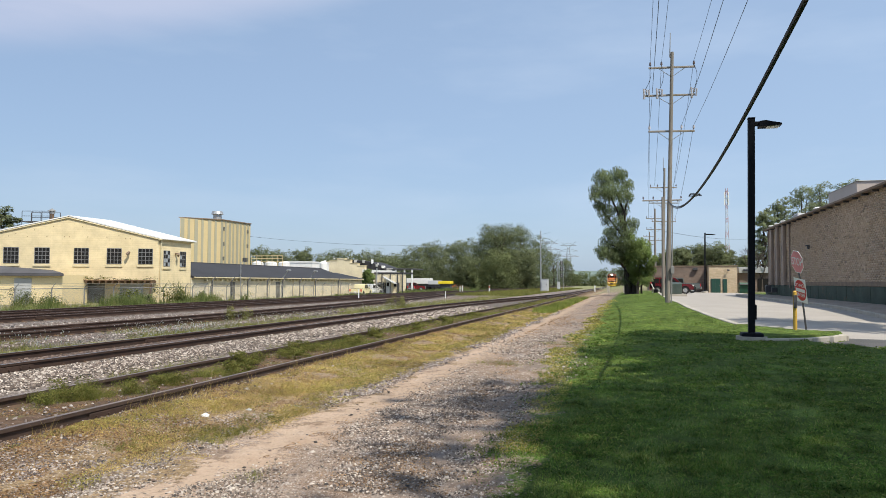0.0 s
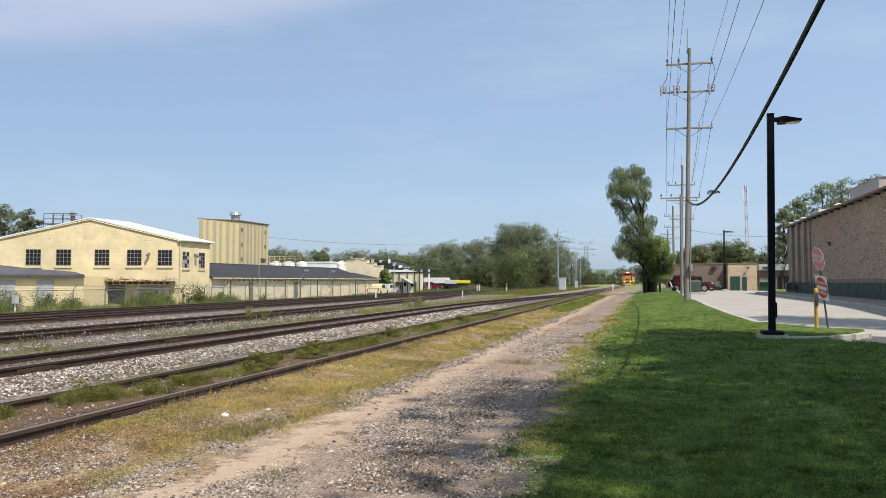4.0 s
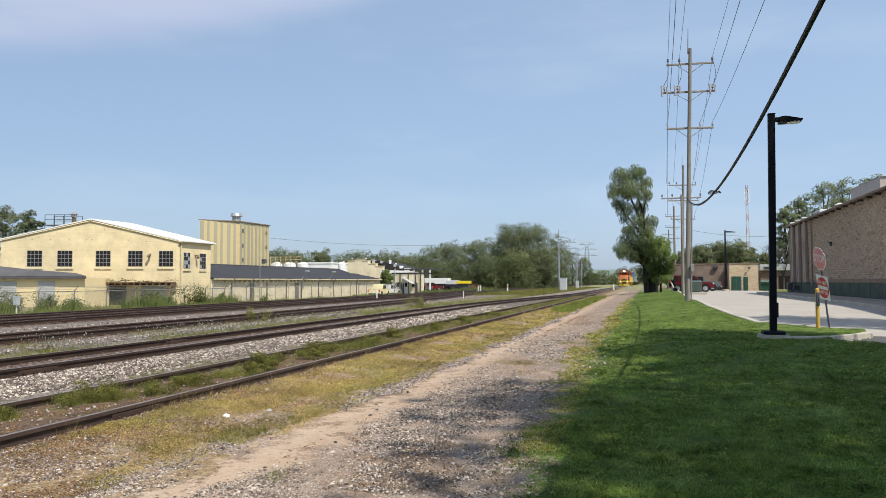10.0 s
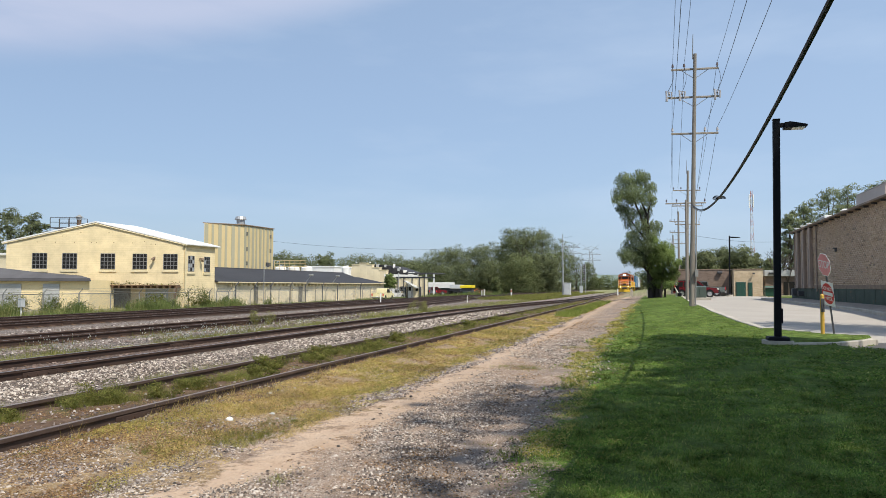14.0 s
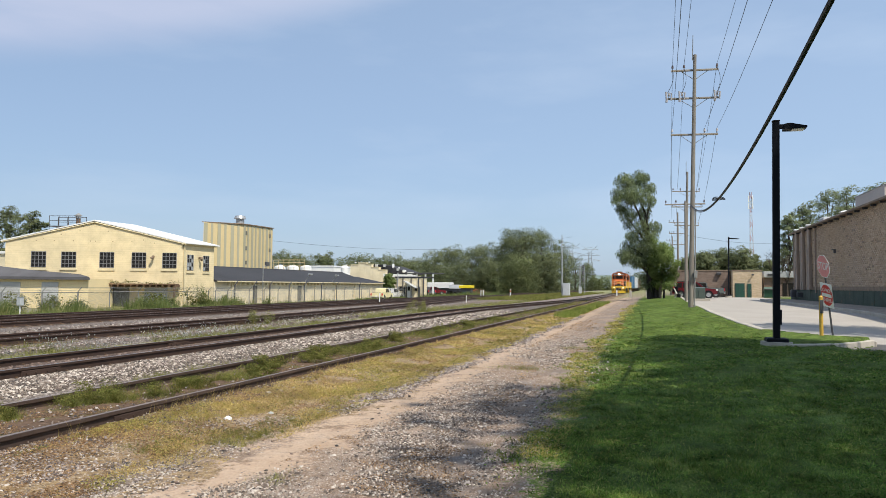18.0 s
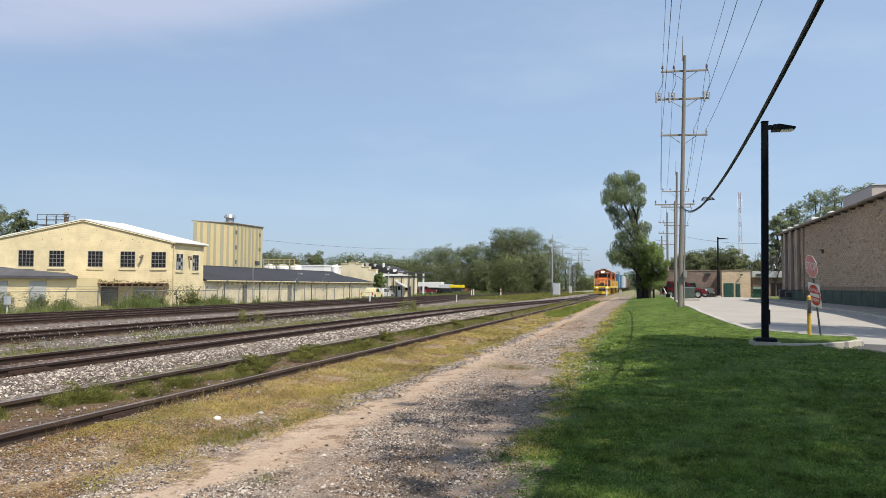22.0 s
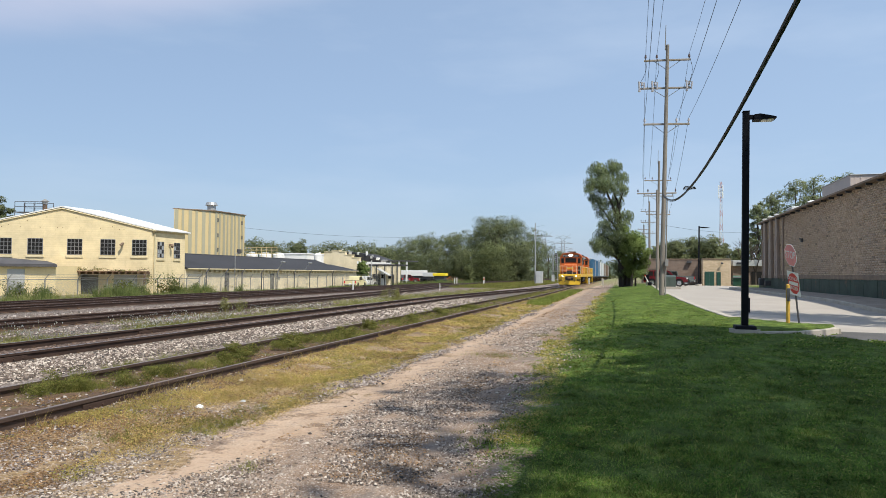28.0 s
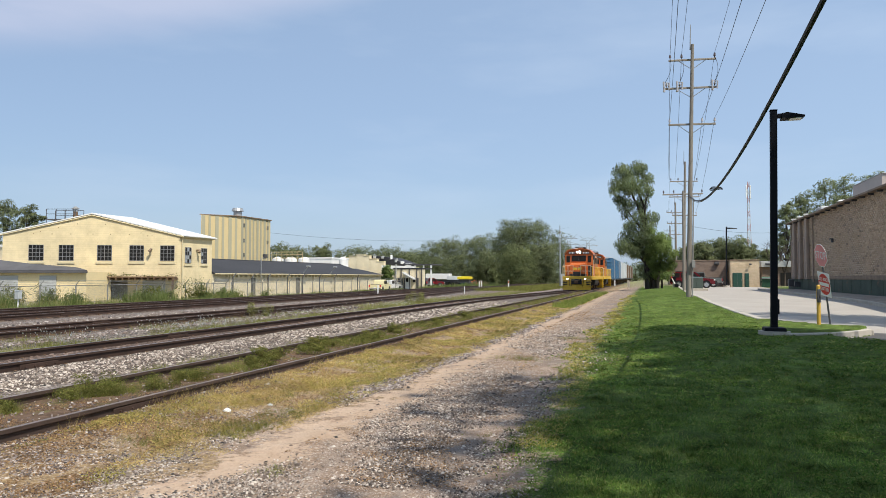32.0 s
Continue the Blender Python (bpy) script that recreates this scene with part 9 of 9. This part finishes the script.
def locomotive(label, lit):
    """A four-axle road switcher. Its nose is at y = 0 and points to -y; the rails are at z = 0."""
    L = 18.0
    e = thing("locomotive", label, "locomotive", group="freight train")
    # frame and walkways
    part("frame", B((-0.95, 0.6, 0.95), (0.95, L - 0.6, 1.35), 0.03), M["loco_black"], e)
    part("walkway", B((-1.55, 0.35, 1.35), (1.55, L - 0.35, 1.5), 0.02), M["yellow"], e, "yellow side sill")
    tank = bmnew()
    prism(tank, [(-1.3, 0.45), (-1.45, 0.7), (-1.45, 1.2), (1.45, 1.2), (1.45, 0.7), (1.3, 0.45)], 6.6, 11.2, "y")
    part("fuel_tank", tank, M["loco_black"], e)
    # pilots with plough at each end
    for end, s in ((0.0, 1), (L, -1)):
        pil = part("pilot", B((-1.5, end + s * 0.1 if s > 0 else end - 0.32, 0.35), (1.5, end + 0.32 if s > 0 else end - 0.1, 1.45), 0.03), M["yellow"], e)
        plough = bmnew()
        prism(plough, [(-1.5, end + s * 0.12), (0, end - s * 0.35), (1.5, end + s * 0.12), (1.5, end + s * 0.24), (0, end - s * 0.2), (-1.5, end + s * 0.24)], 0.02, 0.55)
        part("plough", plough, M["yellow"], pil)
        part("coupler_pocket", B((-0.55, min(end - s * 0.02, end + s * 0.12), 0.62), (0.55, max(end - s * 0.02, end + s * 0.12), 1.2)), M["loco_black"], pil)
        for sx in (-1, 1):
            # no well is cut: a flat black panel paints its shade
            part("step_well", B((min(sx * 1.02, sx * 1.5), min(end + s * 0.06, end + s * 0.12), 0.4), (max(sx * 1.02, sx * 1.5), max(end + s * 0.06, end + s * 0.12), 1.0)), M["loco_black"], pil, "black panel for the shade in the step well")
            for k in range(3):
                part("step_edge", B((min(sx * 1.02, sx * 1.5), min(end + s * 0.0, end + s * 0.09), 0.45 + 0.2 * k), (max(sx * 1.02, sx * 1.5), max(end + s * 0.0, end + s * 0.09), 0.52 + 0.2 * k)), M["yellow"], pil)
            part("cut_lever", tube(bmnew(), (sx * 0.2, end - s * 0.12, 1.08), (sx * 1.45, end - s * 0.12, 1.12), 0.02, seg=6), M["handrail"], pil)
        cp = B((-0.14, min(end - s * 0.62, end), 0.78), (0.14, max(end - s * 0.62, end), 1.0), 0.03)
        box(cp, (-0.2, min(end - s * 0.72, end - s * 0.5), 0.72), (0.2, max(end - s * 0.72, end - s * 0.5), 1.06), 0.05)
        part("coupler", cp, M["rust"], pil)
        for x in (-0.75, -0.55, 0.55, 0.75):
            hose = [(x, end - s * 0.02, 1.1), (x, end - s * 0.2, 0.9), (x * 0.95, end - s * 0.22, 0.55), (x * 0.85, end - s * 0.14, 0.4)]
            part("air_hose", wire(bmnew(), hose, 0.03, 6), M["loco_black"], pil)
        for sx in (-1, 1):
            for k in range(4):
                part("step", B((min(sx * 1.12, sx * 1.52), min(end + s * 0.3, end + s * 0.75), 0.35 + 0.27 * k), (max(sx * 1.12, sx * 1.52), max(end + s * 0.3, end + s * 0.75), 0.39 + 0.27 * k)), M["yellow"], pil)
            dl = tube(bmnew(), (sx * 0.95, end - s * 0.0, 1.22), (sx * 0.95, end - s * 0.14, 1.22), 0.13, seg=14)
            dl = part("ditch_lamp", dl, M["loco_black"], pil)
            part("lens", tube(bmnew(), (sx * 0.95, end - s * 0.14, 1.22), (sx * 0.95, end - s * 0.17, 1.22), 0.105, seg=14), M["lamp_dim"] if lit and s > 0 else M["lens"], dl)
        # end railing
        yy = end + s * 0.38
        for x in (-1.5, -0.95, -0.4, 0.4, 0.95, 1.5):
            part("end_post", tube(bmnew(), (x, yy, 1.5), (x, yy, 2.62), 0.034, seg=6), M["handrail"], pil)
        for x0, x1 in ((-1.5, -0.35), (0.35, 1.5)):
            for z in (2.05, 2.62):
                part("end_rail", tube(bmnew(), (x0, yy, z), (x1, yy, z), 0.034, seg=6), M["handrail"], pil)
        part("drop_step", B((-0.4, min(yy - 0.05, yy + 0.05), 1.52), (0.4, max(yy - 0.05, yy + 0.05), 2.0), 0.02), M["loco_black"], pil, "raised crossover plate")
        part("chain", wire(bmnew(), [(-0.35 + 0.7 * k / 6, yy, 2.5 - 0.12 * sin(pi * k / 6)) for k in range(7)], 0.02, 5), M["steel"], pil)
    # low nose
    nose = bmnew()
    prism(nose, [(1.25, 1.5), (1.25, 2.72), (1.45, 2.88), (2.6, 2.95), (2.6, 1.5)], -0.82, 0.82, "x")
    nose = part("nose", nose, M["orange"], e)
    part("nose_band", B((-0.84, 1.22, 1.5), (0.84, 2.6, 1.78)), M["loco_black"], nose, "black lower band")
    part("nose_door", B((-0.3, 1.2, 1.55), (0.3, 1.26, 2.6), 0.03), M["orange"], nose)
    for sx in (-1, 1):
        part("emblem", B((sx * 0.25 - 0.2, 1.19, 2.2), (sx * 0.25 + 0.2, 1.248, 2.45)), M["yellow"], nose, "plain yellow emblem patch")
    # cab
    cab = bmnew()
    prism(cab, [(-1.53, 1.5), (-1.53, 3.95), (-1.2, 4.35), (-0.5, 4.52), (0.5, 4.52), (1.2, 4.35), (1.53, 3.95), (1.53, 1.5)], 2.6, 5.0, "y")
    cab = part("cab", cab, M["orange"], e)
    roofp = bmnew()
    prism(roofp, [(-1.6, 3.98), (-1.22, 4.42), (-0.5, 4.58), (0.5, 4.58), (1.22, 4.42), (1.6, 3.98), (1.54, 3.95), (1.2, 4.36), (0.5, 4.52), (-0.5, 4.52), (-1.2, 4.36), (-1.54, 3.95)], 2.45, 5.1, "y")
    part("cab_roof", roofp, M["orange"], cab)
    for x0, x1, z0, z1 in ((-1.32, -1.02, 3.1, 3.72), (1.02, 1.32, 3.1, 3.72), (-0.74, -0.05, 3.2, 3.74), (0.05, 0.74, 3.2, 3.74)):
        w = part("windscreen", B((x0 - 0.05, 2.56, z0 - 0.05), (x1 + 0.05, 2.62, z1 + 0.05), 0.02), M["loco_black"], cab)
        part("pane", B((x0, 2.545, z0), (x1, 2.57, z1)), M["pane"], w)
    for sx in (-1, 1):
        for y0, y1 in ((2.95, 3.7), (3.85, 4.6)):
            w = part("side_window", B((min(sx * 1.5, sx * 1.56), y0 - 0.05, 2.95), (max(sx * 1.5, sx * 1.56), y1 + 0.05, 3.85), 0.02), M["loco_black"], cab)
            part("pane", B((min(sx * 1.53, sx * 1.575), y0, 3.0), (max(sx * 1.53, sx * 1.575), y1, 3.8)), M["pane"], w)
        part("armrest", B((min(sx * 1.53, sx * 1.66), 3.0, 2.86), (max(sx * 1.53, sx * 1.66), 4.5, 2.93), 0.02), M["loco_black"], cab)
    for sx in (-1, 1):
        # flat panels on the closed cab; the black one paints a doorway's shade
        part("cab_doorway", B((min(sx * 1.0, sx * 1.5), 2.575, 1.55), (max(sx * 1.0, sx * 1.5), 2.605, 2.7), 0.01), M["loco_black" if sx > 0 else "orange"], cab, "black panel for the shade in the open doorway" if sx > 0 else "")
        part("sunshade", B((min(sx * 1.53, sx * 1.85), 2.95, 3.86), (max(sx * 1.53, sx * 1.85), 4.65, 3.92), 0.01), M["steel"], cab)
        part("grab_iron", tube(bmnew(), (sx * 1.58, 2.66, 1.6), (sx * 1.58, 2.66, 3.3), 0.025, seg=6), M["handrail"], cab)
    part("roof_seam", B((-1.5, 2.42, 3.93), (1.5, 2.46, 3.985), 0.01), M["loco_black"], cab)
    hl = part("headlamp_box", B((-0.36, 2.42, 4.0), (0.36, 2.62, 4.34), 0.04), M["loco_black"], cab)
    for x in (-0.12, 0.12):
        part("headlamp", tube(bmnew(), (x, 2.42, 4.17), (x, 2.38, 4.17), 0.13, seg=16), M["lamp_on"] if lit else M["lens"], hl, "lit headlamp" if lit else "")
    for sx in (-1, 1):
        nb = part("number_board", B((sx * 0.78 - 0.36, 2.5, 3.97), (sx * 0.78 + 0.36, 2.62, 4.22), 0.02), M["loco_black"], cab)
        for k in range(4):
            x = sx * 0.78 - 0.24 + 0.16 * k
            part("plain_bar", B((x - 0.035, 2.488, 4.03), (x + 0.035, 2.502, 4.16)), M["sign_white"], nb)
    horn = tube(bmnew(), (0.2, 3.4, 4.55), (0.2, 3.4, 4.75), 0.03, seg=6)
    for dx in (-0.15, 0.0, 0.15):
        tube(horn, (0.2 + dx, 3.4, 4.75), (0.2 + dx, 2.95, 4.75), 0.03, 0.08, 8)
    part("horn", horn, M["steel"], cab)
    part("antenna", B((-0.55, 3.5, 4.55), (-0.25, 3.8, 4.66), 0.02), M["white"], cab)
    part("air_unit", B((-0.6, 4.0, 4.5), (0.6, 4.8, 4.8), 0.05), M["loco_black"], cab)
    # long hood with doors, grilles and fans
    hood = bmnew()
    prism(hood, [(-0.9, 1.5), (-0.9, 3.85), (-0.65, 4.12), (0.65, 4.12), (0.9, 3.85), (0.9, 1.5)], 5.0, 17.0, "y")
    hood = part("long_hood", hood, M["hood_paint"], e)
    for sx in (-1, 1):
        for k in range(11):
            y = 5.4 + k * 0.98
            if k < 9:
                d = part("hood_door", B((min(sx * 0.9, sx * 0.925), y, 1.75), (max(sx * 0.9, sx * 0.925), y + 0.9, 3.15), 0.01), M["hood_paint"], hood)
                part("latch", B((min(sx * 0.92, sx * 0.95), y + 0.8, 2.4), (max(sx * 0.92, sx * 0.95), y + 0.86, 2.55)), M["loco_black"], d)
        part("black_stripe", B((min(sx * 0.9, sx * 0.93), 5.05, 1.5), (max(sx * 0.9, sx * 0.93), 16.95, 1.74)), M["loco_black"], hood, "black band along the hood")
        for y0, y1, z0, z1 in ((5.2, 6.8, 3.2, 3.8), (8.2, 9.6, 3.25, 3.8), (13.2, 16.4, 3.1, 3.8)):
            g = part("grille", B((min(sx * 0.9, sx * 0.94), y0, z0), (max(sx * 0.9, sx * 0.94), y1, z1)), M["loco_black"], hood)
            for z in np.arange(z0 + 0.06, z1, 0.11):
                part("slat", B((min(sx * 0.94, sx * 0.96), y0 + 0.03, z), (max(sx * 0.94, sx * 0.96), y1 - 0.03, z + 0.03)), M["rust"], g)
        part("name_patch", B((min(sx * 0.925, sx * 0.935), 9.9, 2.2), (max(sx * 0.925, sx * 0.935), 12.4, 2.8)), M["yellow"], hood, "plain yellow name patch")
        part("yellow_skirt", B((min(sx * 1.49, sx * 1.555), 0.4, 1.12), (max(sx * 1.49, sx * 1.555), 17.6, 1.36)), M["yellow"], hood, "yellow skirt under the walkway")
        part("air_tank", tube(bmnew(), (sx * 1.2, 6.9, 1.0), (sx * 1.2, 10.9, 1.0), 0.2, seg=12), M["loco_black"], hood)
        rails_along(hood, sx * 1.5, 5.2, 17.4, 1.5, 2.55)
        rails_along(cab, sx * 1.5, 0.5, 2.4, 1.5, 2.55)
    for y in (13.6, 14.9, 16.1):
        f = part("fan", tube(bmnew(), (0, y, 4.1), (0, y, 4.32), 0.58, 0.55, 18), M["loco_black"], hood)
    for y in (7.2, 9.2):
        part("exhaust_stack", B((-0.2, y, 4.1), (0.2, y + 0.6, 4.4), 0.03), M["loco_black"], hood)
    part("dynamic_brake_box", B((-0.95, 10.3, 3.85), (0.95, 12.6, 4.3), 0.08), M["orange"], hood)
    part("rear_lamp", B((-0.3, 16.98, 3.4), (0.3, 17.1, 3.7), 0.03), M["loco_black"], hood)
    for y in (3.9, 14.1):
        bogie(e, y, 2.75, "loco_black", (-1.37, 1.37))
    return e


def boxcar(label, mat, L=15.5, H=4.6):
    e = thing("boxcar", label, "freight car", group="freight train")
    body = part("body", B((-1.5, 0.6, 1.1), (1.5, L - 0.6, H - 0.12), 0.03), M[mat], e)
    roof = bmnew()
    prism(roof, [(-1.56, H - 0.14), (0, H + 0.1), (1.56, H - 0.14), (1.5, H - 0.22), (-1.5, H - 0.22)], 0.5, L - 0.5, "y")
    part("roof", roof, M["grey_car"], e)
    part("sill", B((-1.56, 0.5, 0.9), (1.56, L - 0.5, 1.14), 0.02), M["loco_black"], e)
    for sx in (-1, 1):
        for y in np.arange(0.75, L - 0.6, 1.05):
            if abs(y - L / 2) > 1.7:
                part("side_post", B((min(sx * 1.5, sx * 1.58), y, 1.12), (max(sx * 1.5, sx * 1.58), y + 0.12, H - 0.2), 0.01), M[mat], body)
        d = part("door", B((min(sx * 1.5, sx * 1.6), L / 2 - 1.6, 1.2), (max(sx * 1.5, sx * 1.6), L / 2 + 1.6, H - 0.3), 0.02), M[mat], e)
        for k in (-1.0, 0.0, 1.0):
            part("door_bar", tube(bmnew(), (sx * 1.63, L / 2 + k, 1.2), (sx * 1.63, L / 2 + k, H - 0.35), 0.025, seg=6), M["steel"], d)
        for z in np.arange(1.5, H - 0.4, 0.42):
            part("ladder_rung", tube(bmnew(), (sx * 1.62, 0.75, z), (sx * 1.62, 1.2, z), 0.018, seg=5), M["steel"], body)
    for z in np.arange(1.5, H - 0.3, 0.55):
        part("end_rib", B((-1.4, 0.52, z), (1.4, 0.62, z + 0.16), 0.03), M[mat], body)
    cp = B((-0.14, -0.1, 0.75), (0.14, 0.8, 1.0), 0.03)
    box(cp, (-0.14, L - 0.8, 0.75), (0.14, L + 0.1, 1.0), 0.03)
    part("couplers", cp, M["rust"], e)
    for y in (2.3, L - 2.3):
        bogie(e, y, 1.75, "rust", (-0.87, 0.87))
    return e


TRAIN = []


def make_train():
    at = 0.0
    for build, args, length in ((locomotive, ("orange and yellow road switcher with lit headlamps", True), 18.0), (locomotive, ("second orange locomotive behind the leading one", False), 18.0),
                                (boxcar, ("blue steel boxcar with ribbed sides", "blue_car"), 15.5), (boxcar, ("blue steel boxcar with ribbed sides", "blue_car"), 15.5), (boxcar, ("pale grey boxcar with dirty sides", "grey_car"), 15.5), (boxcar, ("pale grey boxcar with dirty sides", "grey_car"), 15.5), (boxcar, ("rust-brown boxcar near the train's end", "rust"), 15.5), (boxcar, ("rust-brown boxcar near the train's end", "rust"), 15.5), (boxcar, ("rust-brown boxcar near the train's end", "rust"), 15.5)):
        e = build(*args)
        TRAIN.append((e, at, length))
        at += length + 0.55


make_train()


# ---- what moves ----
SPEED, LAST_Y = 6.0, 80.6


def motions():
    """The train rolls towards the camera along the main track at an even speed."""
    ends = 0.2
    for e, at, length in TRAIN:
        rows = []
        for t in np.arange(0, 32.01, 2.0):
            y0 = LAST_Y + SPEED * (32.0 - t) + at
            ya, yb = y0 + length * ends, y0 + length * (1 - ends)
            xa, xb = float(main_x(ya)), float(main_x(yb))
            turn = math.degrees(math.atan2(-(xb - xa), yb - ya))
            x0 = xa - (xb - xa) / (yb - ya) * length * ends
            rows.append((float(t), pose(x0, y0, RAIL_TOP, 0, 0, turn)))
        walk(e, rows)
    step = 0.1
    times = [round(i * step, 3) for i in range(int(32 / step) + 1)]
    for ax in WHEELS:
        y, r = ax.location.y, ax.location.z
        per = math.degrees(SPEED * step / r)
        walk(ax, [(t, pose(0, y, r, i * per, 0, 0)) for i, t in enumerate(times)])


motions()
